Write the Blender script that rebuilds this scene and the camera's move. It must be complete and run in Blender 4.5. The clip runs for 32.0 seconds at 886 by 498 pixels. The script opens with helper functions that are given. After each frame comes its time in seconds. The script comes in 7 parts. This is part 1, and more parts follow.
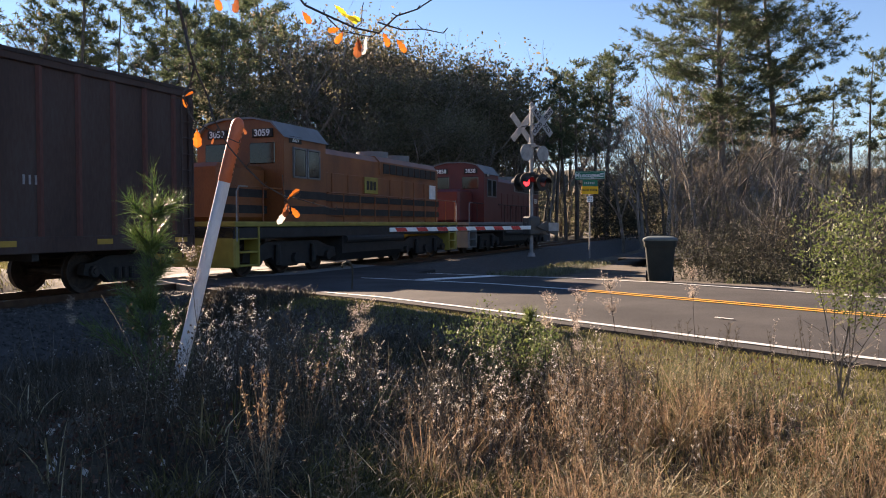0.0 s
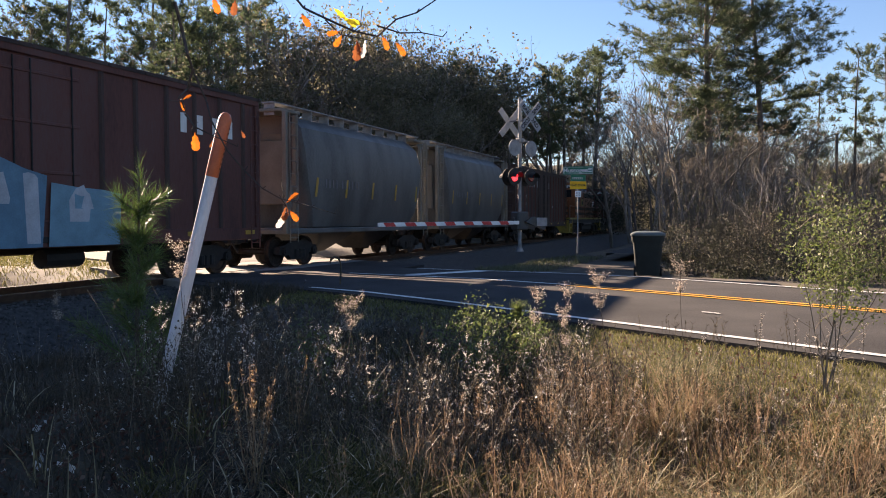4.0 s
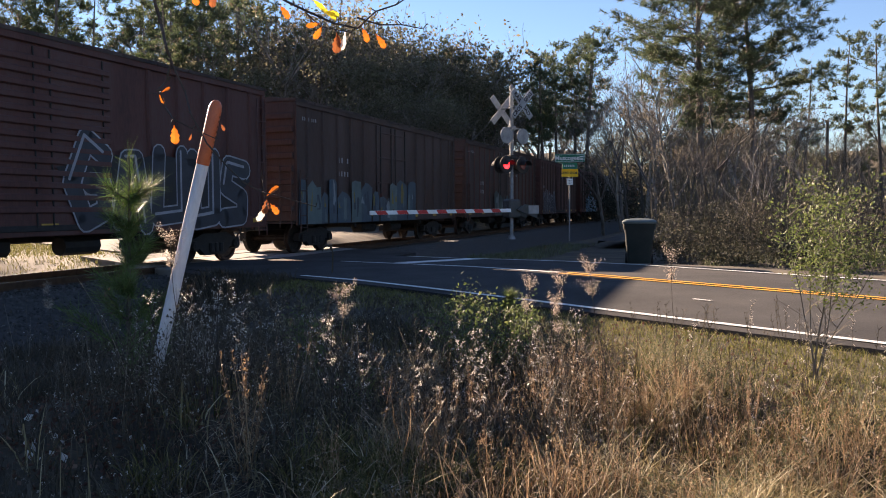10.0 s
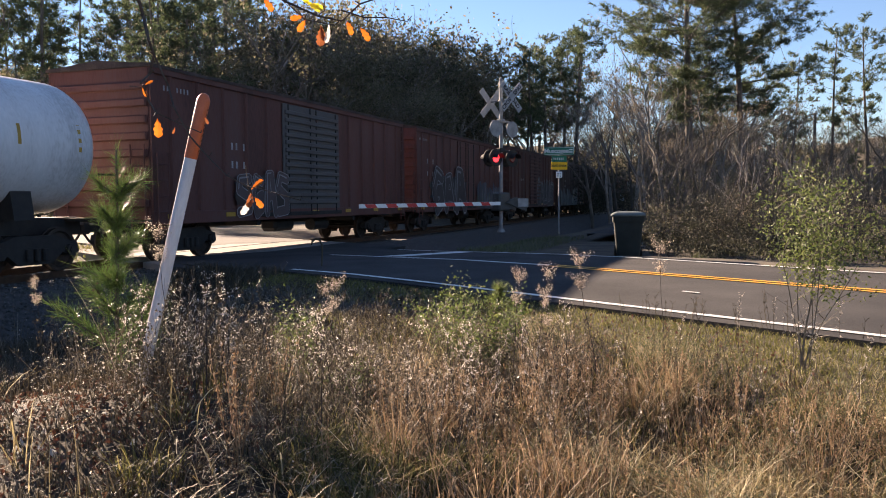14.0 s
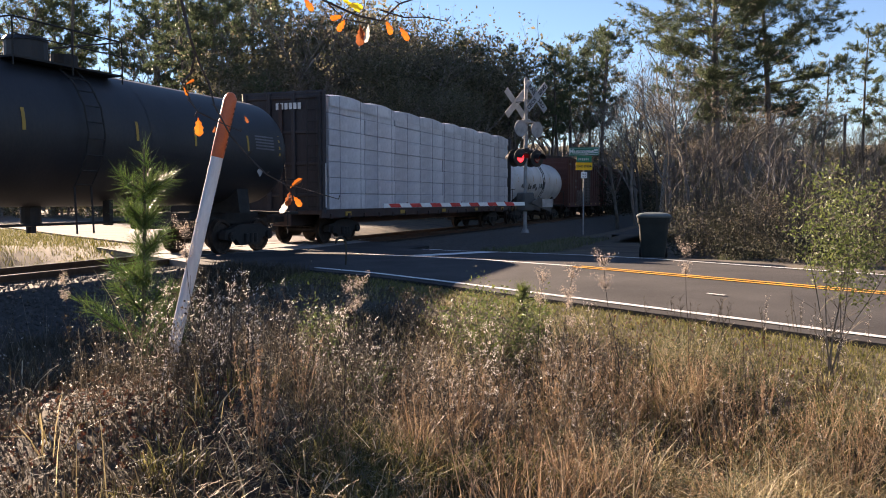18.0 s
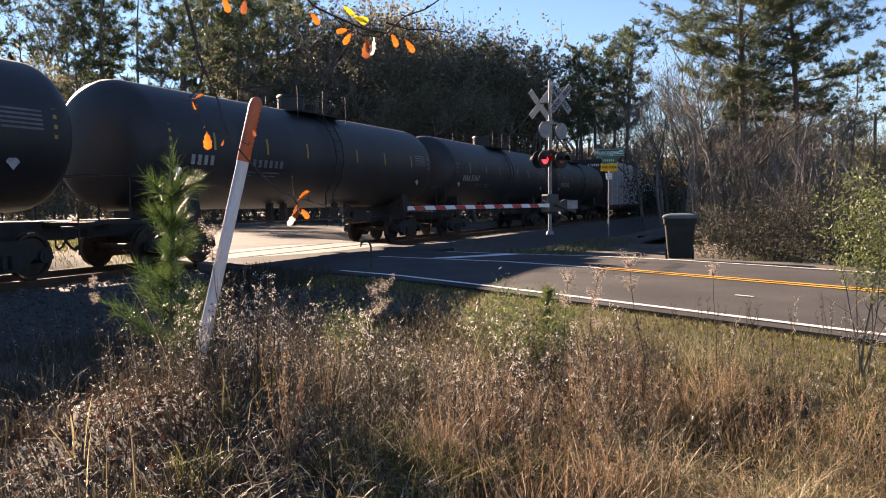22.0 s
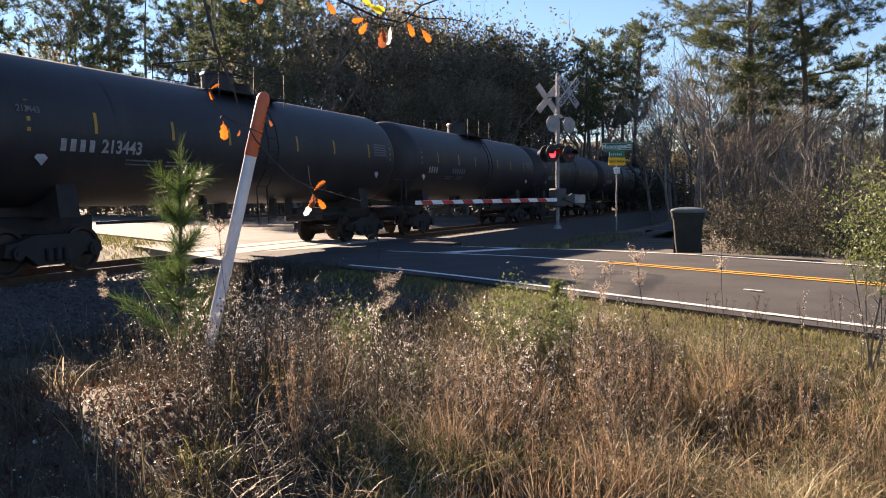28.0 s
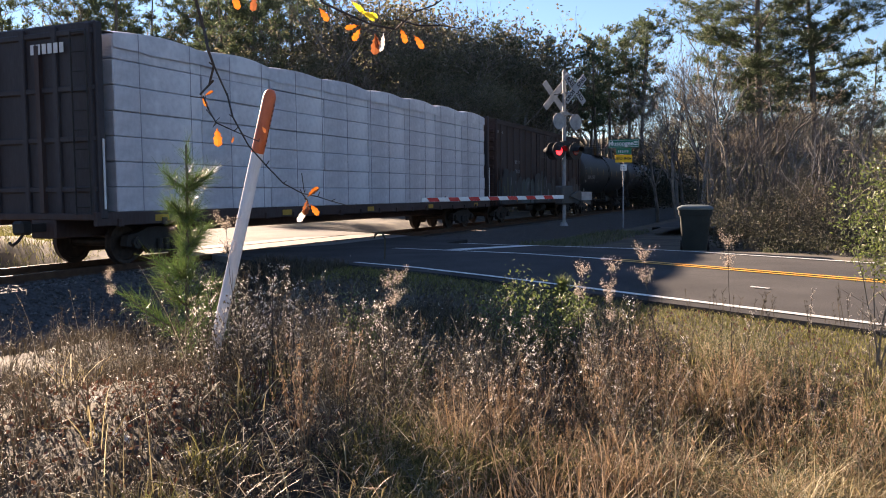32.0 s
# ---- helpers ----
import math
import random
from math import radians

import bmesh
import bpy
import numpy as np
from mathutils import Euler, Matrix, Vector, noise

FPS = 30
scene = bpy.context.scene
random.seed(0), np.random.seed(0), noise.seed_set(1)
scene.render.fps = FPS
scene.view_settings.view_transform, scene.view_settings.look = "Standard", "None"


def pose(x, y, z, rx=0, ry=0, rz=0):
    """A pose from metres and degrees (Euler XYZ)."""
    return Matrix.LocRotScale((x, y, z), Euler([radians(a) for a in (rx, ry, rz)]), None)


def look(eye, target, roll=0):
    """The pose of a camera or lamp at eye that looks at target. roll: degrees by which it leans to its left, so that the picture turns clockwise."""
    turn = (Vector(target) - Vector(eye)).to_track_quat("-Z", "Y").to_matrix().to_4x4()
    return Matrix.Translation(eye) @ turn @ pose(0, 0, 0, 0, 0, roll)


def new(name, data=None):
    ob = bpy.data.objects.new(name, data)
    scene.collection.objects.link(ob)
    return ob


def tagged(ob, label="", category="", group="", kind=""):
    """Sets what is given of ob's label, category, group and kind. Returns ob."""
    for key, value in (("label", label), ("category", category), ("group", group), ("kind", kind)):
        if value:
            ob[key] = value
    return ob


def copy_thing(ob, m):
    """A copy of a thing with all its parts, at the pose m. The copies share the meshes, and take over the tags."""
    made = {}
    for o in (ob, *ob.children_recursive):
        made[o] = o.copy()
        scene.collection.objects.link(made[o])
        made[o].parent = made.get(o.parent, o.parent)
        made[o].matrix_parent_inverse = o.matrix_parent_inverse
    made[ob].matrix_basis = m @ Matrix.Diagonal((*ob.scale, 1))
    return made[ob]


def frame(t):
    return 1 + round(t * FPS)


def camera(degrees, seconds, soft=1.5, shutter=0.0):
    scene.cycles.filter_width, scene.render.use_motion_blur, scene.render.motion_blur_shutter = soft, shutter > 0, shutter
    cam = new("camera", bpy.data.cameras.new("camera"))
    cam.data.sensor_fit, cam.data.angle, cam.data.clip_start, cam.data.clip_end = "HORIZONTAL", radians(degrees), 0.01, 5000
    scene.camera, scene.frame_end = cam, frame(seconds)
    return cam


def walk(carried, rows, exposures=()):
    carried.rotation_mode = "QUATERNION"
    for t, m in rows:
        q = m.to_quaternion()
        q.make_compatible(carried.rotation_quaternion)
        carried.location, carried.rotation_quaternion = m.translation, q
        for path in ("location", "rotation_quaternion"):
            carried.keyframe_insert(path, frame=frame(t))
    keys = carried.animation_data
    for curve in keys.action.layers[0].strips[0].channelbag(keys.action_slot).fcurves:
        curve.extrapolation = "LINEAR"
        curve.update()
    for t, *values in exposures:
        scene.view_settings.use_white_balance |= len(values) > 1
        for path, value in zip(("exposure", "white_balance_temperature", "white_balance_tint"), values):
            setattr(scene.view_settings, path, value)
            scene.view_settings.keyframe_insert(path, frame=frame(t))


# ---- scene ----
cam = camera(57.2, 32.0, 1.0)
EYE = Vector((0.0, 0.0, 1.45))
EXPOSURE, SKY_STRENGTH, SUN_STRENGTH = 2.18, 0.046, 5.0
# seconds, turn to the right, tilt and roll of the hand-held camera, in degrees
PATH = [
    (0, -0.77, -1.78, -0.11), (0.5, -0.52, -1.97, -0.01), (1, -0.08, -2.00, -0.10), (1.5, 0.22, -2.05, -0.16), (2, 0.28, -2.11, -0.36),
    (2.5, 0.29, -2.23, -0.44), (3, 0.24, -2.23, -0.43), (3.5, 0.12, -2.11, -0.26), (5.5, 0.01, -2.23, -0.01), (6, -0.01, -2.23, -0.01),
    (6.5, -0.05, -2.23, 0.03), (7, -0.01, -2.22, -0.13), (7.5, 0.12, -2.39, -0.19), (8, 0.28, -2.46, -0.22), (8.5, 0.37, -2.57, -0.23),
    (9, 0.42, -2.77, -0.24), (9.5, 0.47, -2.91, -0.15), (10, 0.61, -2.98, -0.24), (10.5, 0.67, -3.10, -0.20), (11, 0.74, -3.17, -0.21),
    (11.5, 0.82, -3.21, -0.29), (12, 0.97, -3.21, -0.36), (12.5, 1.10, -3.24, -0.45), (13, 1.15, -3.28, -0.59), (13.5, 1.24, -3.35, -0.54),
    (14, 1.34, -3.46, -0.37), (14.5, 1.44, -3.50, -0.26), (16.5, 0.46, -3.32, -0.32), (17, -0.02, -3.34, -0.26), (17.5, -0.29, -3.40, -0.01),
    (18, -0.33, -3.47, 0.00), (18.5, -0.36, -3.52, 0.04), (19, -0.47, -3.58, 0.20), (19.5, -0.67, -3.56, 0.19), (20, -0.93, -3.46, 0.05),
    (20.5, -1.24, -3.42, -0.23), (21, -1.55, -3.42, -0.29), (21.5, -1.86, -3.36, -0.27), (22, -2.07, -3.30, -0.39), (22.5, -2.08, -3.23, -0.60),
    (23, -1.98, -3.25, -0.51), (23.5, -1.97, -3.31, -0.51), (24, -2.04, -3.49, -0.49), (24.5, -2.16, -3.60, -0.60), (25, -2.21, -3.62, -0.54),
    (25.5, -2.28, -3.60, -0.64), (27.5, -2.49, -3.73, -0.49), (28, -2.60, -3.69, -0.46), (28.5, -2.64, -3.66, -0.45), (29, -2.66, -3.65, -0.53),
    (29.5, -2.71, -3.64, -0.55), (30, -2.75, -3.70, -0.54), (30.5, -2.82, -3.80, -0.44), (31, -2.88, -3.87, -0.41), (31.5, -2.94, -3.83, -0.48),
    (32, -3.05, -3.88, -0.48),
]


def aim(yaw, pitch, roll):
    y, p = radians(yaw), radians(pitch)
    return look(EYE, EYE + Vector((math.sin(y) * math.cos(p), math.cos(y) * math.cos(p), math.sin(p))), roll)


walk(cam, [(t, aim(y, p, r)) for t, y, p, r in PATH], [(0, EXPOSURE - 0.05, 7450, 23), (5, EXPOSURE, 7450, 23), (26, EXPOSURE, 7450, 23), (30, EXPOSURE + 0.12, 7450, 23), (32, EXPOSURE + 0.12, 7450, 23)])

# ---- sky and sun ----
SUN_BEARING, SUN_HEIGHT = -38.5, 19.6
world = bpy.data.worlds.new("sky")
scene.world = world
world.use_nodes = True
wn = world.node_tree
sky = wn.nodes.new("ShaderNodeTexSky")
sky.sky_type, sky.sun_disc = "NISHITA", False
sky.sun_elevation, sky.sun_rotation = radians(SUN_HEIGHT), radians(SUN_BEARING % 360)
sky.air_density, sky.dust_density, sky.ozone_density = 1.0, 0.0, 5.2
wn.links.new(sky.outputs[0], wn.nodes["Background"].inputs[0])
wn.nodes["Background"].inputs[1].default_value = SKY_STRENGTH
lamp = bpy.data.lights.new("sun", "SUN")
lamp.energy, lamp.angle, lamp.color = SUN_STRENGTH, radians(0.55), (1.0, 0.86, 0.68)
sun = new("sun", lamp)
sb, sh = radians(SUN_BEARING), radians(SUN_HEIGHT)
SUN_WAY = Vector((math.sin(sb) * math.cos(sh), math.cos(sb) * math.cos(sh), math.sin(sh)))
sun.matrix_world = look(SUN_WAY * 60, (0, 0, 0))


# ---- materials ----
def mat(name, colors, rough=0.8, metal=0.0, scale=6.0, fine=60.0, bump=0.15, island=False, leafy=0.0, glow=0.0, streak=1.0, objvar=0.0, clear=0.0, spec=0.5):
    """A node material: colours blended by a coarse and a fine noise, with relief; leafy: share of light let through."""
    m = bpy.data.materials.new(name)
    m.use_nodes = True
    nt = m.node_tree
    b = nt.nodes["Principled BSDF"]
    tc = nt.nodes.new("ShaderNodeTexCoord")
    mp = nt.nodes.new("ShaderNodeMapping")
    mp.inputs["Scale"].default_value = (1, 1, streak)
    nt.links.new(tc.outputs["Object"], mp.inputs[0])
    n1, n2 = nt.nodes.new("ShaderNodeTexNoise"), nt.nodes.new("ShaderNodeTexNoise")
    for n, s, d in ((n1, scale, 4.0), (n2, fine, 3.0)):
        n.inputs["Scale"].default_value, n.inputs["Detail"].default_value = s, d
        nt.links.new(mp.outputs[0], n.inputs["Vector"])
    add = nt.nodes.new("ShaderNodeMath")
    add.operation = "MULTIPLY_ADD"
    nt.links.new(n2.outputs[0], add.inputs[0])
    add.inputs[1].default_value = 0.45
    sub = nt.nodes.new("ShaderNodeMath")
    sub.operation = "SUBTRACT"
    nt.links.new(n1.outputs[0], sub.inputs[0])
    sub.inputs[1].default_value = 0.22
    nt.links.new(sub.outputs[0], add.inputs[2])
    fac = add.outputs[0]
    if island or objvar:
        src = nt.nodes.new("ShaderNodeNewGeometry").outputs["Random Per Island"] if island else nt.nodes.new("ShaderNodeObjectInfo").outputs["Random"]
        mix = nt.nodes.new("ShaderNodeMix")
        mix.inputs[0].default_value = 0.75 if island else objvar
        nt.links.new(fac, mix.inputs[2])
        nt.links.new(src, mix.inputs[3])
        fac = mix.outputs[0]
    ramp = nt.nodes.new("ShaderNodeValToRGB")
    el = ramp.color_ramp.elements
    lo, hi = (0.02, 0.98) if island else (0.3, 0.72)
    for i, c in enumerate(colors):
        pos = lo + (hi - lo) * i / max(1, len(colors) - 1)
        e = el[i] if i < 2 else el.new(pos)
        e.position = pos
        e.color = (*c, 1)
    nt.links.new(fac, ramp.inputs[0])
    nt.links.new(ramp.outputs[0], b.inputs["Base Color"])
    b.inputs["Roughness"].default_value, b.inputs["Metallic"].default_value = rough, metal
    b.inputs["Specular IOR Level"].default_value = spec
    if clear:
        b.inputs["Coat Weight"].default_value = clear
    if glow:
        nt.links.new(ramp.outputs[0], b.inputs["Emission Color"])
        b.inputs["Emission Strength"].default_value = glow
    if bump:
        bp = nt.nodes.new("ShaderNodeBump")
        bp.inputs["Strength"].default_value, bp.inputs["Distance"].default_value = bump, 0.02
        nt.links.new(fac if not island else add.outputs[0], bp.inputs["Height"])
        nt.links.new(bp.outputs[0], b.inputs["Normal"])
    if leafy:
        tr = nt.nodes.new("ShaderNodeBsdfTranslucent")
        nt.links.new(ramp.outputs[0], tr.inputs[0])
        ms = nt.nodes.new("ShaderNodeMixShader")
        ms.inputs[0].default_value = leafy
        nt.links.new(b.outputs[0], ms.inputs[1])
        nt.links.new(tr.outputs[0], ms.inputs[2])
        nt.links.new(ms.outputs[0], nt.nodes["Material Output"].inputs[0])
    return m


# ---- mesh building ----
class Build:
    """Gathers corners and faces of one mesh."""

    def __init__(self):
        self.v, self.f = [], []

    def face(self, *pts):
        n = len(self.v)
        self.v.extend(tuple(p) for p in pts)
        self.f.append(tuple(range(n, n + len(pts))))

    def box(self, x0, x1, y0, y1, z0, z1, b=0.0):
        """A box with chamfered edges."""
        b = min(b, (x1 - x0) / 2.1, (y1 - y0) / 2.1, (z1 - z0) / 2.1)
        n = len(self.v)
        if b <= 0:
            self.v += [(x, y, z) for x in (x0, x1) for y in (y0, y1) for z in (z0, z1)]
            self.f += [tuple(n + i for i in q) for q in ((0, 1, 3, 2), (4, 6, 7, 5), (0, 4, 5, 1), (2, 3, 7, 6), (0, 2, 6, 4), (1, 5, 7, 3))]
            return
        idx = {}
        for ix, x in enumerate((x0, x1)):
            for iy, y in enumerate((y0, y1)):
                for iz, z in enumerate((z0, z1)):
                    sx, sy, sz = (1, -1)[ix] * b, (1, -1)[iy] * b, (1, -1)[iz] * b
                    for a, p in enumerate(((x, y + sy, z + sz), (x + sx, y, z + sz), (x + sx, y + sy, z))):
                        idx[ix, iy, iz, a] = len(self.v)
                        self.v.append(p)
        I = idx
        for s in (0, 1):
            self.f.append((I[s, 0, 0, 0], I[s, 1, 0, 0], I[s, 1, 1, 0], I[s, 0, 1, 0]))
            self.f.append((I[0, s, 0, 1], I[1, s, 0, 1], I[1, s, 1, 1], I[0, s, 1, 1]))
            self.f.append((I[0, 0, s, 2], I[1, 0, s, 2], I[1, 1, s, 2], I[0, 1, s, 2]))
            for q in (0, 1):
                self.f.append((I[s, q, 0, 0], I[s, q, 1, 0], I[s, q, 1, 1], I[s, q, 0, 1]))
                self.f.append((I[s, 0, q, 0], I[s, 1, q, 0], I[s, 1, q, 2], I[s, 0, q, 2]))
                self.f.append((I[0, s, q, 1], I[1, s, q, 1], I[1, s, q, 2], I[0, s, q, 2]))
                for r in (0, 1):
                    self.f.append((I[s, q, r, 0], I[s, q, r, 1], I[s, q, r, 2]))

    def rings(self, rings, cap=True):
        """Joins rings of equally many points into a closed skin."""
        n, k = len(self.v), len(rings[0])
        for r in rings:
            self.v += [tuple(p) for p in r]
        for i in range(len(rings) - 1):
            a = n + i * k
            self.f += [(a + j, a + (j + 1) % k, a + k + (j + 1) % k, a + k + j) for j in range(k)]
        if cap:
            self.f.append(tuple(range(n, n + k)))
            self.f.append(tuple(range(n + (len(rings) - 1) * k, n + len(rings) * k)))

    def tube(self, pts, radii, seg=6, cap=True):
        """A round bar along points."""
        pts = [Vector(p) for p in pts]
        if not hasattr(radii, "__len__"):
            radii = [radii] * len(pts)
        rings, side = [], None
        for i, p in enumerate(pts):
            way = (pts[min(i + 1, len(pts) - 1)] - pts[max(i - 1, 0)]).normalized()
            if side is None:
                side = way.orthogonal().normalized()
            side = (side - way * side.dot(way))
            side = side.normalized() if side.length > 1e-6 else way.orthogonal().normalized()
            up = way.cross(side)
            rings.append([p + (side * math.cos(2 * math.pi * j / seg) + up * math.sin(2 * math.pi * j / seg)) * radii[i] for j in range(seg)])
        self.rings(rings, cap)

    def ribbon(self, pts, w0, w1, side):
        """A thin twig, two corners wide."""
        n, k = len(self.v), len(pts)
        for i, p in enumerate(pts):
            o = side * (w0 + (w1 - w0) * i / (k - 1))
            self.v += [tuple(p - o), tuple(p + o)]
        self.f += [(n + 2 * i, n + 2 * i + 1, n + 2 * i + 3, n + 2 * i + 2) for i in range(k - 1)]

    def prism(self, outline, axis, a, b):
        """An outline of (p, q) pulled along an axis from a to b."""
        put = {"x": lambda s, p, q: (s, p, q), "y": lambda s, p, q: (p, s, q), "z": lambda s, p, q: (p, q, s)}[axis]
        self.rings([[put(s, p, q) for p, q in outline] for s in (a, b)])

    def mesh(self, name, smooth=None):
        me = bpy.data.meshes.new(name)
        me.from_pydata(self.v, [], self.f)
        me.validate()
        bm = bmesh.new()
        bm.from_mesh(me)
        if len(bm.faces) < 60000:
            bmesh.ops.recalc_face_normals(bm, faces=bm.faces)
        if smooth is not None:
            lim = radians(smooth)
            for f in bm.faces:
                f.smooth = True
            for e in bm.edges:
                e.smooth = len(e.link_faces) == 2 and e.calc_face_angle(0) < lim
        bm.to_mesh(me)
        bm.free()
        return me


def thing(name, label, category, m=None, group="", kind=""):
    ob = new(name)
    ob.empty_display_size = 0.2
    if m is not None:
        ob.matrix_basis = m
    return tagged(ob, label, category, group, kind)


def part(name, b, material, parent, label="", smooth=None):
    me = b.mesh(name, smooth) if isinstance(b, Build) else b
    me.materials.clear()
    me.materials.append(material)
    ob = new(name, me)
    ob.parent = parent
    if label:
        ob["label"] = label
    return ob


def solo(name, b, material, label, category, kind="", smooth=None, m=None, group=""):
    me = b.mesh(name, smooth) if isinstance(b, Build) else b
    me.materials.append(material)
    ob = new(name, me)
    if m is not None:
        ob.matrix_basis = m
    return tagged(ob, label, category, group, kind)


def smoothstep(a, b, x):
    t = min(1.0, max(0.0, (x - a) / (b - a)))
    return t * t * (3 - 2 * t)


# ---- plan: the track's arc and the road's line ----
HEAD, BEND, ARC_X, ARC_Y = radians(20.56), 0.00035, -8.969, 16.473


def run(t):
    """Metres that the train has gone at t seconds; it slows a little towards the end."""
    return 11.5 * t - (0.0177 * (t - 8.0) ** 2 if t > 8.0 else 0.0)


def along_train(p):
    """A place in the train, from metres at an even 11.414 m/s to metres at its true speed."""
    return run((p + 8.0) / 11.414) - 8.0



def track(u, side=0.0, z=0.0):
    """A point u metres along the track, side metres towards the weeds; and the heading there."""
    h = HEAD - BEND * u
    x = ARC_X + (math.cos(h) - math.cos(HEAD)) / BEND
    y = ARC_Y - (math.sin(h) - math.sin(HEAD)) / BEND
    return Vector((x + side * math.cos(h), y - side * math.sin(h), z)), h


def on_track(u, z=0.0):
    p, h = track(u, 0, z)
    return pose(p.x, p.y, p.z, 0, 0, 90 - math.degrees(h))


def off_track(x, y):
    """Signed distance from the track's middle, towards the weeds positive, and metres along."""
    u = (x - ARC_X) * math.sin(HEAD) + (y - ARC_Y) * math.cos(HEAD)
    for _ in range(3):
        p, h = track(u)
        u += (x - p.x) * math.sin(h) + (y - p.y) * math.cos(h)
    p, h = track(u)
    return (x - p.x) * math.cos(h) - (y - p.y) * math.sin(h), u


ROAD_MID = Vector((-5.71, 25.17))
RW, RN = Vector((0.6225, -0.7826)), Vector((0.7826, 0.6225))


def road_at(x, y):
    d = Vector((x, y)) - ROAD_MID
    return d.dot(RW), d.dot(RN)


def road_z(w):
    return 0.2 * smoothstep(3.0, 13.0, w) - 0.05 * smoothstep(-4, -16, w)


def ground_z(x, y):
    w, o = road_at(x, y)
    d, u = off_track(x, y)
    r = math.hypot(x, y)
    near = -0.07 + 0.1 * noise.noise((x * 0.35, y * 0.35, 2.0)) + 0.035 * noise.noise((x * 1.7, y * 1.7, 5.0))
    near += 0.36 * math.exp(-((x + 1.75) ** 2 / 1.9 + (y - 5.3) ** 2 / 1.8))
    near -= 0.22 * math.exp(-((o + 7.3) / 1.5) ** 2)
    far = -0.15 + 0.25 * noise.noise((x * 0.05, y * 0.05, 8.0)) * smoothstep(10, 60, r)
    z = near + (far - near) * smoothstep(16, 30, r)
    # the verge rises to the road, the bed of the track to the rails
    k = smoothstep(7.2, 4.0, abs(o)) * smoothstep(400, 300, abs(w))
    z += (road_z(w) - 0.07 - z) * k
    b = smoothstep(7.4, 3.6, abs(d))
    z += ((-1.25 if d > 0 else -0.75) - z) * b * smoothstep(3.8, 6.5, abs(o))
    # a low bank of spoil beyond the rails
    z += 0.75 * math.exp(-((d + 6.5) / 1.6) ** 2) * smoothstep(5.0, 8.0, -o) * (0.8 + 0.5 * noise.noise((x * 0.5, y * 0.5, 4.0)))
    if abs(o) < 5.0:
        z = min(z, road_z(w) - 0.06)
    if abs(d) < 3.0:
        z = min(z, -0.24)
    return z

# ---- material set ----
M_ASPHALT = mat("asphalt", [(0.03, 0.03, 0.031), (0.046, 0.045, 0.045), (0.066, 0.064, 0.062)], 0.9, 0, 0.7, 140, 0.3, spec=0.15)
M_PALE_ROAD = mat("worn_asphalt", [(0.05, 0.046, 0.04), (0.09, 0.082, 0.072)], 0.95, 0, 0.9, 120, 0.25)
M_WHITE_LINE = mat("road_paint_white", [(0.55, 0.55, 0.53), (0.75, 0.75, 0.72)], 0.6, 0, 3, 90, 0.1)
M_YELLOW_LINE = mat("road_paint_yellow", [(0.6, 0.27, 0.015), (0.75, 0.37, 0.03)], 0.6, 0, 3, 90, 0.1)
M_SOIL = mat("weedy_soil", [(0.02, 0.0144, 0.0096), (0.04, 0.0296, 0.0192), (0.068, 0.0544, 0.0304), (0.104, 0.08, 0.048)], 0.95, 0, 1.1, 30, 0.6)
M_BALLAST = mat("ballast_stone", [(0.026, 0.026, 0.02704), (0.0572, 0.0572, 0.05616), (0.1248, 0.1196, 0.1144)], 0.9, 0, 20, 80, 0.4, island=True)
M_BED = mat("ballast_bed", [(0.03, 0.03, 0.03), (0.08, 0.077, 0.073)], 0.95, 0, 9, 45, 0.9)
M_TIE = mat("creosoted_wood", [(0.025, 0.02, 0.016), (0.06, 0.05, 0.04)], 0.9, 0, 5, 50, 0.4)
M_RAIL = mat("rusty_rail", [(0.06, 0.03, 0.018), (0.11, 0.06, 0.035)], 0.7, 0.4, 6, 60, 0.2)
M_RAILTOP = mat("polished_rail", [(0.55, 0.55, 0.56), (0.7, 0.7, 0.7)], 0.22, 1.0, 6, 60, 0.02)
M_CONCRETE = mat("crossing_panel", [(0.16, 0.155, 0.15), (0.25, 0.24, 0.225)], 0.9, 0, 3, 70, 0.2)
M_BLACK = mat("dark_grimy_steel", [(0.012, 0.011, 0.011), (0.03, 0.027, 0.025)], 0.7, 0.2, 5, 60, 0.15)
M_WHEEL = mat("wheel_steel", [(0.03, 0.022, 0.018), (0.07, 0.05, 0.04)], 0.6, 0.6, 8, 60, 0.1)
M_TANK = mat("black_tank_paint", [(0.009, 0.01, 0.012), (0.016, 0.016, 0.019), (0.028, 0.026, 0.026)], 0.55, 0, 0.8, 25, 0.03, streak=0.35)
M_WHITE_TANK = mat("white_tank_paint", [(0.42, 0.42, 0.42), (0.62, 0.63, 0.64), (0.72, 0.73, 0.74)], 0.4, 0, 0.9, 20, 0.03, streak=0.3)
M_HOPPER = mat("grey_hopper_paint", [(0.06, 0.06, 0.058), (0.1, 0.1, 0.097), (0.135, 0.132, 0.126)], 0.55, 0, 1.2, 30, 0.05, streak=0.3)
M_HOPPER_TAN = mat("pale_end_paint", [(0.12, 0.108, 0.085), (0.19, 0.173, 0.14)], 0.6, 0, 1.5, 30, 0.05)
M_YELLOW_MARK = mat("reflective_yellow", [(0.34, 0.19, 0.02), (0.46, 0.27, 0.035)], 0.5, 0, 5, 60, 0.03)
M_LETTER = mat("white_lettering", [(0.55, 0.55, 0.54), (0.72, 0.72, 0.7)], 0.6, 0, 4, 50, 0.02)
M_WRAP = mat("white_lumber_wrap", [(0.36, 0.355, 0.385), (0.48, 0.475, 0.505), (0.62, 0.615, 0.635)], 0.35, 0, 0.7, 7, 0.9)
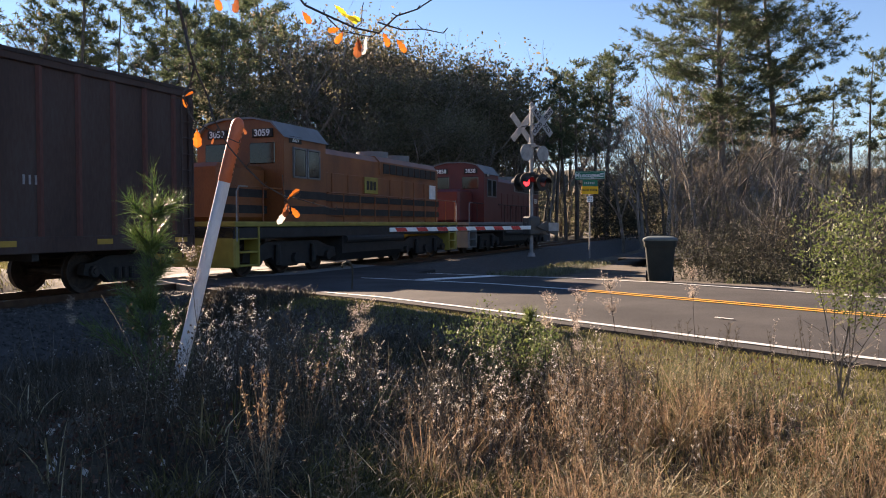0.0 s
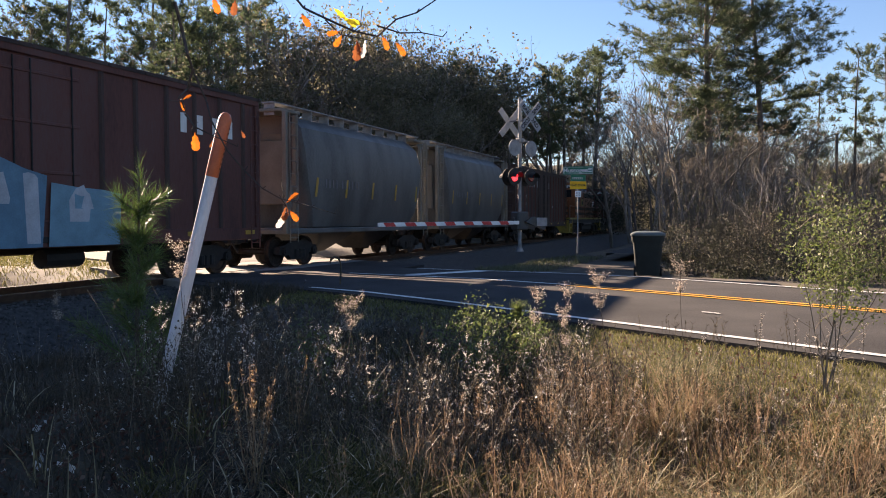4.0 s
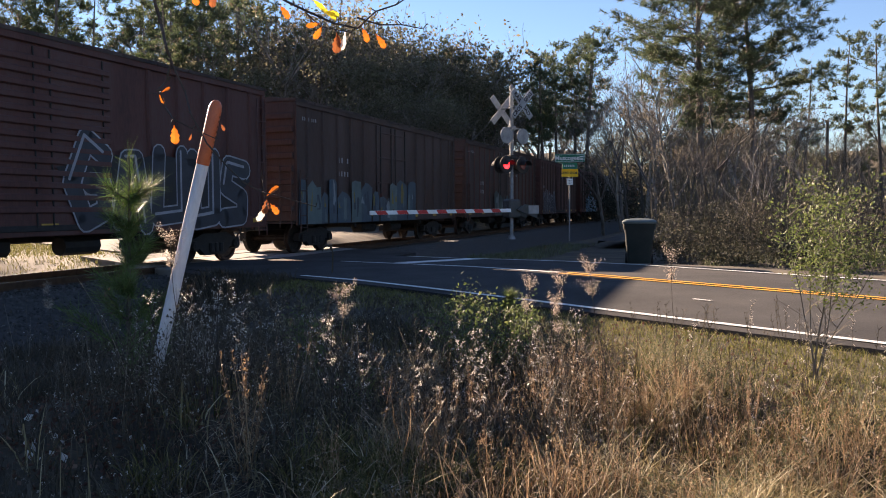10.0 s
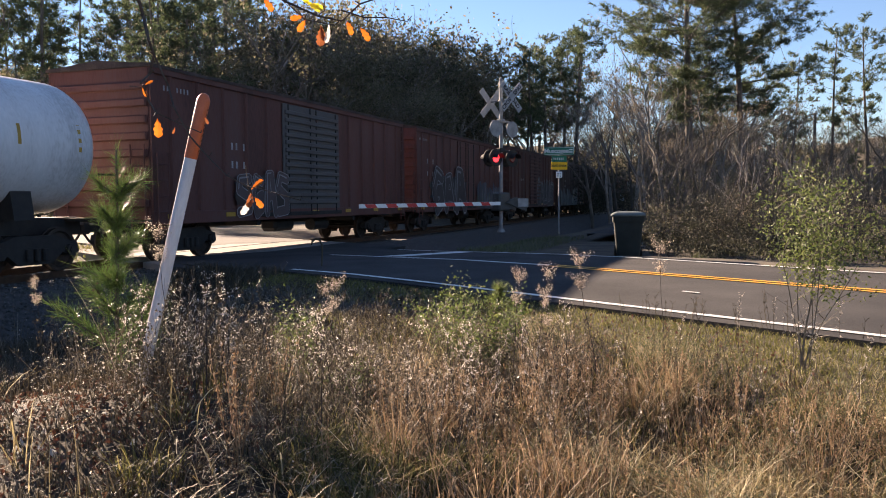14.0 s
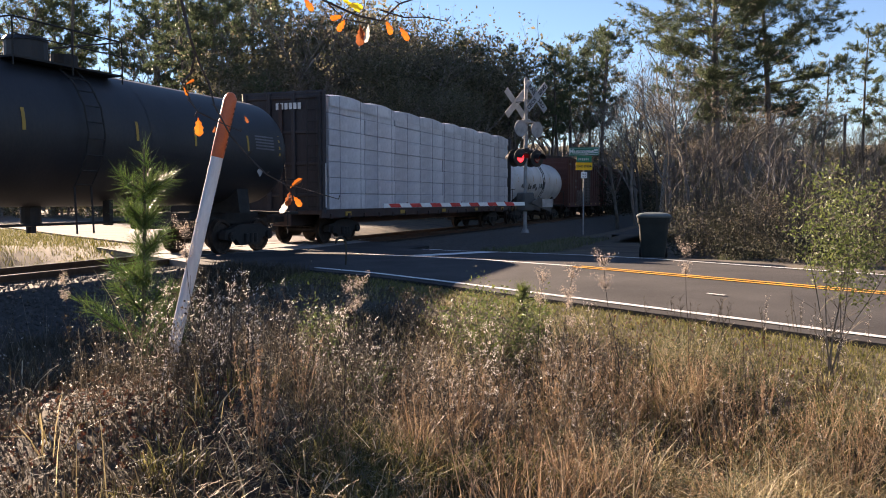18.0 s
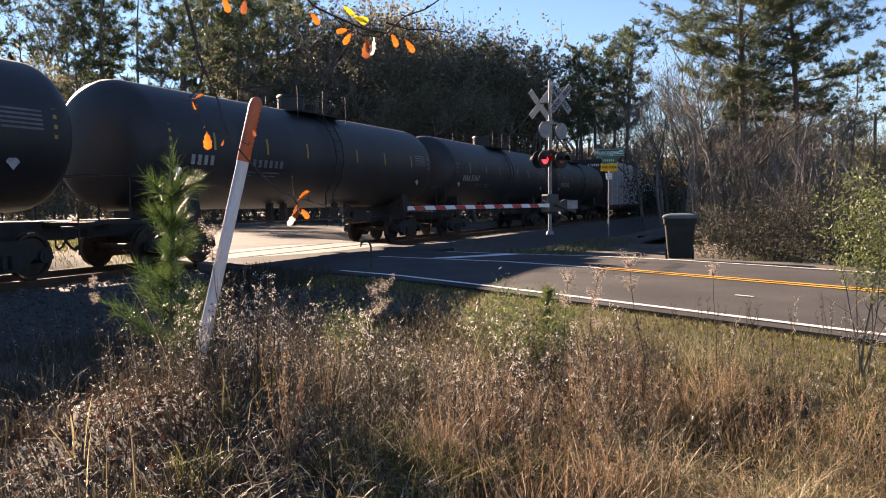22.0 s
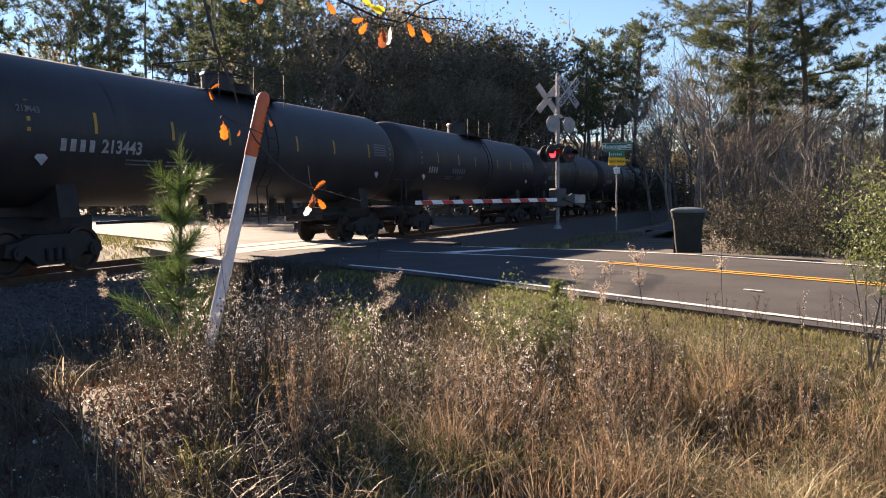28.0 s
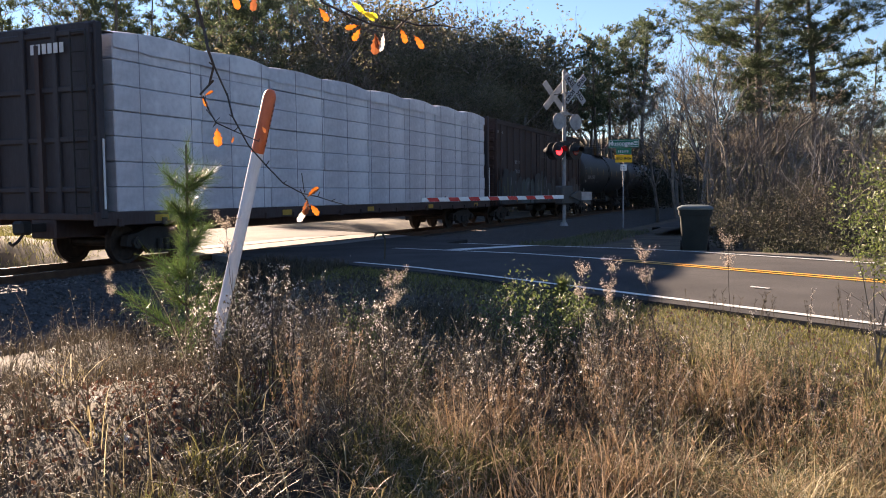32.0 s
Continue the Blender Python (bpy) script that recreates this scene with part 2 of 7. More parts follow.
M_STRAP = mat("dark_strap", [(0.2, 0.2, 0.23), (0.3, 0.3, 0.33)], 0.6, 0, 5, 50, 0.05)
M_LUMBER = mat("sawn_lumber", [(0.45, 0.33, 0.19), (0.6, 0.47, 0.29)], 0.8, 0, 4, 60, 0.2)
M_ORANGE = mat("orange_loco_paint", [(0.12, 0.032, 0.008), (0.19, 0.054, 0.012), (0.23, 0.075, 0.02)], 0.5, 0, 1.3, 30, 0.05, streak=0.4)
M_LOCO_RED = mat("red_loco_paint", [(0.075, 0.01, 0.01), (0.115, 0.016, 0.014)], 0.5, 0, 1.3, 30, 0.05)
M_LOCO_GREY = mat("grey_loco_paint", [(0.10, 0.105, 0.11), (0.16, 0.165, 0.17)], 0.6, 0, 1.5, 30, 0.05)
M_SILL = mat("yellow_sill_paint", [(0.195, 0.15, 0.0225), (0.3, 0.2475, 0.045)], 0.55, 0, 2.5, 40, 0.08)
M_GLASS = mat("dark_cab_glass", [(0.01, 0.012, 0.014), (0.02, 0.022, 0.025)], 0.08, 0, 3, 20, 0)
M_GALV = mat("galvanised_steel", [(0.17, 0.175, 0.18), (0.28, 0.28, 0.285)], 0.6, 0.3, 6, 60, 0.05)
M_WHITE = mat("white_paint", [(0.68, 0.68, 0.67), (0.82, 0.82, 0.8)], 0.5, 0, 4, 60, 0.04)
M_RED_STRIPE = mat("red_reflective", [(0.5, 0.02, 0.02), (0.62, 0.04, 0.03)], 0.45, 0, 5, 60, 0.03)
M_RED_LIT = mat("red_lit_lens", [(1.0, 0.02, 0.03), (1.0, 0.05, 0.06)], 0.3, 0, 4, 20, 0, glow=0.7)
M_RED_DIM = mat("unlit_red_lens", [(0.1, 0.006, 0.008), (0.16, 0.012, 0.012)], 0.25, 0, 4, 20, 0)
M_BOARD = mat("weathered_white_board", [(0.2, 0.205, 0.21), (0.32, 0.32, 0.32)], 0.6, 0, 4, 60, 0.05)
M_MACHINE = mat("dark_machine_paint", [(0.03, 0.032, 0.032), (0.06, 0.062, 0.06)], 0.6, 0, 4, 60, 0.05)
M_GREEN_SIGN = mat("green_sign", [(0.012, 0.14, 0.09), (0.02, 0.18, 0.115)], 0.6, 0, 4, 40, 0.02, spec=0.2)
M_AMBER_SIGN = mat("amber_sign", [(0.8, 0.4, 0.02), (0.9, 0.5, 0.04)], 0.7, 0, 4, 40, 0.02, spec=0.15)
M_BIN = mat("dark_green_plastic", [(0.014, 0.019, 0.017), (0.025, 0.032, 0.029)], 0.7, 0, 3, 60, 0.05, spec=0.3)
M_BIN_LID = mat("faded_green_plastic", [(0.07, 0.09, 0.085), (0.12, 0.145, 0.135)], 0.55, 0, 3, 60, 0.05)
M_POLE_ORANGE = mat("orange_plastic", [(0.55, 0.10, 0.03), (0.7, 0.15, 0.045)], 0.4, 0, 7, 90, 0.04)
M_POLE_WHITE = mat("white_plastic_pole", [(0.62, 0.6, 0.6), (0.8, 0.79, 0.79)], 0.45, 0, 6, 80, 0.04, streak=0.3)
M_BARK = mat("pine_bark", [(0.055, 0.045, 0.038), (0.11, 0.09, 0.077), (0.18, 0.155, 0.135)], 0.95, 0, 3, 22, 0.8, streak=0.35)
M_BARK_GREY = mat("grey_bark", [(0.09, 0.077, 0.066), (0.17, 0.15, 0.13), (0.3, 0.27, 0.245)], 0.95, 0, 3, 25, 0.5, streak=0.4)
M_NEEDLE = mat("pine_needles", [(0.04, 0.06, 0.032), (0.065, 0.092, 0.048), (0.095, 0.125, 0.062), (0.14, 0.155, 0.08)], 0.55, 0, 1, 8, 0, island=True, leafy=0.45)
M_OAKLEAF = mat("oak_leaves", [(0.06, 0.07, 0.035), (0.1, 0.1, 0.055), (0.145, 0.135, 0.08), (0.19, 0.17, 0.115), (0.3, 0.265, 0.2)], 0.6, 0, 1, 8, 0, island=True, leafy=0.55)
M_BROWNLEAF = mat("winter_leaves", [(0.075, 0.065, 0.045), (0.12, 0.1, 0.07), (0.18, 0.15, 0.11)], 0.7, 0, 1, 8, 0, island=True, leafy=0.45)
M_GREENLEAF = mat("bright_leaves", [(0.05, 0.075, 0.022), (0.09, 0.125, 0.034), (0.14, 0.175, 0.055), (0.19, 0.2, 0.08)], 0.5, 0, 1, 8, 0, island=True, leafy=0.4)
M_GRASS = mat("green_grass", [(0.045, 0.05, 0.018), (0.095, 0.1, 0.034), (0.2, 0.18, 0.07), (0.36, 0.29, 0.15)], 0.8, 0, 1, 8, 0, island=True, leafy=0.4, spec=0.25)
M_SAGE = mat("sage_leaves", [(0.045, 0.06, 0.03), (0.08, 0.095, 0.045), (0.13, 0.14, 0.07), (0.2, 0.19, 0.11)], 0.6, 0, 1, 8, 0, island=True, leafy=0.3)
M_BUSH = mat("bush_leaves", [(0.045, 0.065, 0.018), (0.085, 0.11, 0.028), (0.13, 0.15, 0.045), (0.17, 0.17, 0.06)], 0.55, 0, 1, 8, 0, island=True, leafy=0.35)
M_REDGRASS = mat("red_dry_grass", [(0.13, 0.075, 0.04), (0.25, 0.155, 0.085), (0.4, 0.275, 0.16), (0.62, 0.5, 0.34)], 0.55, 0, 1, 8, 0, island=True, leafy=0.3)
M_DRYGRASS = mat("dry_grass", [(0.06, 0.047, 0.024), (0.17, 0.135, 0.066), (0.38, 0.315, 0.175), (0.68, 0.61, 0.44)], 0.6, 0, 1, 8, 0, island=True, leafy=0.4, spec=0.35)
M_DARKWEED = mat("dead_weed", [(0.028, 0.024, 0.015), (0.062, 0.05, 0.032), (0.13, 0.105, 0.07)], 0.7, 0, 1, 8, 0, island=True, leafy=0.2)
M_FLUFF = mat("seed_fluff", [(0.42, 0.37, 0.3), (0.66, 0.6, 0.52), (0.85, 0.81, 0.75)], 0.9, 0, 1, 8, 0, island=True, leafy=0.5)
M_LITTER = mat("fallen_leaves", [(0.06, 0.022, 0.014), (0.12, 0.05, 0.03), (0.24, 0.15, 0.1)], 0.7, 0, 1, 8, 0, island=True, leafy=0.25)
M_LEAF_ORANGE = mat("orange_leaf", [(0.36, 0.085, 0.012), (0.55, 0.17, 0.02)], 0.5, 0, 25, 120, 0.1, leafy=0.5)
M_LEAF_YELLOW = mat("yellow_leaf", [(0.65, 0.5, 0.03), (0.5, 0.5, 0.05)], 0.5, 0, 25, 120, 0.1, leafy=0.5)
M_LEAF_BROWN = mat("brown_leaf", [(0.16, 0.05, 0.02), (0.3, 0.1, 0.035)], 0.6, 0, 25, 120, 0.1, leafy=0.4)
M_LEAF_PALE = mat("pale_leaf_back", [(0.6, 0.57, 0.52), (0.72, 0.7, 0.66)], 0.4, 0, 25, 120, 0.1, leafy=0.3)
M_PALESTEM = mat("pale_stem", [(0.09, 0.078, 0.062), (0.18, 0.16, 0.13)], 0.8, 0, 20, 120, 0.2)
M_BARK_DARK = mat("dark_twig_bark", [(0.07, 0.065, 0.058), (0.14, 0.13, 0.118), (0.25, 0.235, 0.215)], 0.95, 0, 3, 25, 0.4, objvar=0.6)
# olive leaves, their colour darkened to stand in for the trees' shade
M_SHADED_THICKET = mat("shade_darkened_leaves", [(0.012, 0.017, 0.009), (0.026, 0.03, 0.017), (0.05, 0.05, 0.03), (0.095, 0.085, 0.058)], 0.65, 0, 1, 8, 0, island=True, leafy=0.35)
M_PLUMEHEAD = mat("feathery_seed_heads", [(0.24, 0.19, 0.155), (0.42, 0.35, 0.29), (0.62, 0.55, 0.47)], 0.9, 0, 1, 8, 0, island=True, leafy=0.45)
M_TURF = mat("verge_turf", [(0.055, 0.06, 0.018), (0.11, 0.115, 0.034), (0.19, 0.18, 0.06), (0.34, 0.29, 0.14)], 0.75, 0, 1, 8, 0, island=True, leafy=0.3, spec=0.25)
M_WEEDSTEM = mat("weed_stems", [(0.035, 0.029, 0.019), (0.078, 0.063, 0.042), (0.15, 0.125, 0.085), (0.36, 0.31, 0.23)], 0.6, 0, 1, 8, 0, island=True, leafy=0.15)
M_TWIG = mat("twig_bark", [(0.035, 0.028, 0.025), (0.08, 0.065, 0.055)], 0.9, 0, 20, 120, 0.3)


def box_paint(name, c):
    d = tuple(x * 0.55 for x in c)
    g = tuple(x * 0.8 + 0.02 for x in c)
    return mat(name, [d, c, g], 0.7, 0, 0.9, 22, 0.06, streak=0.25)


# ---- ground ----
def build_ground():
    b = Build()
    xs = [-900, -500, -300, -180, -120] + [x for x in range(-90, -24, 6)] + [-24 + i * 1.0 for i in range(15)] + [-9 + i * 0.45 for i in range(47)]
    xs += [12.15 + i * 1.0 for i in range(14)] + [x for x in range(28, 95, 6)] + [120, 180, 300, 500, 900]
    ys = [-900, -500, -250, -120, -60, -30, -15, -8] + [-5 + i * 0.45 for i in range(50)] + [17.5 + i * 0.8 for i in range(40)] + [x for x in range(52, 130, 6)] + [160, 220, 300, 450, 700, 1100, 1800]
    n = len(ys)
    b.v = [(x, y, ground_z(x, y)) for x in xs for y in ys]
    b.f = [(i * n + j, (i + 1) * n + j, (i + 1) * n + j + 1, i * n + j + 1) for i in range(len(xs) - 1) for j in range(n - 1)]
    solo("ground", b, M_SOIL, "dark weedy soil with dry grass and litter", "ground", "structure", smooth=80)


build_ground()


def strip(b, pts_left, pts_right, thick):
    """A slab between two lines, with its edges."""
    n = len(pts_left)
    top = [list(p) for p in zip(pts_left, pts_right)]
    for i in range(n - 1):
        (a, c), (d, e) = top[i], top[i + 1]
        b.face(a, c, e, d)
    down = Vector((0, 0, -thick))
    for line in (pts_left, pts_right):
        for i in range(n - 1):
            b.face(line[i], line[i + 1], Vector(line[i + 1]) + down, Vector(line[i]) + down)


def road_pt(w, o, lift=0.0):
    p = ROAD_MID + RW * w + RN * o
    return Vector((p.x, p.y, road_z(w) + lift))


def build_road():
    ws = [2.6 + i * 1.4 for i in range(20)] + [34, 45, 70, 120, 220]
    crown = ((-3.8, -0.012), (-3.63, 0.0), (-0.2, 0.035), (2.8, 0.0), (3.25, -0.03))
    b = Build()
    for (o0, c0), (o1, c1) in zip(crown, crown[1:]):
        for w0, w1 in zip(ws, ws[1:]):
            b.face(road_pt(w0, o0, c0), road_pt(w0, o1, c1), road_pt(w1, o1, c1), road_pt(w1, o0, c0))
    for o, c in (crown[0], crown[-1]):
        for w0, w1 in zip(ws, ws[1:]):
            b.face(road_pt(w0, o, c), road_pt(w1, o, c), road_pt(w1, o, c - 0.12), road_pt(w0, o, c - 0.12))
    road = solo("road", b, M_ASPHALT, "dark grey two-lane asphalt road with painted lines", "road", "structure", smooth=40)
    # the far side of the crossing is older and paler
    b = Build()
    ws2 = [-2.6 - i * 2.0 for i in range(12)] + [-34, -50, -80, -150, -260]
    strip(b, [road_pt(w, -2.5) for w in ws2], [road_pt(w, 4.2) for w in ws2], 0.1)
    solo("road", b, M_PALE_ROAD, "pale worn asphalt road beyond the crossing", "road", "structure")

    def line(name, o0, o1, w0, w1, m, label):
        b = Build()
        k = max(2, int((w1 - w0) / 2))
        for i in range(k):
            a, c = w0 + (w1 - w0) * i / k, w0 + (w1 - w0) * (i + 1) / k
            lift = 0.012 + 0.035 * (1 - abs(o0 + o1) / 7.0)
            b.face(road_pt(a, o0, lift), road_pt(a, o1, lift), road_pt(c, o1, lift), road_pt(c, o0, lift))
        ob = part(name, b, m, road, label)
        return ob

    line("edge_line", -3.61, -3.49, 9.6, 120, M_WHITE_LINE, "white painted edge line")
    line("edge_line", 2.7, 2.81, 4.5, 120, M_WHITE_LINE, "white painted edge line")
    line("centre_line", -0.37, -0.26, 13.2, 120, M_YELLOW_LINE, "yellow painted centre line")
    line("centre_line", -0.15, -0.04, 13.2, 120, M_YELLOW_LINE, "yellow painted centre line")
    line("lane_line", -0.25, -0.12, 5.6, 13.1, M_WHITE_LINE, "worn pale centre line")
    b = Build()
    b.face(*[road_pt(w, o, 0.03) for w, o in ((7.3, 0.1), (7.3, 2.65), (8.0, 2.65), (8.0, 0.1))])
    part("stop_line", b, M_WHITE_LINE, road, "white painted stop line")
    b = Build()
    b.face(*[road_pt(w, o, 0.034) for w, o in ((17.1, -2.01), (17.1, -1.95), (17.36, -1.95), (17.36, -2.01))])
    part("paint_dash", b, M_WHITE_LINE, road, "short white paint dash")
    # the side road along the track
    b = Build()
    us = [19 + i * 4 for i in range(8)] + [60, 80, 110]
    strip(b, [track(u, 9.2, 0.12 + 0.0 * u)[0] for u in us], [track(u, 13.0, 0.14)[0] for u in us], 0.1)
    solo("side_road", b, M_ASPHALT, "narrow dark side road beside the railway", "road", "structure")


build_road()


# ---- track ----
def build_track():
    base = thing("railway_track", "straight railway track with shiny worn rails on ballast", "railway track", kind="structure")
    us = [-420, -200, -100, -60] + [-40 + i * 2.0 for i in range(60)] + [90, 110, 140, 180, 240, 320, 420]
    prof = ((-4.0, -1.0), (-2.7, -0.55), (-1.8, -0.17), (1.85, -0.17), (2.7, -0.62), (3.8, -1.12), (5.4, -1.3))
    b = Build()
    for u0, u1 in zip(us, us[1:]):
        for (s0, z0), (s1, z1) in zip(prof, prof[1:]):
            b.face(track(u0, s0, z0)[0], track(u0, s1, z1)[0], track(u1, s1, z1)[0], track(u1, s0, z0)[0])
    part("ballast_bed", b, M_BED, base, "grey crushed stone bed")
    for side in (-0.752, 0.752):
        b, t = Build(), Build()
        for u0, u1 in zip(us, us[1:]):
            for (s0, z0), (s1, z1) in zip(((-0.07, -0.17), (-0.012, -0.13), (-0.035, -0.02)), ((-0.012, -0.13), (-0.035, -0.02), (-0.033, -0.004))):
                for k in (1, -1):
                    b.face(track(u0, side + k * s0, z0)[0], track(u0, side + k * s1, z1)[0], track(u1, side + k * s1, z1)[0], track(u1, side + k * s0, z0)[0])
            t.face(track(u0, side - 0.033, -0.004)[0], track(u0, side + 0.033, -0.004)[0], track(u1, side + 0.033, -0.004)[0], track(u1, side - 0.033, -0.004)[0])
        r = part("rail", b, M_RAIL, base, "rusty steel rail")
        part("rail_head", t, M_RAILTOP, r, "polished rail top")
    # ties
    tie = Build()
    tie.box(-0.11, 0.11, -1.3, 1.3, -0.3, -0.15, 0.012)
    me = tie.mesh("tie")
    me.materials.append(M_TIE)
    for i in range(150):
        u = -40 + i * 0.53
        if 4.0 < u < 15.0:
            continue
        ob = new("tie", me)
        ob.parent = base
        ob.matrix_basis = on_track(u, 0.004 * math.sin(i * 7.1)) @ pose(0, 0, 0, 0, 0, 1.2 * math.sin(i * 3.3))
    # loose stones on the near shoulder
    rnd = random.Random(5)
    b = Build()
    for _ in range(7500):
        u, s = rnd.uniform(-14, 8), rnd.uniform(0.85, 3.8)
        if -0.4 < (u - 4.2) < 0.4:
            continue
        z = -0.17 if s < 1.85 else (-0.17 - (s - 1.85) * 0.529 if s < 2.7 else -0.62 - (s - 2.7) * 0.4545)
        r = rnd.uniform(0.018, 0.045)
        c = track(u, s, z + r * 0.4)[0]
        ring = [Vector((r * rnd.uniform(0.6, 1.1) * math.cos(k * 1.571), r * rnd.uniform(0.6, 1.1) * math.sin(k * 1.571), rnd.uniform(-0.3, 0.3) * r)) + c for k in range(4)]
        top, bot = c + Vector((0, 0, r * 0.8)), c - Vector((0, 0, r * 0.8))
        n = len(b.v)
        b.v += [tuple(p) for p in ring] + [tuple(top), tuple(bot)]
        b.f += [(n + k, n + (k + 1) % 4, n + 4) for k in range(4)] + [(n + (k + 1) % 4, n + k, n + 5) for k in range(4)]
    solo("ballast_stones", b, M_BALLAST, "loose grey ballast stones beside the rails", "gravel", "stuff")
    # crossing panels between and outside the rails
    def skew(u, s):
        """Across the track the panels follow the slanting road."""
        return track(u - 0.6 * s, s, 0)[0]

    for s0, s1 in ((-0.66, 0.66), (0.83, 1.75), (-1.75, -0.83)):
        for i in range(4):
            b = Build()
            u0 = 4.4 + i * 2.5
            pts = [skew(u, s) for u, s in ((u0, s0), (u0 + 2.48, s0), (u0 + 2.48, s1), (u0, s1))]
            b.rings([[Vector((p.x, p.y, -0.25)) for p in pts], [Vector((p.x, p.y, -0.006)) for p in pts]])
            part("crossing_panel", b, M_CONCRETE, base, "worn crossing panel")
    # asphalt wedges up to the panels
    for s0, s1, wl in ((1.75, 4.6, 3.0), (-4.6, -1.75, -3.0)):
        b = Build()
        pts = [skew(u, s) for u, s in ((4.4, s0), (14.4, s0), (14.4, s1), (4.4, s1))]
        b.rings([[Vector((p.x, p.y, -0.3)) for p in pts], [Vector((p.x, p.y, -0.004)) for p in pts]])
        solo("road", b, M_ASPHALT if s0 > 0 else M_PALE_ROAD, "asphalt apron at the level crossing", "road", "structure")


build_track()

# ---- lettering ----
def text_on(body, size, material, parent, m, label=""):
    cu = bpy.data.curves.new("lettering", "FONT")
    cu.body, cu.size, cu.offset, cu.extrude, cu.align_x, cu.align_y = body, size, size * 0.025, 0.002, "CENTER", "CENTER"
    tmp = new("lettering", cu)
    bpy.context.view_layer.update()
    me = bpy.data.meshes.new_from_object(tmp.evaluated_get(bpy.context.evaluated_depsgraph_get()))
    bpy.data.objects.remove(tmp)
    ob = part("lettering", me, material, parent, label)
    ob.matrix_basis = m
    return ob


# ---- train ----
MESHES = {}


def keep(name, make, smooth=None):
    """One mesh made once and shared by alike parts."""
    if name not in MESHES:
        b = Build()
        make(b)
        MESHES[name] = b.mesh(name, smooth)
    return MESHES[name]


def wheel_shape(b):
    prof = ((0.0, -0.07), (0.12, -0.08), (0.15, -0.03), (0.36, -0.02), (0.39, -0.07), (0.457, -0.07), (0.455, 0.03), (0.485, 0.035), (0.485, 0.065), (0.38, 0.065), (0.36, 0.03), (0.14, 0.03), (0.12, 0.08), (0.0, 0.08))
    k = 22
    b.rings([[(max(r, 0.001) * math.cos(2 * math.pi * j / k), y, max(r, 0.001) * math.sin(2 * math.pi * j / k)) for j in range(k)] for r, y in prof])


def frame_shape(b):
    """A cast side frame with its spring window and bearing ends."""
    out = [(-1.15, 0.40), (-1.1, 0.62), (-0.85, 0.66), (-0.5, 0.78), (0.5, 0.78), (0.85, 0.66), (1.1, 0.62), (1.15, 0.40), (0.95, 0.36), (0.7, 0.42), (0.42, 0.2), (-0.42, 0.2), (-0.7, 0.42), (-0.95, 0.36)]
    b.prism(out, "y", -0.09, 0.09)
    for x in (-0.89, 0.89):
        b.tube([(x, -0.17, 0.46), (x, 0.1, 0.46)], 0.13, 10)
        b.tube([(x, -0.19, 0.46), (x, -0.17, 0.46)], 0.07, 8)
    for x in (-0.2, 0, 0.2):
        b.tube([(x, -0.13, 0.28), (x, -0.13, 0.52)], 0.07, 8)


def long_frame_shape(b):
    """The cast side frame of a three-axle truck."""
    b.prism([(-2.6, 0.42), (-2.55, 0.7), (-2.0, 0.78), (-1.4, 0.95), (1.4, 0.95), (2.0, 0.78), (2.55, 0.7), (2.6, 0.42), (2.2, 0.36), (1.2, 0.5), (0.9, 0.26), (-0.9, 0.26), (-1.2, 0.5), (-2.2, 0.36)], "y", -0.08, 0.08)
    for x in (-1.95, 0, 1.95):
        b.tube([(x, -0.2, 0.46), (x, 0.1, 0.46)], 0.15, 10)
    for x in (-1.0, 1.0):
        b.tube([(x, -0.17, 0.3), (x, -0.17, 0.85)], 0.09, 8)


def axle_shape(b):
    b.tube([(0, -0.78, 0.457), (0, 0.78, 0.457)], 0.085, 10)


def bolster_shape(b):
    b.box(-0.2, 0.2, -1.0, 1.0, 0.5, 0.78, 0.04)
    b.tube([(0, 0, 0.7), (0, 0, 0.98)], 0.22, 12)


def coupler_shape(b):
    b.box(0.0, 0.5, -0.09, 0.09, 0.74, 0.92, 0.02)
    b.box(0.4, 0.68, -0.16, 0.14, 0.7, 0.98, 0.05)
    b.tube([(0.2, -0.35, 0.75), (0.35, -0.38, 0.55), (0.55, -0.3, 0.48), (0.72, -0.15, 0.55)], 0.03, 6)


def truck(parent, x, wheelbase=1.78, axles=2):
    base = part("truck", keep("bolster", bolster_shape), M_BLACK, parent, "grimy steel wheel truck")
    base.matrix_basis = pose(x, 0, 0)
    for s in (-1, 1):
        f = part("side_frame", keep("side_frame", frame_shape, 35), M_BLACK, base)
        f.matrix_basis = pose(0, s * 1.0, 0, 0, 0, 0 if s < 0 else 180)
    for i in range(axles):
        ax = (i - (axles - 1) / 2) * wheelbase
        a = part("axle", keep("axle", axle_shape, 40), M_WHEEL, base)
        a.matrix_basis = pose(ax, 0, 0)
        for s in (-1, 1):
            w = part("wheel", keep("wheel", wheel_shape, 35), M_WHEEL, base, "steel railway wheel")
            w.matrix_basis = pose(ax, s * 0.76, 0.457, 0, 0, 0 if s < 0 else 180)
    return base


def couplers(car, half):
    for s in (0, 180):
        c = part("coupler", keep("coupler", coupler_shape), M_BLACK, car, "steel coupler with hose")
        c.matrix_basis = pose((half - 0.66) * (1 if s == 0 else -1), 0, 0, 0, 0, s)


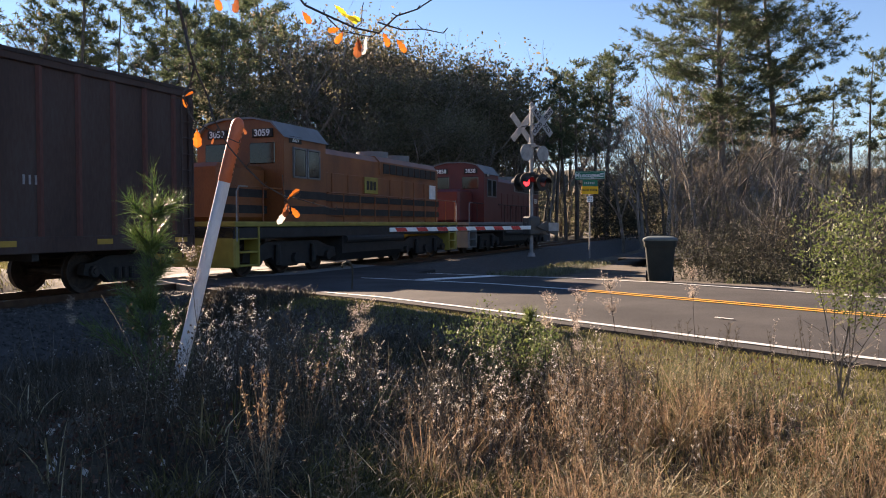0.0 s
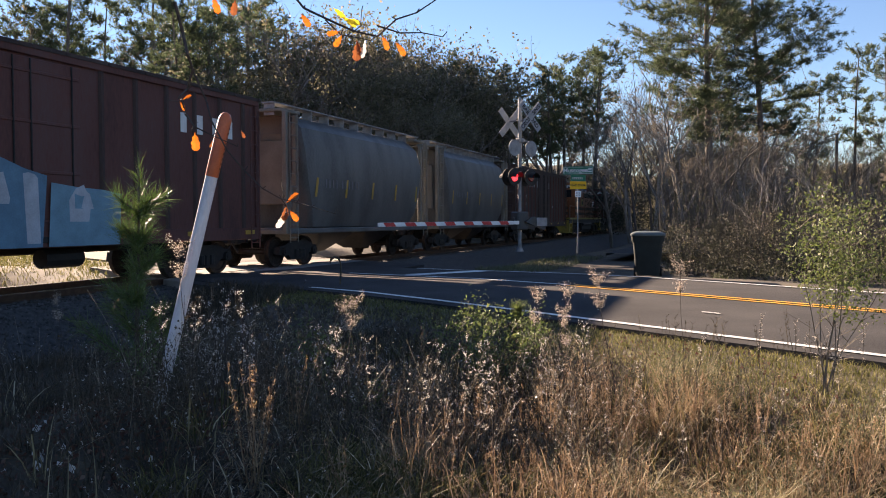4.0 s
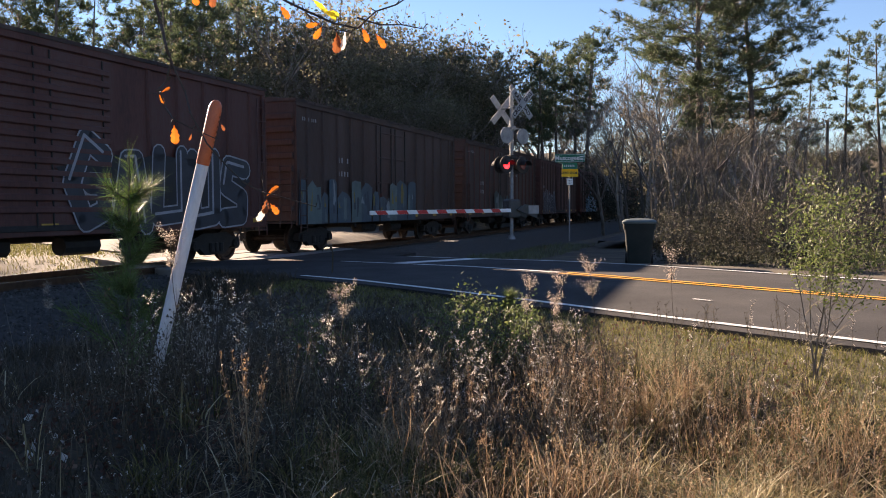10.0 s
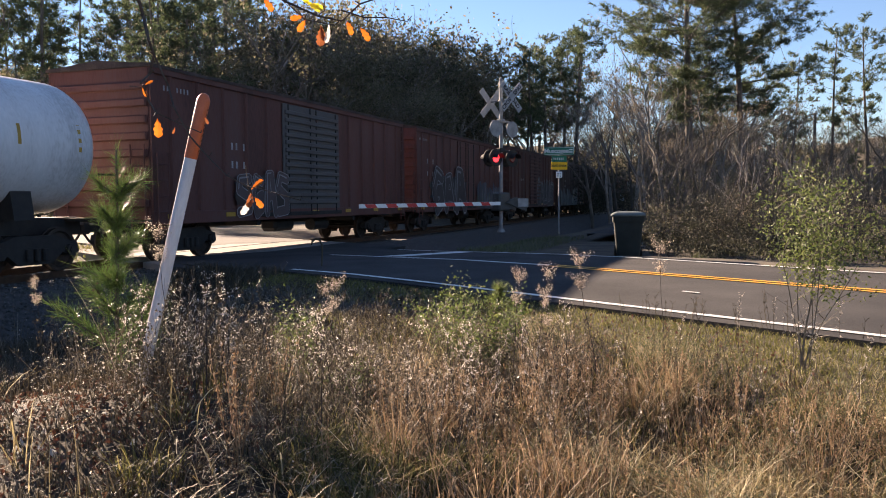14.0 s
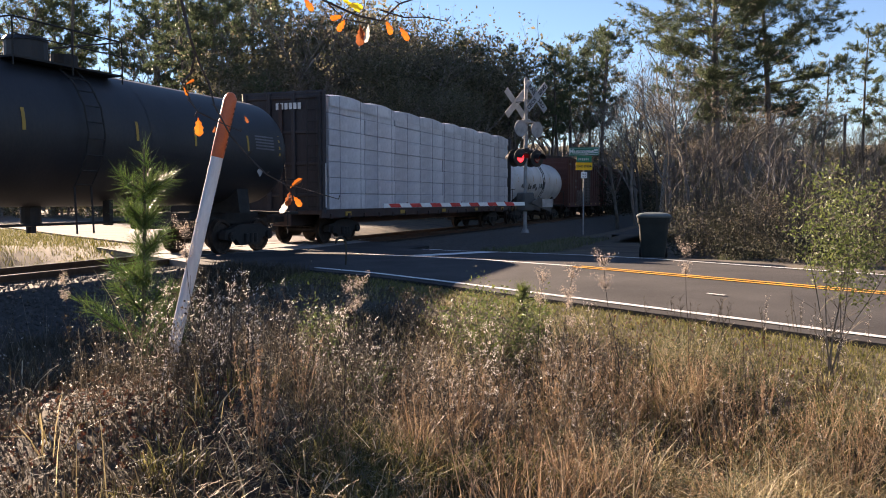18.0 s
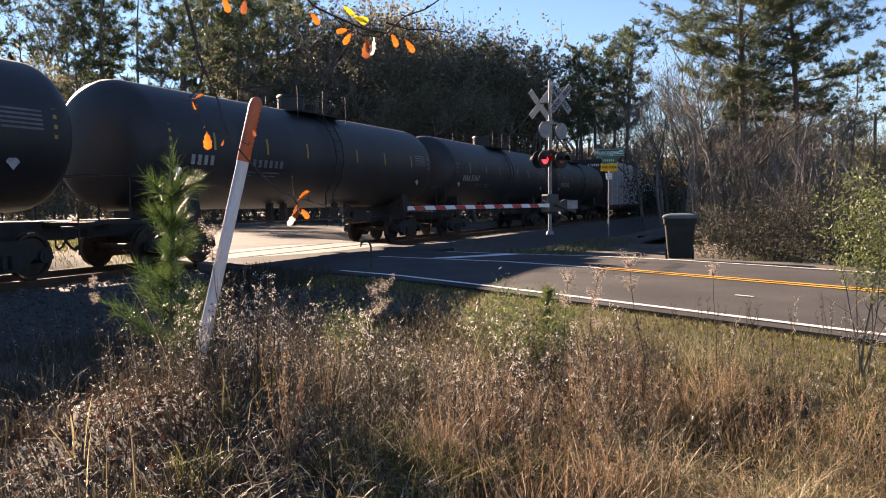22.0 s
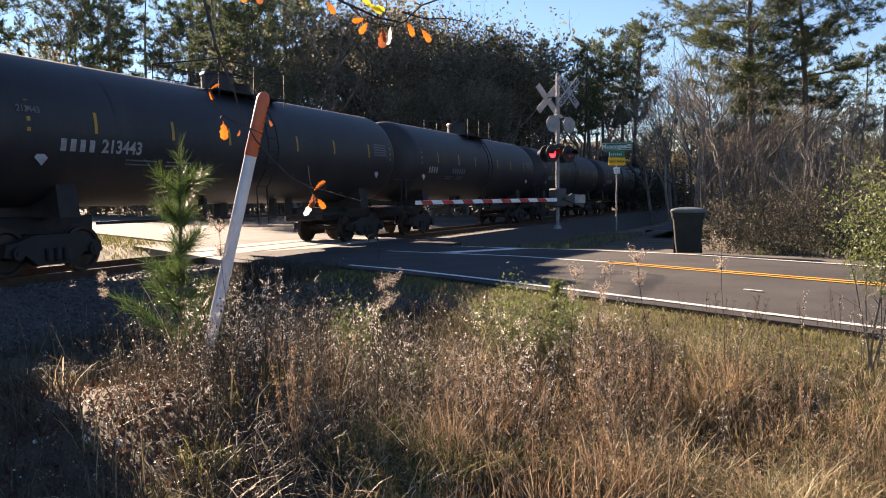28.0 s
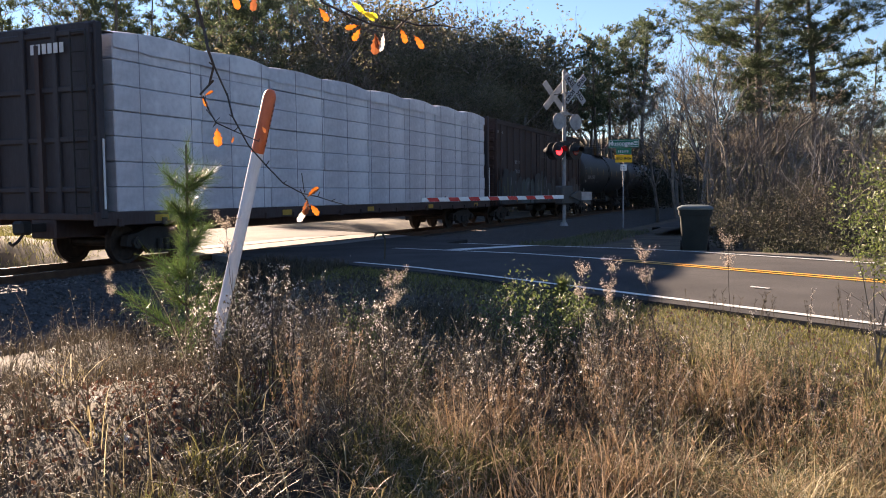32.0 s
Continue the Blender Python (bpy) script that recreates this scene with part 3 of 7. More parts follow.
def ladder(b, x, y, z0, z1, wide=0.4, step=0.38, r=0.014, along=True):
    a, c = ((wide / 2, 0), (0, 0)) if along else ((0, wide / 2), (0, 0))
    for k in (-1, 1):
        b.tube([(x + k * a[0], y + k * a[1], z0), (x + k * a[0], y + k * a[1], z1)], r * 1.4, 5)
    z = z0 + 0.15
    while z < z1:
        b.tube([(x - a[0], y - a[1], z), (x + a[0], y + a[1], z)], r, 5)
        z += step


def bars(b, x0, z0, groups, w, h, y, gap=0.35, rnd=None):
    """Plain bars in place of marks: groups of letter counts."""
    x = x0
    for g in groups:
        for _ in range(g):
            b.box(x, x + w * 0.36, y - 0.006, y, z0, z0 + h * 0.85)
            x += w
        x += w * gap * 2
    return x


def blob(b, cx, cz, w, h, y, rnd, n=13, rough=0.25):
    pts = []
    for i in range(n):
        a = 2 * math.pi * i / n
        k = 1 + rnd.uniform(-rough, rough)
        pts.append((cx + math.copysign(abs(math.cos(a)) ** 0.7, math.cos(a)) * w / 2 * k, y, cz + math.copysign(abs(math.sin(a)) ** 0.7, math.sin(a)) * h / 2 * k))
    b.face(*pts)


SPRAY = {}


def spray_mat(c):
    if c not in SPRAY:
        SPRAY[c] = mat("spray_paint", [tuple(x * 0.7 for x in c), c], 0.6, 0, 3, 30, 0.02)
    return SPRAY[c]


STROKES = (((0.9, 0.9), (0.2, 0.95), (0.1, 0.6), (0.85, 0.45), (0.9, 0.1), (0.1, 0.05)),
           ((0.12, 0.0), (0.15, 1.0), (0.15, 0.5), (0.85, 1.0), (0.3, 0.5), (0.9, 0.0)),
           ((0.1, 0.0), (0.35, 0.95), (0.65, 0.95), (0.9, 0.0), (0.75, 0.4), (0.25, 0.4)),
           ((0.85, 0.85), (0.4, 1.0), (0.1, 0.5), (0.4, 0.0), (0.9, 0.15), (0.85, 0.5), (0.55, 0.5)),
           ((0.15, 0.0), (0.12, 1.0), (0.8, 0.9), (0.75, 0.5), (0.2, 0.5), (0.9, 0.0)),
           ((0.15, 0.95), (0.12, 0.1), (0.85, 0.05), (0.88, 0.95)))


def graffiti(car, x0, x1, z0, z1, letters, fill, edge, y=-1.535, seed=1, inner=None):
    """Spray-painted bent strokes on the side, each with a wide rim, a fill and a highlight."""
    rnd = random.Random(seed)
    w, H = (x1 - x0) / letters, z1 - z0
    under, rim, core, shine = Build(), Build(), Build(), Build()
    step = [0]

    def stroke(b, pts, r, base):
        for i, p in enumerate(pts):
            step[0] += 1
            yy = base - 0.00002 * step[0]
            b.face(*[(p[0] + r * math.cos(a * 0.6283), yy, p[1] + r * math.sin(a * 0.6283)) for a in range(10)])
            if i:
                q = pts[i - 1]
                d = Vector((p[0] - q[0], p[1] - q[1])).normalized() * r
                b.face((q[0] - d.y, yy, q[1] + d.x), (p[0] - d.y, yy, p[1] + d.x), (p[0] + d.y, yy, p[1] - d.x), (q[0] + d.y, yy, q[1] - d.x))

    blob(under, (x0 + x1) / 2, z0 + H * 0.46, (x1 - x0) * 1.0, H * 0.8, y - 0.001, rnd, 31, 0.16)
    for i in range(letters):
        sk = rnd.choice(STROKES)
        lean, hh = rnd.uniform(-0.15, 0.15), H * rnd.uniform(0.78, 1.0)
        flip = rnd.random() < 0.4
        pts = []
        for px, pz in sk:
            px = (1 - px if flip else px) + rnd.uniform(-0.07, 0.07)
            pts.append((x0 + (i + 0.06 + 0.88 * px + lean * (pz - 0.5)) * w, z0 + (pz + rnd.uniform(-0.05, 0.05)) * hh))
        r = min(w, H) * rnd.uniform(0.15, 0.2)
        stroke(rim, pts, r * 1.16, y - 0.003)
        stroke(core, pts, r * 0.98, y - 0.007)
        stroke(shine, [(p[0] - r * 0.3, p[1] + r * 0.35) for p in pts[:3]], r * 0.16, y - 0.011)
    g = part("graffiti", under, spray_mat(tuple(0.3 * c for c in (inner or fill))), car, "spray-painted lettering shapes")
    part("graffiti_rim", rim, spray_mat(edge), g, "pale sprayed outline")
    part("graffiti_fill", core, spray_mat(fill), g)
    part("graffiti_shine", shine, spray_mat(inner or edge), g)


def mural(car, x0, x1, z0, z1, fills, seed, y=-1.535, wide=(0.45, 1.1)):
    """Sprayed blocks side by side, jagged at the top, streaked and overlapping; fills run from the main colour to the lightest."""
    rnd = random.Random(seed)
    layers = [Build() for _ in fills]
    H, x, k = z1 - z0, x0, 0

    def block(b, xa, xb, za, zb):
        nonlocal k
        k += 1
        yy = y - 0.0004 * k
        w = xb - xa
        top = [(xa + w * q + rnd.uniform(-0.04, 0.04), zb - abs(q - rnd.uniform(0.2, 0.8)) * H * rnd.uniform(0.05, 0.4)) for q in (1.0, 0.7, 0.35, 0.0)]
        b.face((xa + rnd.uniform(-0.1, 0.1), yy, za), (xb + rnd.uniform(-0.1, 0.1), yy, za), *[(px, yy, pz) for px, pz in top])

    while x < x1:
        w = rnd.uniform(*wide)
        tall = z0 + H * rnd.uniform(0.62, 1.0)
        block(layers[0 if rnd.random() < 0.7 else 1], x, x + w * 0.94, z0, tall)
        for _ in range(3):
            i = rnd.randrange(1, len(fills))
            a = x + w * rnd.uniform(0.0, 0.7)
            zz = z0 + (tall - z0) * rnd.uniform(0.0, 0.55)
            block(layers[i], a, a + w * rnd.uniform(0.08, 0.3), zz, zz + (tall - zz) * rnd.uniform(0.3, 0.9))
        x += w
    g = None
    for b, c in zip(layers, fills):
        for f in b.f:
            q = Build()
            q.face(*[b.v[i] for i in f])
            if g is None:
                g = part("graffiti", q, spray_mat(c), car, "sprayed mural of coloured blocks")
            else:
                part("graffiti_patch", q, spray_mat(c), g)


def boxcar(length, height, paint, label, posts=14, door="plug", marks=(), tall_marks=(), smooth_side=False, door_paint=None, rows=()):
    car = thing("boxcar", label, "boxcar", group="freight cars of the train")
    hl = length / 2 - 0.78
    z0, y = 1.02, 1.5
    b = Build()
    b.box(-hl, hl, -y + 0.06, y - 0.06, z0, height - 0.12, 0.02)
    part("body", b, paint, car)
    # roof with ribs and overhang
    b = Build()
    b.prism([(-y - 0.02, height - 0.16), (-y - 0.02, height - 0.08), (0, height + 0.02), (y + 0.02, height - 0.08), (y + 0.02, height - 0.16)], "x", -hl - 0.04, hl + 0.04)
    n = int(2 * hl / 1.1)
    roof = part("roof", b, M_ROOF, car, "weathered steel roof")
    for i in range(n + 1):
        rib = part("roof_rib", keep(f"roof_rib{height}", lambda q: q.prism([(-y - 0.03, height - 0.1), (0, height + 0.05), (y + 0.03, height - 0.1), (y + 0.03, height - 0.15), (-y - 0.03, height - 0.15)], "x", -0.05, 0.05)), M_ROOF, roof)
        rib.matrix_basis = pose(-hl + 2 * hl * i / n, 0, 0)
    # side posts, top and bottom chord
    dw = 1.5 if door == "plug" else 1.9
    for s in (-1, 1):
        b = Build()
        ys = sorted((s * (y - 0.06), s * (y + 0.0)))
        b.box(-hl, hl, ys[0], ys[1] + 0.0, height - 0.3, height - 0.14, 0.015)
        b.box(-hl, hl, ys[0], ys[1], z0 - 0.12, z0 + 0.2, 0.015)
        for e in (-hl, hl - 0.16):
            b.box(e, e + 0.16, ys[0], ys[1], z0 + 0.2, height - 0.3, 0.01)
        part("side_frame_trim", b, paint, car)
        if not smooth_side:
            for i in range(posts):
                x = -hl + 2 * hl * (i + 0.7) / (posts + 0.4)
                if abs(x) < dw + 0.2:
                    continue
                p = part("side_post", keep(f"post{height}", lambda q: q.prism([(-0.07, 0.0), (-0.035, -0.055), (0.035, -0.055), (0.07, 0.0)], "z", z0 + 0.2, height - 0.3)), paint, car)
                p.matrix_basis = pose(x, s * (y - 0.055), 0, 0, 0, 0 if s < 0 else 180)
        else:
            for i in range(int(hl * 2 / 2.2)):
                b = Build()
                x = -hl + 2.2 * (i + 1)
                if abs(x) > dw:
                    b.box(x - 0.012, x + 0.012, *sorted((s * (y - 0.062), s * (y - 0.04))), z0 + 0.2, height - 0.3)
                    part("seam", b, paint, car)
        # door with rods and corrugation
        b = Build()
        yd = sorted((s * (y - 0.05), s * (y - 0.004)))
        b.box(-dw, dw, yd[0], yd[1], z0 + 0.12, height - 0.34, 0.02)
        d = part("door", b, door_paint or paint, car, "closed sliding door")
        k = 13 if door == "ribbed" else 4
        for i in range(k):
            b = Build()
            z = z0 + 0.4 + (height - z0 - 1.0) * i / (k - 1)
            yy = sorted((s * (y - 0.01), s * (y + (0.045 if door == "ribbed" else 0.016))))
            b.box(-dw + 0.1, dw - 0.1, yy[0], yy[1], z - (0.07 if door == "ribbed" else 0.035), z + (0.07 if door == "ribbed" else 0.035), 0.025)
            part("door_rib", b, door_paint or paint, d)
        for x in (-dw + 0.3, -0.2, 0.2, dw - 0.3):
            b = Build()
            b.tube([(x, s * (y + 0.012), z0 + 0.05), (x, s * (y + 0.012), height - 0.36)], 0.02, 6)
            part("locking_rod", b, M_BLACK, d, "steel locking rod")
        b = Build()
        b.box(-dw - 1.4, dw + 0.1, *sorted((s * (y - 0.01), s * (y + 0.02))), z0 - 0.02, z0 + 0.1, 0.01)
        part("door_track", b, M_BLACK, d, "steel door track")
    # ends with corrugation
    for e in (-1, 1):
        for i in range(8):
            b = Build()
            z = z0 + 0.3 + (height - z0 - 0.6) * i / 8
            b.box(*sorted((e * hl, e * (hl + 0.07))), -y + 0.1, y - 0.1, z, z + 0.2, 0.04)
            part("end_rib", b, paint, car)
    for e in (-1, 1):
        for s in (-1, 1):
            b = Build()
            ladder(b, e * (hl - 0.3), s * (y + 0.06), z0 - 0.35, height - 0.4 if e > 0 else 2.6)
            part("ladder", b, paint, car, "steel side ladder")
            b = Build()
            ladder(b, e * (hl + 0.1), s * (y - 0.35), z0 - 0.2, 2.8, along=False)
            part("ladder", b, paint, car, "steel end ladder")
    # underframe
    b = Build()
    b.box(-hl, hl, -0.3, 0.3, 0.72, z0, 0.03)
    b.box(-hl, hl, -1.42, 1.42, z0 - 0.08, z0 - 0.01)
    for x in (-3.2, 3.2):
        b.box(x - 0.08, x + 0.08, -1.4, 1.4, 0.75, z0)
    b.box(-1.4, -0.2, -0.9, -0.3, 0.5, 0.9, 0.1)
    b.tube([(1.0, -0.8, 0.65), (2.0, -0.8, 0.65)], 0.2, 10)
    part("underframe", b, M_BLACK, car, "dark steel underframe with brake gear")
    for x in (-(hl - 1.9), hl - 1.9):
        truck(car, x)
    couplers(car, length / 2)
    # yellow reflector tabs along the sill
    for i in range(7):
        b = Build()
        x = -hl + 0.5 + (2 * hl - 1.2) * i / 6
        b.box(x, x + 0.42, -y - 0.012, -y + 0.0, z0 + 0.02, z0 + 0.13)
        part("reflector", b, M_YELLOW_MARK, car, "small yellow reflector")
    yf = -y + 0.06 if smooth_side else -y + 0.055
    for x0, zz, groups, w, h in rows:
        if w < 0.5:
            w, h = w * 0.62, h * 0.7
        x = x0
        for g in groups:
            b = Build()
            x = bars(b, x, zz, (g,), w, h, -y - 0.002 if abs(x0) < 1 else yf - 0.002)
            part("marking", b, M_LETTER if w > 0.55 else M_TANKMARK, car, "white stencilled marks")
    return car


M_ROOF = mat("weathered_roof", [(0.03, 0.022, 0.02), (0.06, 0.04, 0.035), (0.1, 0.07, 0.06)], 0.8, 0.2, 1.5, 25, 0.15)
B_BROWN = box_paint("brown_car_paint", (0.052, 0.026, 0.02))
B_RED = box_paint("faded_red_car_paint", (0.105, 0.033, 0.025))
B_RED2 = box_paint("red_car_paint", (0.085, 0.028, 0.022))
B_DARK = box_paint("dark_brown_car_paint", (0.04, 0.02, 0.017))
B_GREYDOOR = box_paint("grey_door_paint", (0.075, 0.068, 0.066))


def hopper(length):
    car = thing("covered_hopper", "grey covered hopper car with curved sides", "hopper car", group="freight cars of the train")
    hl = length / 2 - 0.6
    H = 4.75
    b = Build()
    # curved sides, with inward sloping ends
    half = [(0.55, 1.15), (1.35, 1.2), (1.52, 1.7), (1.6, 2.6), (1.58, 3.6), (1.4, 4.25), (0.95, 4.62), (0.5, 4.74)]
    outline = [(-yy, z) for yy, z in half] + [(yy, z) for yy, z in reversed(half)]
    rings = []
    for e, k in ((-1, 0.86), (-1, 0.97), (-1, 1.0), (1, 1.0), (1, 0.97), (1, 0.86)):
        ring = []
        for yy, z in outline:
            # the end sheets slope inwards towards the bottom and bulge at mid height
            t = (z - 1.15) / 3.6
            x = hl - 0.95 - 1.0 * max(0.0, 1 - t) ** 2.2 - 0.35 * t ** 4 + (0.22 if k < 0.9 else 0.14 if k < 1 else 0.0)
            ring.append((e * x, yy * k, 1.1 + (z - 1.1) * (0.985 if k < 0.9 else 1)))
        rings.append(ring)
    b.rings(rings)
    part("body", b, M_HOPPER, car, "curved grey steel side", smooth=30)
    for e in (-1, 1):
        b = Build()
        b.face((e * (hl - 1.1), -1.35, 4.1), (e * (hl - 1.1), 1.35, 4.1), (e * (hl - 1.3), 1.3, 2.4), (e * (hl - 1.3), -1.3, 2.4))
        b.box(*sorted((e * (hl - 1.0), e * hl)), -1.45, 1.45, 1.0, 1.12, 0.02)
        for s in (-1, 1):
            b.box(*sorted((e * (hl - 0.14), e * hl)), *sorted((s * 1.3, s * 1.45)), 1.1, 4.66, 0.02)
            b.tube([(e * (hl - 0.1), s * 1.35, 1.2), (e * (hl - 1.05), s * 1.2, 3.4)], 0.07, 6)
            b.box(*sorted((e * (hl - 0.72), e * (hl - 0.58))), *sorted((s * 1.3, s * 1.45)), 1.1, 4.58, 0.02)
        b.box(*sorted((e * (hl - 1.1), e * hl)), -1.3, 1.3, 4.64, 4.74, 0.02)
        b.box(*sorted((e * (hl - 1.12), e * (hl - 0.95))), -0.8, 0.8, 1.9, 3.9, 0.03)
        part("end_frame", b, M_HOPPER_TAN, car, "pale steel end frame with ladder")
        for s in (-1, 1):
            b = Build()
            ladder(b, e * (hl - 0.35), s * 1.5, 0.75, 4.62, 0.45)
            part("ladder", b, M_HOPPER_TAN, car)
    b = Build()
    b.box(-hl + 0.1, hl - 0.1, -1.5, 1.5, 1.0, 1.17, 0.03)
    part("side_sill", b, M_HOPPER, car)
    # roof walk on brackets
    for s in (-1, 1):
        b = Build()
        b.box(-hl, hl, *sorted((s * 0.62, s * 1.05)), 4.9, 4.94)
        for i in range(11):
            x = -hl + 0.1 + (2 * hl - 0.2) * i / 10
            b.box(x - 0.025, x + 0.025, *sorted((s * 0.65, s * 1.0)), 4.55, 4.91)
        part("roof_walk", b, M_GALV, car, "steel running board on brackets")
    for i in range(5):
        b = Build()
        x = -hl + 2.0 + (2 * hl - 4.0) * i / 4
        b.tube([(x, 0, 4.68), (x, 0, 4.84)], 0.38, 14)
        part("hatch", b, M_HOPPER, car, "round roof hatch")
    for i in (-1, 1):
        b = Build()
        x = i * 1.75
        b.rings([[(x - 1.5, -1.2, 1.1), (x + 1.5, -1.2, 1.1), (x + 1.5, 1.2, 1.1), (x - 1.5, 1.2, 1.1)], [(x - 0.3, -0.35, 0.35), (x + 0.3, -0.35, 0.35), (x + 0.3, 0.35, 0.35), (x - 0.3, 0.35, 0.35)]])
        part("discharge_bay", b, M_BLACK, car, "sloped outlet bay")
    for i in range(5):
        b = Build()
        x = -hl + 1.4 + (2 * hl - 3.2) * i / 4
        b.face((x, -1.615, 2.15), (x + 0.14, -1.615, 2.15), (x + 0.3, -1.605, 2.75), (x + 0.16, -1.605, 2.75))
        part("reflector", b, M_YELLOW_MARK, car, "slanted yellow reflector")
    b = Build()
    bars(b, -3.6, 2.45, (4, 6), 0.24, 0.32, -1.612)
    part("marking", b, M_STENCIL, car, "faint blue-grey marks")
    for x in (-(hl - 1.3), hl - 1.3):
        truck(car, x)
    couplers(car, length / 2)
    return car


def barrel(b, hl, r, cz, seg=44):
    prof = [(-hl, 0.02), (-hl + 0.02, 0.35), (-hl + 0.08, 0.62), (-hl + 0.2, 0.82), (-hl + 0.36, 0.94), (-hl + 0.54, 0.99), (-hl + 0.7, 1.0)]
    prof += [(-hl + 0.7 + (2 * hl - 1.4) * i / 8, 1.0) for i in range(1, 8)]
    prof += [(-x, k) for x, k in reversed(prof[:7])]
    b.rings([[(x, r * k * math.cos(2 * math.pi * j / seg), cz + r * k * math.sin(2 * math.pi * j / seg)) for j in range(seg)] for x, k in prof])


def on_barrel(x, a, r, cz, lift=0.006):
    """A point on the camera's side of the barrel, a degrees above its middle."""
    return (x, -(r + lift) * math.cos(radians(a)), cz + (r + lift) * math.sin(radians(a)))


def patch(b, x0, x1, a0, a1, r, cz, lift=0.006, n=4):
    for i in range(n):
        p, q = a0 + (a1 - a0) * i / n, a0 + (a1 - a0) * (i + 1) / n
        b.face(on_barrel(x0, p, r, cz, lift), on_barrel(x1, p, r, cz, lift), on_barrel(x1, q, r, cz, lift), on_barrel(x0, q, r, cz, lift))


def tank_car(length, r, cz, paint, label, strips=True, marks=True):
    car = thing("tank_car", label, "tank car", group="tank cars of the train")
    hl = length / 2 - 0.78
    b = Build()
    barrel(b, hl, r, cz)
    part("tank", b, paint, car, "", smooth=30)
    for x in (-hl + 3.0, -hl + 6.1, hl - 6.1, hl - 3.0):
        b = Build()
        b.rings([[(x + e, (r + 0.006) * math.cos(2 * math.pi * j / 40), cz + (r + 0.006) * math.sin(2 * math.pi * j / 40)) for j in range(40)] for e in (-0.02, 0.02)], cap=False)
        part("weld_seam", b, paint, car)
    # top platform with valve housing and rails
    top = cz + r
    b = Build()
    b.tube([(0, 0, top - 0.1), (0, 0, top + 0.42)], 0.42, 20)
    b.tube([(0, 0, top + 0.42), (0, 0, top + 0.5)], [0.46, 0.4], 20)
    dome = part("valve_housing", b, paint, car, "round valve housing with lid")
    b = Build()
    b.tube([(1.0, 0, top - 0.05), (1.0, 0, top + 0.3)], 0.28, 16)
    part("manway", b, M_BLACK, dome)
    b = Build()
    b.box(-1.25, 1.6, -1.05, -0.4, top - 0.14, top - 0.1)
    b.box(-1.25, 1.6, 0.4, 1.05, top - 0.14, top - 0.1)
    part("platform", b, M_BLACK, car, "steel mesh platform")
    def rail(p, q, rad):
        b = Build()
        b.tube([p, q], rad, 6)
        part("handrail", b, M_BLACK if marks else M_GALV, car, "pipe handrail of the platform")

    for s in (-1.05, 1.05):
        for x in (-1.25, 0.2, 1.6):
            rail((x, s, top - 0.3), (x, s, top + 0.62), 0.018)
        rail((-1.25, s, top + 0.62), (1.6, s, top + 0.62), 0.02)
        rail((-1.25, s, top + 0.3), (1.6, s, top + 0.3), 0.014)
    for x in (-1.25, 1.6):
        rail((x, -1.05, top + 0.62), (x, 1.05, top + 0.62), 0.018)
    b = Build()
    for x in (0.0, 0.45):
        pts = [on_barrel(x, a, r, cz, 0.12) for a in (62, 40, 20, 0, -20, -42)] + [(x, -1.25, 0.75)]
        b.tube(pts, 0.02, 6)
    for a in range(-40, 62, 12):
        b.tube([on_barrel(0.0, a, r, cz, 0.12), on_barrel(0.45, a, r, cz, 0.12)], 0.014, 5)
    part("ladder", b, M_BLACK, car, "steel side ladder")
    # stub sills, end platforms, draft gear
    for e in (-1, 1):
        b = Build()
        b.box(*sorted((e * (hl - 3.4), e * (length / 2 - 0.5))), -0.33, 0.33, 0.72, 1.12, 0.03)
        b.box(*sorted((e * (hl - 0.2), e * (length / 2 - 0.45))), -1.4, 1.4, 1.02, 1.1, 0.01)
        b.prism([(-1.15, 1.1), (-1.05, cz - r * 0.62), (1.05, cz - r * 0.62), (1.15, 1.1)], "x", *sorted((e * (hl - 2.3), e * (hl - 1.8))))
        for s in (-1.38, 1.38):
            b.tube([(e * (length / 2 - 0.5), s, 1.05), (e * (length / 2 - 0.5), s, 2.05)], 0.02, 6)
            b.tube([(e * (length / 2 - 0.5), s, 2.05), (e * (hl - 0.3), s, 2.05)], 0.02, 6)
            b.tube([(e * (hl - 0.25), s, 0.45), (e * (hl - 0.25), s, 1.3)], 0.02, 6)
        b.tube([(e * (length / 2 - 0.5), -1.38, 2.05), (e * (length / 2 - 0.5), 1.38, 2.05)], 0.02, 6)
        part("end_platform", b, M_BLACK, car, "steel end sill and platform")
        truck(car, e * (hl - 1.75))
    couplers(car, length / 2)
    b = Build()
    b.tube([(0, 0, cz - r + 0.05), (0, 0, cz - r - 0.35)], 0.2, 12)
    b.tube([(0, 0, cz - r - 0.35), (0, 0, cz - r - 0.55)], 0.1, 10)
    part("outlet_valve", b, M_BLACK, car, "bottom outlet valve")
    for x in (-2.2, -1.5, 1.5, 2.3):
        b = Build()
        b.box(x - 0.06, x + 0.06, -0.75, -0.55, cz - r - 0.42, cz - r + 0.15, 0.01)
        part("hanger", b, M_BLACK, car)
    b = Build()
    b.tube([(-hl + 3.0, -0.85, 0.95), (hl - 3.0, -0.85, 0.95)], 0.03, 6)
    part("brake_pipe", b, M_BLACK, car)
    b = Build()
    b.box(2.4, 3.4, -0.9, -0.4, 0.75, 1.15, 0.06)
    part("brake_cylinder", b, M_BLACK, car)
    if strips:
        for i, x in enumerate((-hl + 0.85, -hl + 2.4, -hl + 4.6, -hl + 6.6, hl - 6.6, hl - 4.6, hl - 2.4, hl - 0.85)):
            b = Build()
            end = i in (0, 7)
            patch(b, x, x + 0.08, -8 if end else -2, 18 if end else 14, r * (0.995 if end else 1), cz)
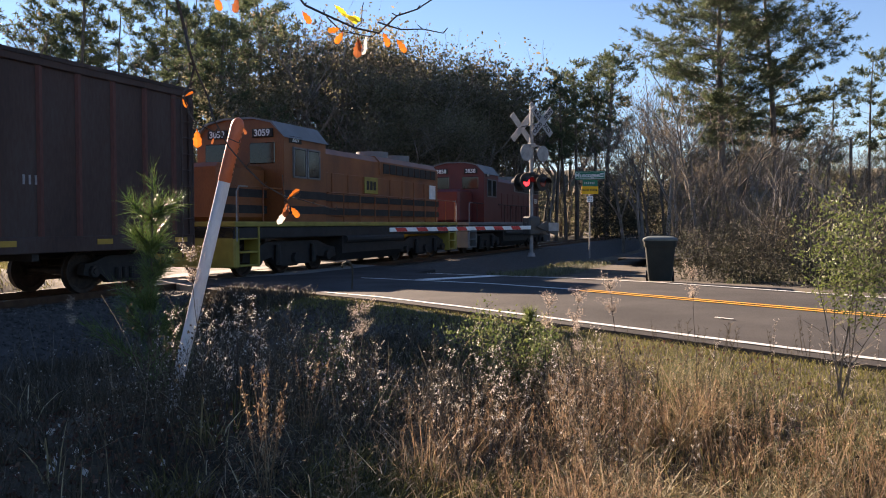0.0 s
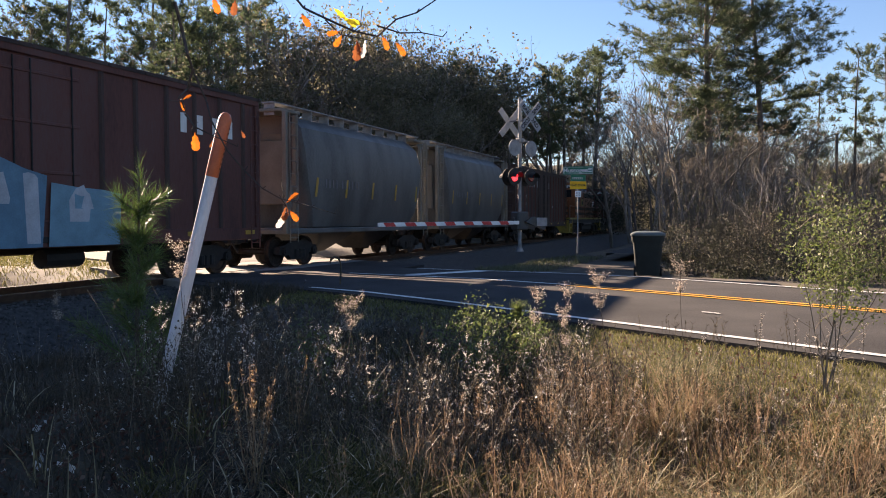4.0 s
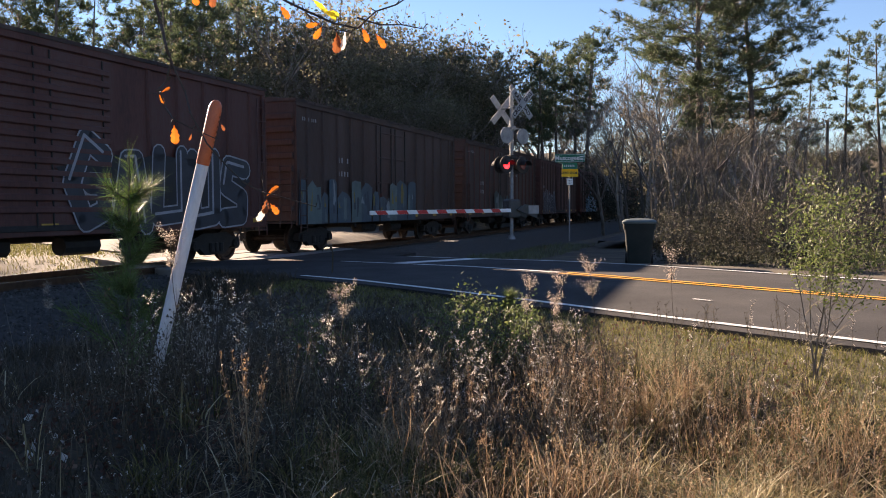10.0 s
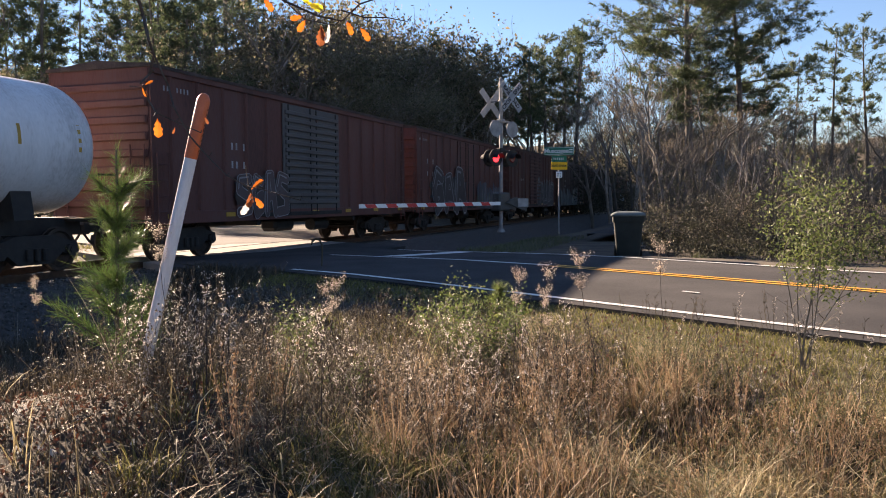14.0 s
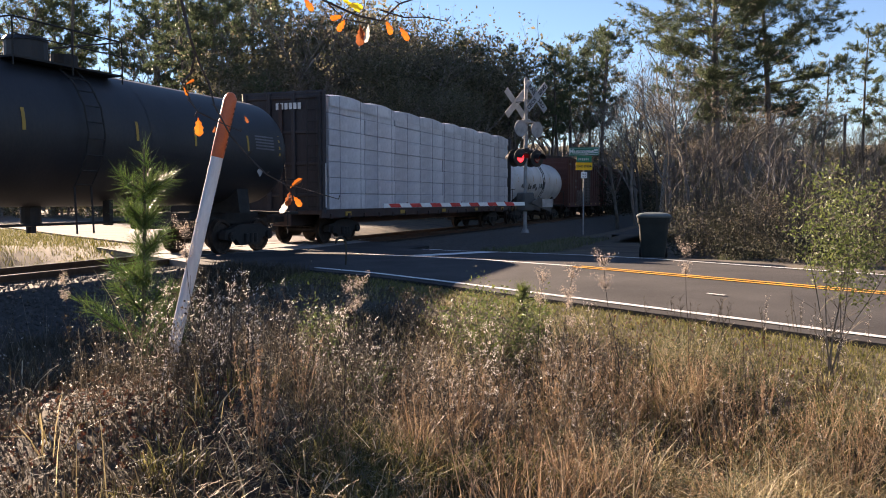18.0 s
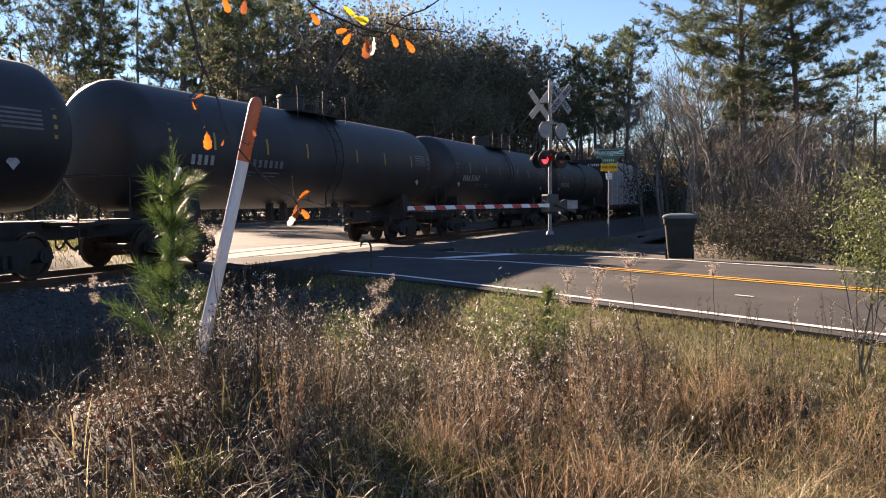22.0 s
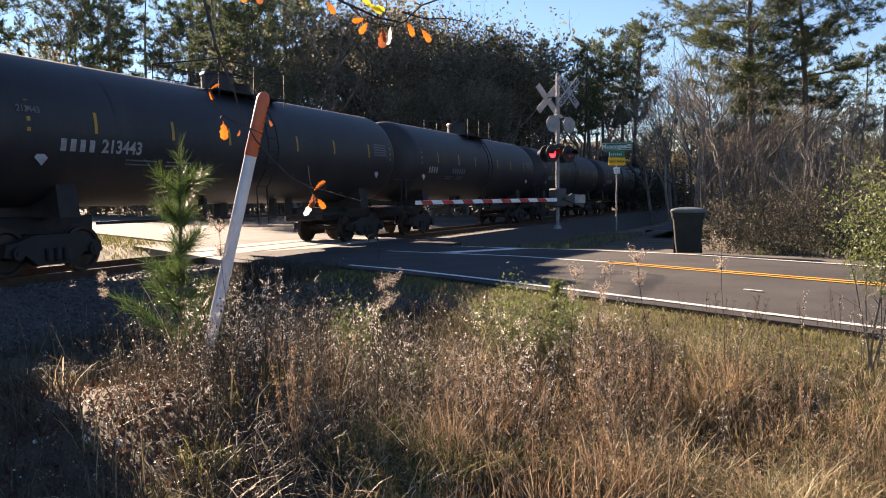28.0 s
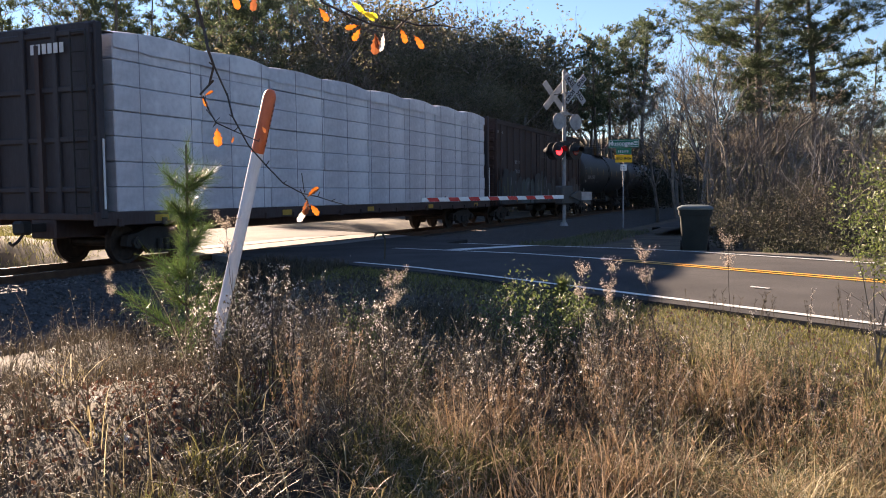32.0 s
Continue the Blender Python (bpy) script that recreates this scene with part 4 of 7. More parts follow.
            part("reflector", b, M_YELLOW_MARK, car, "upright yellow reflector strip")
    if marks:
        # reporting mark as bars, the car's number beside it
        b = Build()
        x = -hl + 1.6
        for _ in range(4):
            patch(b, x, x + 0.13, -16.3, -7.2, r, cz, n=2)
            x += 0.23
        part("marking", b, M_TANKMARK, car, "white stencilled marks")
        b = Build()
        for k, (x, wdt) in enumerate(((-hl + 3.3, 0.9), (-hl + 4.5, 0.8))):
            patch(b, x, x + wdt, -21.5, -20.2, r, cz, n=1)
            patch(b, x, x + wdt * 0.8, -25, -23.7, r, cz, n=1)
        for k in range(5):
            patch(b, hl - 2.0, hl - 1.1, 14 - k * 3.2, 15.6 - k * 3.2, r, cz, n=1)
        part("marking", b, M_STENCIL, car, "faint stencilled rows")
        for x in (hl - 1.7, -hl + 1.2):
            b = Build()
            c = Vector(on_barrel(x, -22, r, cz, 0.02))
            b.face(c + Vector((0, 0, 0.15)), c + Vector((0.15, 0, 0)), c + Vector((0, 0, -0.15)), c + Vector((-0.15, 0, 0)))
            part("placard", b, M_TANKMARK, car, "white diamond placard")
    return car


def tank_number(car, digits, r=1.5, cz=2.8):
    """The number stencilled on the flank; bars where it cannot be read."""
    if digits:
        m = Matrix.Translation(on_barrel(-4.95, -11.5, r, cz, 0.012)) @ pose(0, 0, 0, 90 + 11.5, 0, 0)
        text_on(digits, 0.37, M_TANKMARK, car, m, "white stencilled number")
        m = Matrix.Translation(on_barrel(-7.2, 11, r, cz, 0.012)) @ pose(0, 0, 0, 90 - 11, 0, 0)
        text_on(digits, 0.17, M_STENCIL, car, m, "small stencilled number")
        return
    b = Build()
    for k in range(6):
        patch(b, -4.1 + k * 0.25, -3.96 + k * 0.25, -15.5, -7.8, r, cz, n=2)
    part("marking", b, M_STENCIL, car, "faded number marks")


M_STENCIL = mat("faint_stencil", [(0.09, 0.09, 0.1), (0.15, 0.15, 0.16)], 0.6, 0, 4, 60, 0.02)
M_TANKMARK = mat("worn_white_stencil", [(0.2, 0.2, 0.21), (0.36, 0.36, 0.36)], 0.6, 0, 6, 50, 0.02)


def centerbeam(length):
    car = thing("centerbeam_flatcar", "flatcar with bulkheads carrying white-wrapped lumber stacks", "flatcar", group="freight cars of the train")
    hl = length / 2 - 0.6
    b = Build()
    b.box(-hl, hl, -1.45, 1.45, 0.98, 1.12, 0.02)
    b.box(-hl, hl, -0.35, 0.35, 0.6, 1.0, 0.03)
    for s in (-1, 1):
        b.box(-hl, hl, *sorted((s * 1.38, s * 1.48)), 0.86, 1.14, 0.015)
        for i in range(18):
            x = -hl + 0.6 + (2 * hl - 1.2) * i / 17
            b.box(x - 0.07, x + 0.07, *sorted((s * 1.42, s * 1.53)), 0.84, 1.0, 0.01)
    part("deck", b, B_DARK, car, "dark red-brown steel deck")
    b = Build()
    b.box(-hl, hl, -0.06, 0.06, 1.12, 4.5, 0.0)
    part("centre_beam", b, B_DARK, car)
    for e in (-1, 1):
        b = Build()
        b.box(*sorted((e * (hl - 0.3), e * (hl - 0.1))), -1.5, 1.5, 1.0, 4.9, 0.03)
        bk = part("bulkhead", b, B_BULK, car, "tall dark steel bulkhead")
        for s in (-1.35, -0.45, 0.45, 1.35):
            b = Build()
            b.box(*sorted((e * (hl - 0.12), e * (hl - 0.02))), s - 0.07, s + 0.07, 1.1, 4.85, 0.02)
            part("bulkhead_rib", b, B_BULK, bk)
        for z in (1.6, 2.6, 3.6, 4.7):
            b = Build()
            b.box(*sorted((e * (hl - 0.12), e * (hl - 0.05))), -1.45, 1.45, z - 0.06, z + 0.06, 0.02)
            part("bulkhead_rib", b, B_BULK, bk)
        b = Build()
        ladder(b, e * (hl + 0.05), -1.2, 1.1, 4.7, along=False)
        part("ladder", b, M_BLACK, bk)
        b = Build()
        for k in range(6):
            xx = e * (hl - 0.012)
            b.box(xx - 0.004, xx + 0.004, -0.75 + k * 0.16, -0.64 + k * 0.16, 4.32, 4.52)
        part("marking", b, M_LETTER, bk)
        b = Build()
        yy = -1.53
        b.box(*sorted((e * (hl - 0.22), e * (hl - 0.18))), yy, yy + 0.02, 1.2, 2.6)
        part("reflector", b, M_LETTER, bk)
    # lumber packs, each wrapped
    rnd = random.Random(3)
    cols, rws = 8, 7
    l0, l1 = -hl + 0.6, hl - 0.62
    w, h = (l1 - l0) / cols, 3.62 / rws
    load = thing("lumber_load", "stacked white-wrapped lumber packs with dark straps", "lumber load")
    wraps = [Build() for _ in range(4)]
    for k, q in enumerate(wraps):
        q.box(0.003, w - 0.003, 0, 1.36, 0.004, h - 0.004, 0.02)
    meshes = [q.mesh("lumber_pack") for q in wraps]
    for i in range(cols):
        for j in range(rws):
            ob = part("lumber_pack", meshes[(i + j) % 4], M_WRAP, load)
            ob.matrix_basis = pose(l0 + i * w + rnd.uniform(-0.01, 0.01), -1.44 + rnd.uniform(-0.02, 0.02), 1.13 + j * h, 0, 0, rnd.uniform(-0.25, 0.25))
    b = Build()
    for i in range(cols):
        b.box(l0 + i * w, l0 + (i + 1) * w - 0.01, 0.1, 1.42, 1.13, 1.13 + rws * h)
    part("lumber_pack", b, M_WRAP, load)
    # slack wrap over the top
    b = Build()
    nx = 60
    ys = (-1.47, -1.46, -1.2, -0.6, 0.0, 0.6, 1.2, 1.46)
    grid = []
    for i in range(nx + 1):
        x = l0 + (l1 - l0) * i / nx
        sag = 0.16 * abs(math.sin(i * 0.42)) - 0.08 + 0.07 * noise.noise((x * 0.6, 3.3, 1.0))
        row = []
        for k, yv in enumerate(ys):
            z = 1.13 + rws * h + 0.07 + sag * 0.6 + (0.05 if 1 < k < 6 else 0)
            if k == 0:
                z = 1.13 + rws * h - 0.28 - 0.1 * abs(noise.noise((x * 1.1, 0.0, 7.0)))
            row.append((x, yv, z))
        grid.append(row)
    for i in range(nx):
        for k in range(len(ys) - 1):
            b.face(grid[i][k], grid[i + 1][k], grid[i + 1][k + 1], grid[i][k + 1])
    part("wrap_sheet", b, M_WRAP, load, "slack white plastic top sheet", smooth=50)
    # straps
    for i in range(15):
        b = Build()
        x = l0 + (i + 0.52) * (l1 - l0) / 15 + rnd.uniform(-0.1, 0.1)
        lean = rnd.uniform(-0.03, 0.03)
        b.tube([(x, -1.487, 1.13), (x + lean, -1.487, 1.13 + rws * h + 0.05), (x + lean, 0, 1.13 + rws * h + 0.16)], 0.008, 4)
        part("strap", b, M_STRAP, load, "dark steel strap")
    b = Build()
    for j in range(rws):
        b.box(l1 - 0.004, l1 + 0.012, -1.42, 1.4, 1.15 + j * h, 1.11 + (j + 1) * h)
    part("lumber_ends", b, M_LUMBER, load, "bare sawn board ends")
    for x in (-(hl - 2.3), hl - 2.3):
        truck(car, x)
    couplers(car, length / 2)
    for i in range(5):
        b = Build()
        x = -hl + 1.6 + (2 * hl - 3.6) * i / 4
        b.box(x, x + 0.42, -1.492, -1.48, 0.92, 1.06)
        part("reflector", b, M_YELLOW_MARK, car, "yellow reflector")
    return car, load


B_BULK = box_paint("bulkhead_paint", (0.028, 0.022, 0.025))


def loco(paint, top, label, long_nose, stripes, number):
    """A four-axle hood locomotive; its cab is at the rear end."""
    car = thing("locomotive", label, "locomotive", group="locomotives of the train")
    hl = 8.4
    b = Build()
    b.box(-hl, hl, -1.5, 1.5, 1.05, 1.38, 0.03)
    part("underframe", b, M_BLACK, car, "black underframe")
    b = Build()
    b.box(-hl, hl, -1.53, 1.53, 1.38, 1.52, 0.02)
    part("frame_sill", b, M_SILL if stripes else M_LOCO_GREY, car, "yellow frame sill" if stripes else "grey frame sill")
    # long hood towards the front
    b = Build()
    b.prism([(-0.9, 1.52), (-0.9, 3.75), (-0.72, 3.95), (0.72, 3.95), (0.9, 3.75), (0.9, 1.52)], "x", -3.6, hl - 0.9)
    hood = part("long_hood", b, paint, car, smooth=20)
    b = Build()
    b.prism([(-0.93, 3.3), (-0.93, 3.78), (-0.74, 3.99), (0.74, 3.99), (0.93, 3.78), (0.93, 3.3)], "x", 1.5, hl - 1.1)
    part("radiator_section", b, top, hood, "louvred radiator section", smooth=20)
    for x in (2.2, 4.3):
        b = Build()
        b.tube([(x + 0.6, 0, 3.95), (x + 0.6, 0, 4.25)], 0.62, 20)
        part("fan", b, M_LOCO_GREY, hood, "round roof fan")
    for i in range(9):
        b = Build()
        b.box(1.8 + i * 0.6, 2.32 + i * 0.6, -0.96, -0.93, 3.35, 3.72, 0.01)
        part("louvre", b, M_BLACK, hood, "dark radiator louvre")
    for i in range(9):
        b = Build()
        x = -3.3 + i * 1.15
        b.box(x, x + 0.9, -0.925, -0.9, 1.7, 3.15, 0.015)
        b.box(x + 0.78, x + 0.82, -0.95, -0.92, 2.3, 2.5)
        part("hood_door", b, paint, hood)
    # cab and short hood
    b = Build()
    b.prism([(-1.5, 1.52), (-1.5, 3.95), (-1.1, 4.38), (-0.5, 4.5), (0.5, 4.5), (1.1, 4.38), (1.5, 3.95), (1.5, 1.52)], "x", -6.0, -3.6)
    cab = part("cab", b, paint, car, smooth=20)
    b = Build()
    b.prism([(-1.56, 3.93), (-1.14, 4.41), (-0.5, 4.54), (0.5, 4.54), (1.14, 4.41), (1.56, 3.93), (1.1, 4.36), (0.5, 4.49), (-0.5, 4.49), (-1.1, 4.36)], "x", -6.1, -3.5)
    part("cab_roof", b, M_LOCO_GREY, cab, "grey cab roof")
    b = Build()
    b.box(-8.0 if not long_nose else -8.2, -6.0, -0.9, 0.9, 1.52, 3.1, 0.12)
    part("short_hood", b, paint, car)
    for x0, x1 in ((-5.5, -4.85), (-4.7, -4.05)):
        b = Build()
        b.box(x0, x1, -1.53, -1.49, 2.85, 3.65, 0.02)
        w = part("cab_window", b, M_GLASS, cab, "dark side window")
        b = Build()
        for q in ((x0 - 0.05, x0, 2.8, 3.7), (x1, x1 + 0.05, 2.8, 3.7)):
            b.box(q[0], q[1], -1.545, -1.49, q[2], q[3])
        b.box(x0 - 0.05, x1 + 0.05, -1.545, -1.49, 3.65, 3.7)
        b.box(x0 - 0.05, x1 + 0.05, -1.545, -1.49, 2.8, 2.85)
        part("window_frame", b, M_LOCO_GREY, w)
    for y0, y1 in ((-1.2, -0.35), (0.35, 1.2)):
        b = Build()
        b.box(-6.03, -5.99, y0, y1, 3.2, 3.8, 0.02)
        part("cab_window", b, M_GLASS, cab, "dark end window")
        b = Build()
        b.box(-6.06, -5.99, y0 + 0.05, y1 - 0.1, 3.95, 4.2, 0.02)
        n = part("number_board", b, M_BLACK, cab, "black number board")
        text_on(number, 0.27, M_LETTER, n, pose(-6.066, (y0 + y1) / 2 - 0.025, 4.07, 90, 0, -90), "white number")
    b = Build()
    b.box(-5.75, -5.05, -1.515, -1.495, 3.8, 4.0, 0.01)
    n = part("number_board", b, M_BLACK, cab, "black number board")
    text_on(number, 0.19, M_LETTER, n, pose(-5.4, -1.52, 3.9, 90, 0, 0), "white number")
    text_on(number, 0.42, M_LETTER, hood, pose(hl - 1.8, -0.94, 2.85, 90, 0, 0), "white number") if not stripes else None
    if stripes:
        for z0, z1 in ((1.75, 1.98), (2.2, 2.43)):
            b = Build()
            b.box(-3.6, hl - 0.88, -0.955, -0.93, z0, z1)
            b.box(-6.0, -3.62, -1.512, -1.498, z0, z1)
            b.box(-8.02, -6.0, -0.912, -0.898, z0, z1)
            b.box(-8.03, -8.0, -0.8, 0.8, z0, z1)
            part("stripe", b, M_BLACK, car, "black paint stripe")
        b = Build()
        b.box(0.2, 1.3, -0.965, -0.94, 2.55, 3.15, 0.1)
        e = part("emblem", b, M_SILL, hood, "pale yellow emblem panel")
        b = Build()
        for k in range(3):
            b.box(0.35 + k * 0.28, 0.55 + k * 0.28, -0.972, -0.965, 2.68, 3.0)
        part("emblem_bars", b, M_BLACK, e)
        b = Build()
        b.box(6.4, 7.1, -0.965, -0.94, 2.5, 3.1)
        part("notice", b, M_LETTER, hood, "white notice board")
    # handrails along the walkway
    b = Build()
    for s in (-1.47, 1.47):
        xs = [-8.2 + i * 1.17 for i in range(15)]
        for x in xs:
            if not -6.1 < x < -3.5:
                b.tube([(x, s, 1.5), (x, s, 2.45)], 0.02, 5)
        b.tube([(-3.4, s, 2.45), (hl - 0.1, s, 2.45)], 0.022, 6)
        b.tube([(-8.3, s, 2.45), (-6.1, s, 2.45)], 0.022, 6)
    part("handrail", b, paint if stripes else M_BLACK, car, "painted walkway handrail")
    # end plates and steps, trucks with long side frames, fuel tank
    trim = M_SILL if stripes else M_LOCO_GREY
    for e in (-1, 1):
        b = Build()
        b.box(*sorted((e * (hl - 0.25), e * hl)), -1.5, 1.5, 0.3, 1.38, 0.04)
        plate = part("pilot_plate", b, trim, car, "painted end plate")
        for s in (-1, 1):
            b = Build()
            b.box(*sorted((e * (hl - 1.12), e * (hl - 1.05))), *sorted((s * 1.05, s * 1.53)), 0.3, 1.4, 0.01)
            part("step_side", b, trim, plate)
            for k in range(3):
                b = Build()
                b.box(*sorted((e * (hl - 1.05), e * (hl - 0.25))), *sorted((s * 1.1, s * 1.5)), 0.32 + 0.36 * k, 0.37 + 0.36 * k, 0.008)
                part("step", b, trim, plate)
            b = Build()
            b.tube([(e * (hl - 0.1), s * 1.5, 1.0), (e * (hl - 0.1), s * 1.5, 2.3), (e * (hl - 0.22), s * 1.5, 2.45), (e * (hl - 0.6), s * 1.5, 2.45)], 0.02, 6)
            part("grab_rail", b, M_GALV, plate, "pale grab rail")
        t = truck(car, e * 5.1, 1.95, 3)
        for s in (-1, 1):
            f = part("long_side_frame", keep("long_side_frame", long_frame_shape, 35), M_BLACK, t)
            f.matrix_basis = pose(0, s * 1.16, 0, 0, 0, 0 if s < 0 else 180)
    b = Build()
    b.prism([(-1.45, 1.05), (-1.45, 0.5), (-1.2, 0.24), (1.2, 0.24), (1.45, 0.5), (1.45, 1.05)], "x", -2.45, 2.45)
    part("fuel_tank", b, M_BLACK, car, "dark fuel tank")
    b = Build()
    b.tube([(-2.3, -1.46, 0.95), (2.3, -1.46, 0.95)], 0.13, 10)
    part("air_reservoir", b, M_BLACK, car)
    couplers(car, 9.05)
    return car


TRAIN = []


def put(car, front, back):
    TRAIN.append((car, (along_train(front) + along_train(back)) / 2))


put(loco(M_LOCO_RED, M_LOCO_GREY, "dark red and grey diesel locomotive", False, False, "3858"), -41.0, -22.85)
put(loco(M_ORANGE, M_ORANGE, "orange diesel locomotive with black stripes", True, True, "3059"), -22.75, -4.66)
c = boxcar(17.0, 4.75, B_BROWN, "plain dark brown boxcar with faded lettering", 16, rows=((-5.6, 3.5, (7, 8), 0.5, 0.5), (-5.2, 2.75, (4,), 0.3, 0.34), (-5.2, 2.3, (3,), 0.3, 0.34), (2.9, 2.2, (3,), 0.22, 0.3)))
put(c, -4.66, 12.4)
h1 = hopper(12.6)
put(h1, 12.45, 25.05)
put(copy_thing(h1, pose(0, 0, 0)), 25.1, 37.7)
c = boxcar(17.3, 4.85, B_RED, "faded red boxcar with blue graffiti", 15, rows=((4.6, 3.55, (4,), 0.62, 0.55), (-7.6, 4.15, (3, 4), 0.2, 0.17), (-5.9, 2.9, (3,), 0.36, 0.28), (-5.9, 2.5, (4,), 0.3, 0.28)))
mural(c, -4.6, 2.4, 0.92, 3.1, ((0.09, 0.22, 0.31), (0.14, 0.3, 0.38), (0.05, 0.13, 0.2), (0.42, 0.46, 0.5)), 4, wide=(1.0, 2.0))
put(c, 37.7, 55.0)
c = boxcar(16.6, 4.85, B_RED2, "red boxcar with white-edged graffiti", 15, rows=((3.4, 3.45, (4,), 0.72, 0.6), (-7.2, 4.15, (2, 5), 0.2, 0.17), (-6.9, 2.75, (2, 2), 0.36, 0.3), (-6.9, 2.3, (5,), 0.3, 0.26), (2.6, 1.5, (3,), 0.2, 0.12)))
graffiti(c, -6.9, -2.3, 1.1, 2.5, 5, (0.02, 0.025, 0.05), (0.4, 0.42, 0.45), seed=9)
put(c, 55.0, 71.59)
c = boxcar(17.1, 4.9, B_BROWN, "brown high boxcar with stencilled marks", 16, rows=((-7.2, 4.2, (3, 4), 0.22, 0.19), (-5.2, 2.6, (4,), 0.36, 0.32), (-5.2, 2.15, (4,), 0.36, 0.32), (2.4, 3.3, (2, 3), 0.16, 0.14)))
mural(c, -2.6, 1.2, 0.95, 2.4, ((0.035, 0.06, 0.06), (0.06, 0.1, 0.1), (0.14, 0.17, 0.18)), 2)
put(c, 71.59, 88.78)
c = boxcar(16.5, 4.85, B_BROWN, "dark brown boxcar with pale blue graffiti along the sill", 14, smooth_side=False, rows=((-7.0, 4.15, (4, 3), 0.2, 0.18), (-4.6, 2.95, (2, 2), 0.4, 0.3), (-4.6, 2.5, (4,), 0.36, 0.28)))
mural(c, -7.4, 1.4, 0.92, 2.55, ((0.05, 0.085, 0.11), (0.1, 0.15, 0.15), (0.03, 0.05, 0.07), (0.2, 0.24, 0.26), (0.2, 0.15, 0.03)), 21)
put(c, 88.78, 105.38)
c = boxcar(17.4, 4.9, B_RED2, "dark red boxcar with black and white graffiti", 15, door="ribbed", rows=((-7.3, 4.2, (4, 4), 0.2, 0.17), (-4.4, 2.7, (2, 2), 0.3, 0.28)))
graffiti(c, 0.5, 6.9, 1.1, 2.9, 5, (0.03, 0.035, 0.045), (0.3, 0.31, 0.34), seed=13)
put(c, 105.38, 122.97)
c = boxcar(16.5, 4.75, B_RED, "red boxcar with grey-white graffiti", 14, rows=((-7.0, 4.1, (3, 5), 0.2, 0.16), (-6.0, 3.1, (2, 1), 0.45, 0.36), (-6.0, 2.55, (2, 3), 0.42, 0.34)))
graffiti(c, -5.6, -0.4, 1.1, 2.9, 3, (0.045, 0.035, 0.038), (0.22, 0.22, 0.24), seed=17)
mural(c, 1.8, 6.8, 0.95, 2.6, ((0.05, 0.055, 0.075), (0.08, 0.09, 0.12), (0.17, 0.18, 0.2), (0.09, 0.11, 0.05)), 18, wide=(0.3, 0.8))
put(c, 122.97, 139.57)
c = boxcar(17.4, 4.75, B_RED, "red boxcar with a grey corrugated door", 14, door="ribbed", door_paint=B_GREYDOOR, rows=((-7.4, 4.1, (3, 4), 0.22, 0.2), (-4.6, 2.85, (2, 1), 0.34, 0.32), (-4.6, 2.35, (2, 2), 0.34, 0.32)))
graffiti(c, -4.5, -1.7, 1.1, 2.4, 4, (0.09, 0.06, 0.06), (0.28, 0.26, 0.27), seed=25)
put(c, 139.57, 157.13)
white_tank = tank_car(15.4, 1.42, 2.62, M_WHITE_TANK, "white tank car with a railed top platform", strips=True, marks=False)
b, rnd = Build(), random.Random(6)
for k in range(11):
    x, a = -5.2 + k * 0.55 + rnd.uniform(-0.15, 0.15), rnd.uniform(-26, -16)
    patch(b, x, x + rnd.uniform(0.12, 0.5), a, a + rnd.uniform(4, 20), 1.42, 2.62, 0.006 + 0.0008 * k)
part("graffiti", b, spray_mat((0.09, 0.1, 0.1)), white_tank, "dark sprayed strokes")
put(white_tank, 157.13, 172.3)
cb, ld = centerbeam(23.2)
put(cb, 172.28, 195.48)
put(ld, 172.28, 195.48)
tank = tank_car(17.75, 1.5, 2.8, M_TANK, "black tank car with yellow reflector strips")
tanks = [tank] + [copy_thing(tank, pose(0, 0, 0)) for _ in range(6)]
for car, front, digits in zip(tanks, (196.0, 214.2, 232.5, 250.8, 268.9, 287.0, 305.1), ("213452", "213417", "", "213405", "213426", "", "213443")):
    tank_number(car, digits)
    put(car, front, front + 18.1)
c = boxcar(17.8, 4.95, B_DARK, "dark brown boxcar covered in dull graffiti", 16, rows=((-8.0, 4.25, (3, 3), 0.24, 0.2), (-5.2, 2.9, (2, 1), 0.36, 0.3), (-5.2, 2.45, (4,), 0.34, 0.28)))
mural(c, -8.2, 0.6, 0.95, 2.7, ((0.03, 0.035, 0.042), (0.05, 0.075, 0.08), (0.015, 0.016, 0.02), (0.17, 0.18, 0.2), (0.07, 0.085, 0.045)), 31)
mural(c, 0.8, 7.8, 0.95, 2.5, ((0.04, 0.03, 0.03), (0.07, 0.06, 0.055), (0.11, 0.1, 0.095), (0.15, 0.06, 0.08)), 32)
put(c, 323.5, 341.3)
cb2, ld2 = centerbeam(23.8)
put(cb2, 342.17, 365.97)
put(ld2, 342.17, 365.97)

# ---- plants ----
def raw_mesh(name, v, f, material):
    me = bpy.data.meshes.new(name)
    me.from_pydata(v, [], f)
    me.materials.append(material)
    return me


